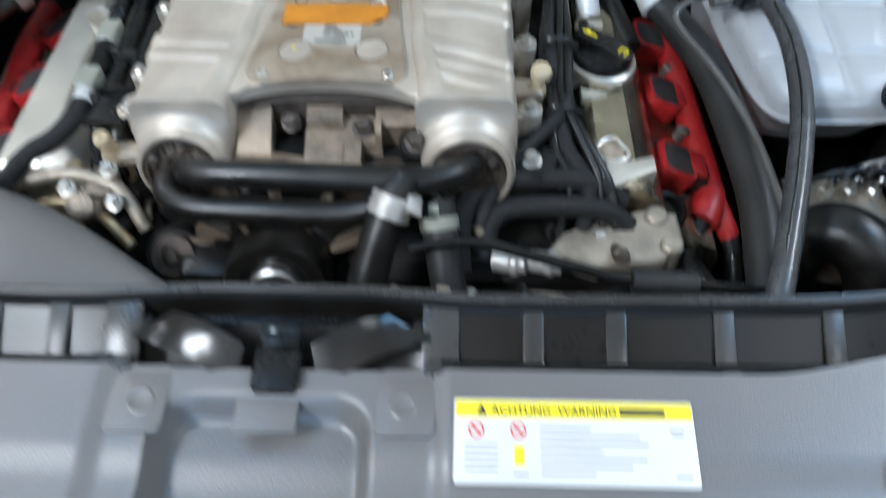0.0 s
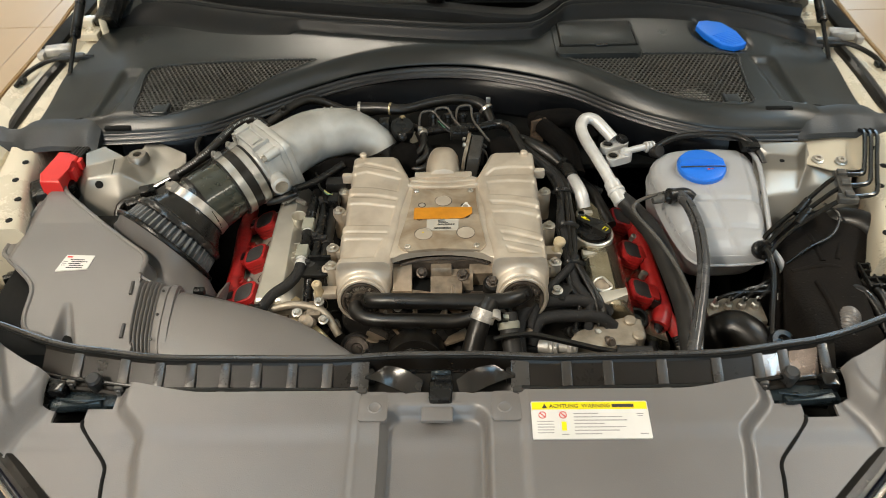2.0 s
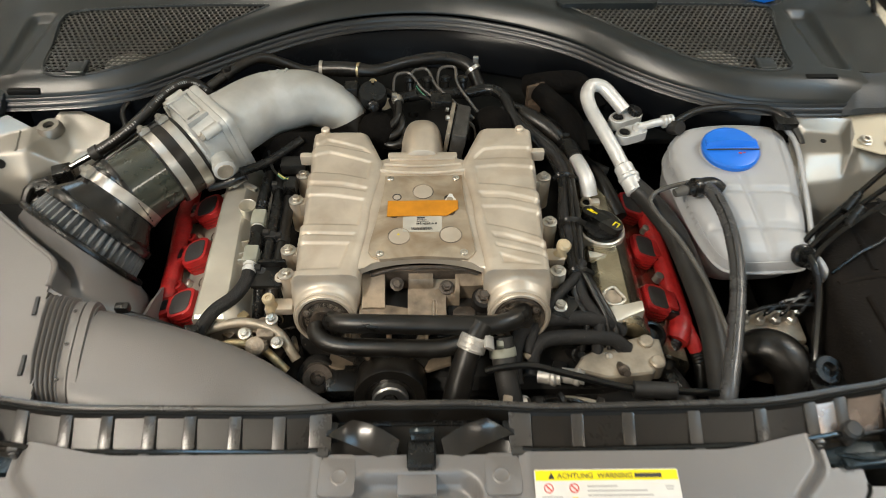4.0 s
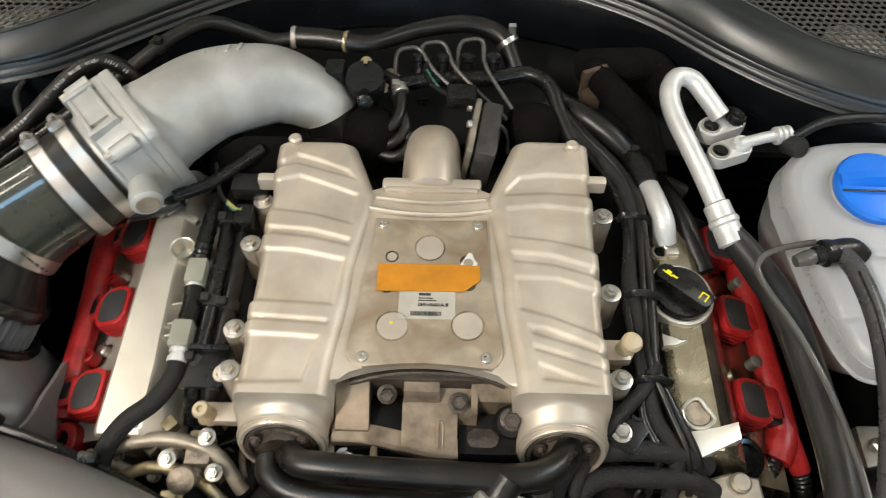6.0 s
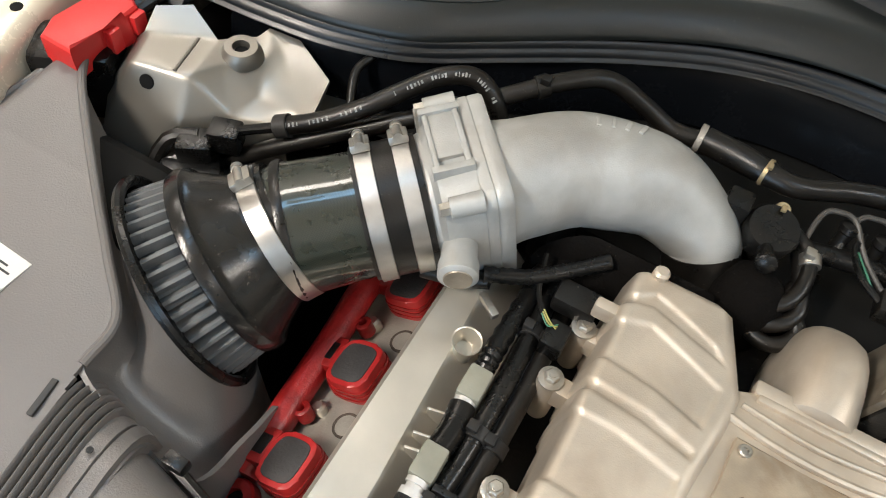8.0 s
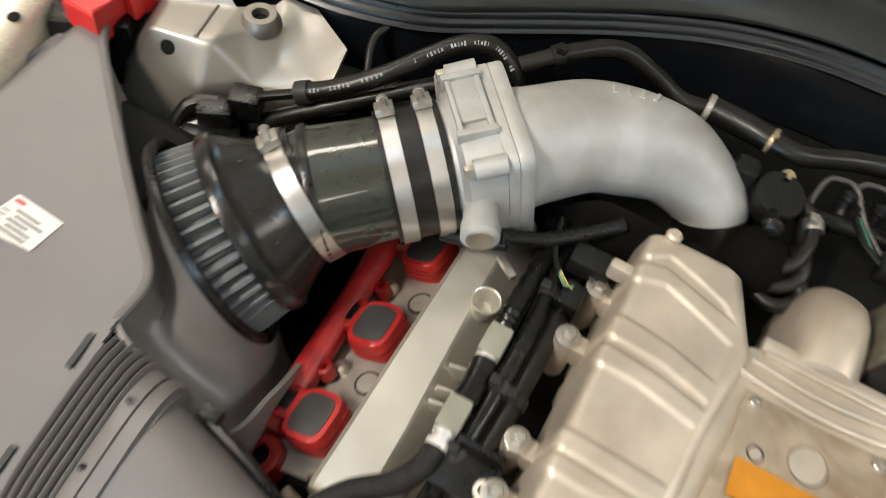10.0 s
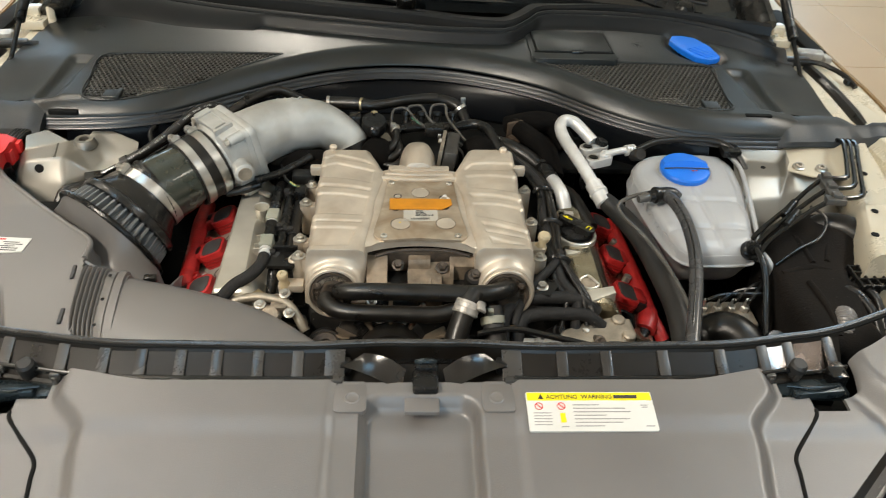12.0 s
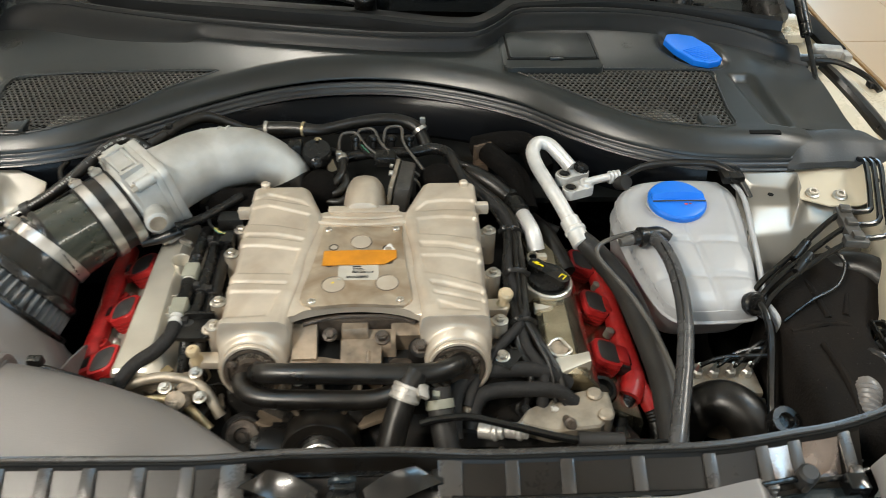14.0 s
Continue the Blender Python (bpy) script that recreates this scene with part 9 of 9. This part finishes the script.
block(bm, (0.432, -0.090, 0.752), (0.085, 0.05, 0.05), 0.004)
block(bm, (0.445, -0.125, 0.745), (0.06, 0.04, 0.045), 0.004, Matrix.Rotation(radians(-15), 4, "Z"))
part("block", bm, CAST, bu)
for k in range(4):
    bm = bmesh.new()
    revolve(bm, [(0, 0.0065), (0.008, 0.0065), (0.010, 0.004), (0.022, 0.003)], (0.402 + 0.02 * k, -0.085, 0.777), (0, -0.1, 1), 6)
    part("line_nut", bm, STEEL, bu)
    bm = bmesh.new()
    x = 0.402 + 0.02 * k
    tube(bm, [(x, -0.085, 0.79), (x + 0.004, -0.088, 0.800), (x + 0.03, -0.082 + 0.008 * k, 0.804), (0.50, -0.075 + 0.012 * k, 0.80), (0.53, -0.05, 0.79)], 0.003, 8)
    part("steel_line", bm, BLACKPLASTIC, bu)
hose("radiator_hose", [(0.378, -0.135, 0.73), (0.392, -0.128, 0.762), (0.420, -0.132, 0.782), (0.445, -0.155, 0.772), (0.455, -0.185, 0.73), (0.455, -0.20, 0.67)], 0.026, RUBBER, "fat shiny black radiator hose bend", clamps=(0.85,), seg=22)
hose("radiator_hose", [(0.30, -0.10, 0.70), (0.315, -0.15, 0.715), (0.322, -0.20, 0.71), (0.32, -0.24, 0.68)], 0.022, RUBBER, "black radiator hose low beside the alternator", seg=18)
so = thing("bracket_ring", (0.485, -0.20, 0.70), "black plastic mount with a round eye", "mount")
bm = bmesh.new()
revolve(bm, [(-0.03, 0.02), (0.0, 0.018), (0.004, 0.016), (0.004, 0.009), (-0.004, 0.008)], (0.471, -0.172, 0.797), (0.1, -0.4, 1), 26)
block(bm, (0.500, -0.180, 0.772), (0.10, 0.05, 0.036), 0.012)
part("mount", bm, BLACKPLASTIC, so)
fb = thing("felt_box", (0.58, -0.05, 0.6), "large box wrapped in black insulation felt", "insulated box")
bm = bmesh.new()
secs = []
for z, k in ((0.60, 0.96), (0.70, 0.99), (0.79, 1.0), (0.822, 0.985), (0.834, 0.93), (0.839, 0.80), (0.84, 0.4)):
    pts = [(0.495, -0.22), (0.490, -0.12), (0.502, -0.02), (0.53, 0.04), (0.59, 0.068), (0.655, 0.07), (0.668, 0.03), (0.645, -0.03), (0.605, -0.07), (0.592, -0.13), (0.578, -0.22)]
    cx, cy = 0.57, -0.06
    way = glide([(cx + (x - cx) * k, cy + (y - cy) * k, z + 0.01 * step(-0.05, 0.06, y)) for x, y in pts + pts[:1]], 4)[:-1]
    secs.append([Vector((p.x + 0.004 * noise.noise(p * 30), p.y + 0.004 * noise.noise(p * 25 + Vector((5, 0, 0))), p.z + 0.004 * noise.noise(p * 22))) for p in way])
loft(bm, secs)
part("wrap", bm, BOXFELT, fb, "dark felt wrap", sharp=70)
for pts in ([(0.60, 0.05, 0.822), (0.625, 0.02, 0.815), (0.63, -0.02, 0.80), (0.61, -0.05, 0.78)], [(0.505, -0.075, 0.836), (0.55, -0.068, 0.842), (0.598, -0.072, 0.832)], [(0.545, 0.03, 0.838), (0.55, -0.01, 0.846), (0.552, -0.06, 0.843)], [(0.60, 0.02, 0.842), (0.59, -0.02, 0.844), (0.575, -0.055, 0.842)], [(0.53, -0.10, 0.842), (0.535, -0.15, 0.840), (0.53, -0.20, 0.834)]):
    bm = bmesh.new()
    tube(bm, pts, 0.0045, 10)
    part("fold", bm, BOXFELT, fb)
fb2 = thing("rubber_boot", (0.65, 0.02, 0.74), "black rubber boot beside the felt box", "boot")
bm = bmesh.new()
tube(bm, [(0.585, 0.045, 0.815), (0.615, 0.040, 0.838), (0.645, 0.018, 0.842), (0.655, -0.02, 0.83), (0.64, -0.045, 0.80)], [0.016, 0.020, 0.022, 0.020, 0.016], 16)
part("boot", bm, RUBBER, fb2)
for pts, r, mt in (([(0.52, -0.14, 0.80), (0.545, -0.125, 0.828), (0.575, -0.14, 0.825), (0.60, -0.18, 0.79)], 0.009, RUBBER), ([(0.56, -0.10, 0.825), (0.59, -0.115, 0.835), (0.61, -0.15, 0.815), (0.612, -0.19, 0.78)], 0.008, RUBBER), ([(0.60, -0.09, 0.83), (0.615, -0.12, 0.835), (0.62, -0.16, 0.81)], 0.006, RUBBER)):
    hose("corner_cable", pts, r, mt, "black cable loop in the bay corner", "cable", "corner cables", rib=0.0006, n=10)
hose("pale_conduit", [(0.530, -0.212, 0.79), (0.538, -0.195, 0.822), (0.551, -0.168, 0.835), (0.560, -0.145, 0.820)], 0.0150, GREYPLASTIC, "pale ribbed conduit in the bay corner", "conduit", rib=0.0016, n=14)
fx = thing("lattice_bracket", (0.62, -0.09, 0.78), "black lattice plastic bracket by the wing", "bracket")
bm = bmesh.new()
for k in range(4):
    block(bm, (0.600 + 0.013 * k, -0.09, 0.842), (0.003, 0.05, 0.008), 0.001)
for k in range(4):
    block(bm, (0.62, -0.11 + 0.014 * k, 0.842), (0.045, 0.003, 0.008), 0.001)
block(bm, (0.62, -0.09, 0.81), (0.03, 0.03, 0.06), 0.004)
part("lattice", bm, BLACKPLASTIC, fx)
tr = thing("suspension_tower", (0.58, 0.13, 0.6), "champagne painted metal suspension tower behind the reservoir", "suspension tower", "suspension towers")


bm = bmesh.new()
pressing(bm, {
    "pad_a": (0.524, 0.132, 0.869), "pad_b": (0.573, 0.131, 0.869), "pad_c": (0.585, 0.171, 0.869), "pad_d": (0.539, 0.181, 0.869),
    "rear_a": (0.533, 0.197, 0.881), "rear_b": (0.604, 0.194, 0.881), "wall": (0.582, 0.127, 0.874),
    "rim_a": (0.518, 0.201, 0.881), "rim_b": (0.504, 0.135, 0.866), "rim_c": (0.494, 0.088, 0.847),
    "foot_a": (0.508, 0.089, 0.851), "foot_b": (0.566, 0.098, 0.851), "foot_c": (0.600, 0.112, 0.853), "flange_a": (0.597, 0.140, 0.871), "flange_b": (0.660, 0.128, 0.866), "flange_c": (0.655, 0.112, 0.848),
    "low_a": (0.498, 0.066, 0.822), "low_b": (0.568, 0.068, 0.820), "low_c": (0.615, 0.088, 0.820), "low_d": (0.672, 0.092, 0.820),
    "base_a": (0.495, 0.040, 0.760), "base_b": (0.570, 0.040, 0.760), "base_c": (0.625, 0.062, 0.760), "base_d": (0.690, 0.070, 0.760)},
    ("pad_a pad_b pad_c pad_d", "pad_d pad_c rear_b rear_a", "pad_c pad_b wall rear_b", "pad_a pad_d rear_a rim_a rim_b", "pad_a rim_b rim_c foot_a", "pad_a foot_a foot_b pad_b", "pad_b foot_b wall",
     "wall foot_b foot_c flange_a", "wall flange_a rear_b", "flange_a foot_c flange_c flange_b", "foot_a low_a low_b foot_b", "rim_c low_a foot_a", "foot_b low_b low_c foot_c", "foot_c low_c low_d flange_c",
     "low_a base_a base_b low_b", "low_b base_b base_c low_c", "low_c base_c base_d low_d"))
part("dome", bm, TOWERPAINT, tr, "champagne painted pressed metal", sharp=60)
# near-black core, its colour standing for shade below the pressing
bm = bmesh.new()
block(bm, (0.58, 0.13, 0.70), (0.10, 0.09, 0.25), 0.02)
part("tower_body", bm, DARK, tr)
bm = bmesh.new()
pressing(bm, {"front_a": (0.588, 0.140, 0.8755), "front_b": (0.622, 0.124, 0.874), "front_c": (0.664, 0.124, 0.874), "mid_a": (0.608, 0.197, 0.876), "mid_b": (0.672, 0.180, 0.876), "rear_a": (0.560, 0.205, 0.884), "rear_b": (0.620, 0.232, 0.886), "rear_c": (0.690, 0.228, 0.888),
    "side_a": (0.684, 0.120, 0.892), "side_b": (0.692, 0.180, 0.894), "side_c": (0.715, 0.232, 0.900)},
    ("front_a front_b front_c mid_b mid_a", "mid_a mid_b rear_c rear_b", "mid_a rear_b rear_a", "front_c side_a side_b mid_b", "mid_b side_b side_c rear_c"), 7, 3, 0.002)
part("rear_flange", bm, CREAM, tr, "cream painted flange behind the tower")
for x, y in ((0.608, 0.148), (0.643, 0.142)):
    bm = bmesh.new()
    revolve(bm, [(-0.004, 0.0095), (0.002, 0.0095), (0.003, 0.0065), (0.006, 0.0062), (0.006, 0.0035), (0.002, 0.003)], (x, y, 0.877), (0, -0.2, 1), 20)
    part("bolt", bm, ZINC, tr)
bm = bmesh.new()
revolve(bm, [(0, 0.004), (0.001, 0.004)], (0.556, 0.158, 0.8688), (0, 0, 1), 14)
part("hole", bm, DARK, tr)
bm = bmesh.new()
revolve(bm, [(0, 0.0075), (0.0015, 0.007)], (0.5005, 0.095, 0.8505), (-0.4, -0.3, 0.85), 18)
part("side_hole", bm, DARK, tr)
bl = thing("brake_lines", (0.62, 0.07, 0.86), "three bent black brake lines held in a clip", "brake lines")
for k in range(3):
    bm = bmesh.new()
    u = k / 2
    end = Vector((0.486 + 0.008 * u, -0.010 - 0.022 * u, 0.858))
    tube(bm, [(0.690 + 0.018 * u, 0.205, 0.896), (0.686 + 0.018 * u, 0.18 - 0.006 * u, 0.905), (0.664 + 0.013 * u, 0.125 - 0.014 * u, 0.908), (0.644 + 0.008 * u, 0.078 - 0.030 * u, 0.908), (0.637 + 0.008 * u, 0.066 - 0.036 * u, 0.908), (0.626 + 0.006 * u, 0.063 - 0.050 * u, 0.908), (0.602 - 0.006 * u, 0.062 - 0.054 * u, 0.907), (0.580, 0.052 - 0.045 * u, 0.900), (0.540, 0.026 - 0.032 * u, 0.880), end, end + Vector((-0.02, -0.02, -0.02))], 0.0036, 10, 8)
    part("line", bm, GLOSSBLACK, bl)
bm = bmesh.new()
turn = Matrix.Rotation(radians(-8), 4, "Z")
block(bm, (0.599, 0.038, 0.905), (0.018, 0.066, 0.012), 0.002, turn)
for k in range(3):
    block(bm, (0.603 - 0.004 * k, 0.063 - 0.027 * k, 0.913), (0.013, 0.012, 0.006), 0.0015, turn)
block(bm, (0.593, 0.006, 0.906), (0.028, 0.014, 0.010), 0.002, turn)
part("clip", bm, GREYLINE, bl, "grey plastic line clip")
for k in range(2):
    bm = bmesh.new()
    p = Vector((0.540 - 0.006 * k, 0.022 - 0.024 * k, 0.880))
    revolve(bm, [(-0.016, 0.0058), (0.0, 0.0065), (0.016, 0.0058)], p, (0.7, 0.65, 0.35), 14)
    part("joint", bm, BLACKPLASTIC, bl)
bm = bmesh.new()
tube(bm, [(0.575, 0.03, 0.88), (0.592, 0.01, 0.872), (0.575, -0.02, 0.86), (0.535, -0.04, 0.852), (0.50, -0.06, 0.84)], 0.0020, 8)
part("thin_wire", bm, BLACKPLASTIC, bl)

# ---- gas struts of the bonnet ----
for s in (-1, 1):
    g = thing("gas_strut", (s * 0.716, 0.412, 0.90), "thin black gas strut holding the bonnet open", "gas strut", "gas struts")
    a, b = Vector((s * 0.716, 0.412, 0.904)), Vector((s * 0.690, 0.78, 1.19))
    d = b - a
    bm = bmesh.new()
    tube(bm, [a, a + d * 0.27], 0.0042, 10)
    part("rod", bm, BLACKPLASTIC, g)
    bm = bmesh.new()
    tube(bm, [a + d * 0.24, a + d * 0.25, b], 0.0095, 12)
    part("cylinder", bm, BLACKPLASTIC, g)
    bm = bmesh.new()
    revolve(bm, [(-0.006, 0.005), (0.002, 0.0065), (0.010, 0.006), (0.014, 0.0045)], a, d, 14)
    part("ball_socket", bm, RUBBER, g)

# ---- floor tiles ----
tile_me = None
for i in range(-5, 6):
    for j in range(-5, 6):
        x, y = 0.9 * i + 0.21, 0.9 * j + 0.38
        if tile_me is None:
            bm = bmesh.new()
            block(bm, (0, 0, 0), (0.895, 0.895, 0.012), 0.002, None, 1)
            ob = part("tile", bm, TILE, floor)
            tile_me = ob.data
        else:
            ob = new("tile", tile_me)
            ob.parent = floor
        ob.matrix_basis = Matrix.Translation((x, y, -0.0055))
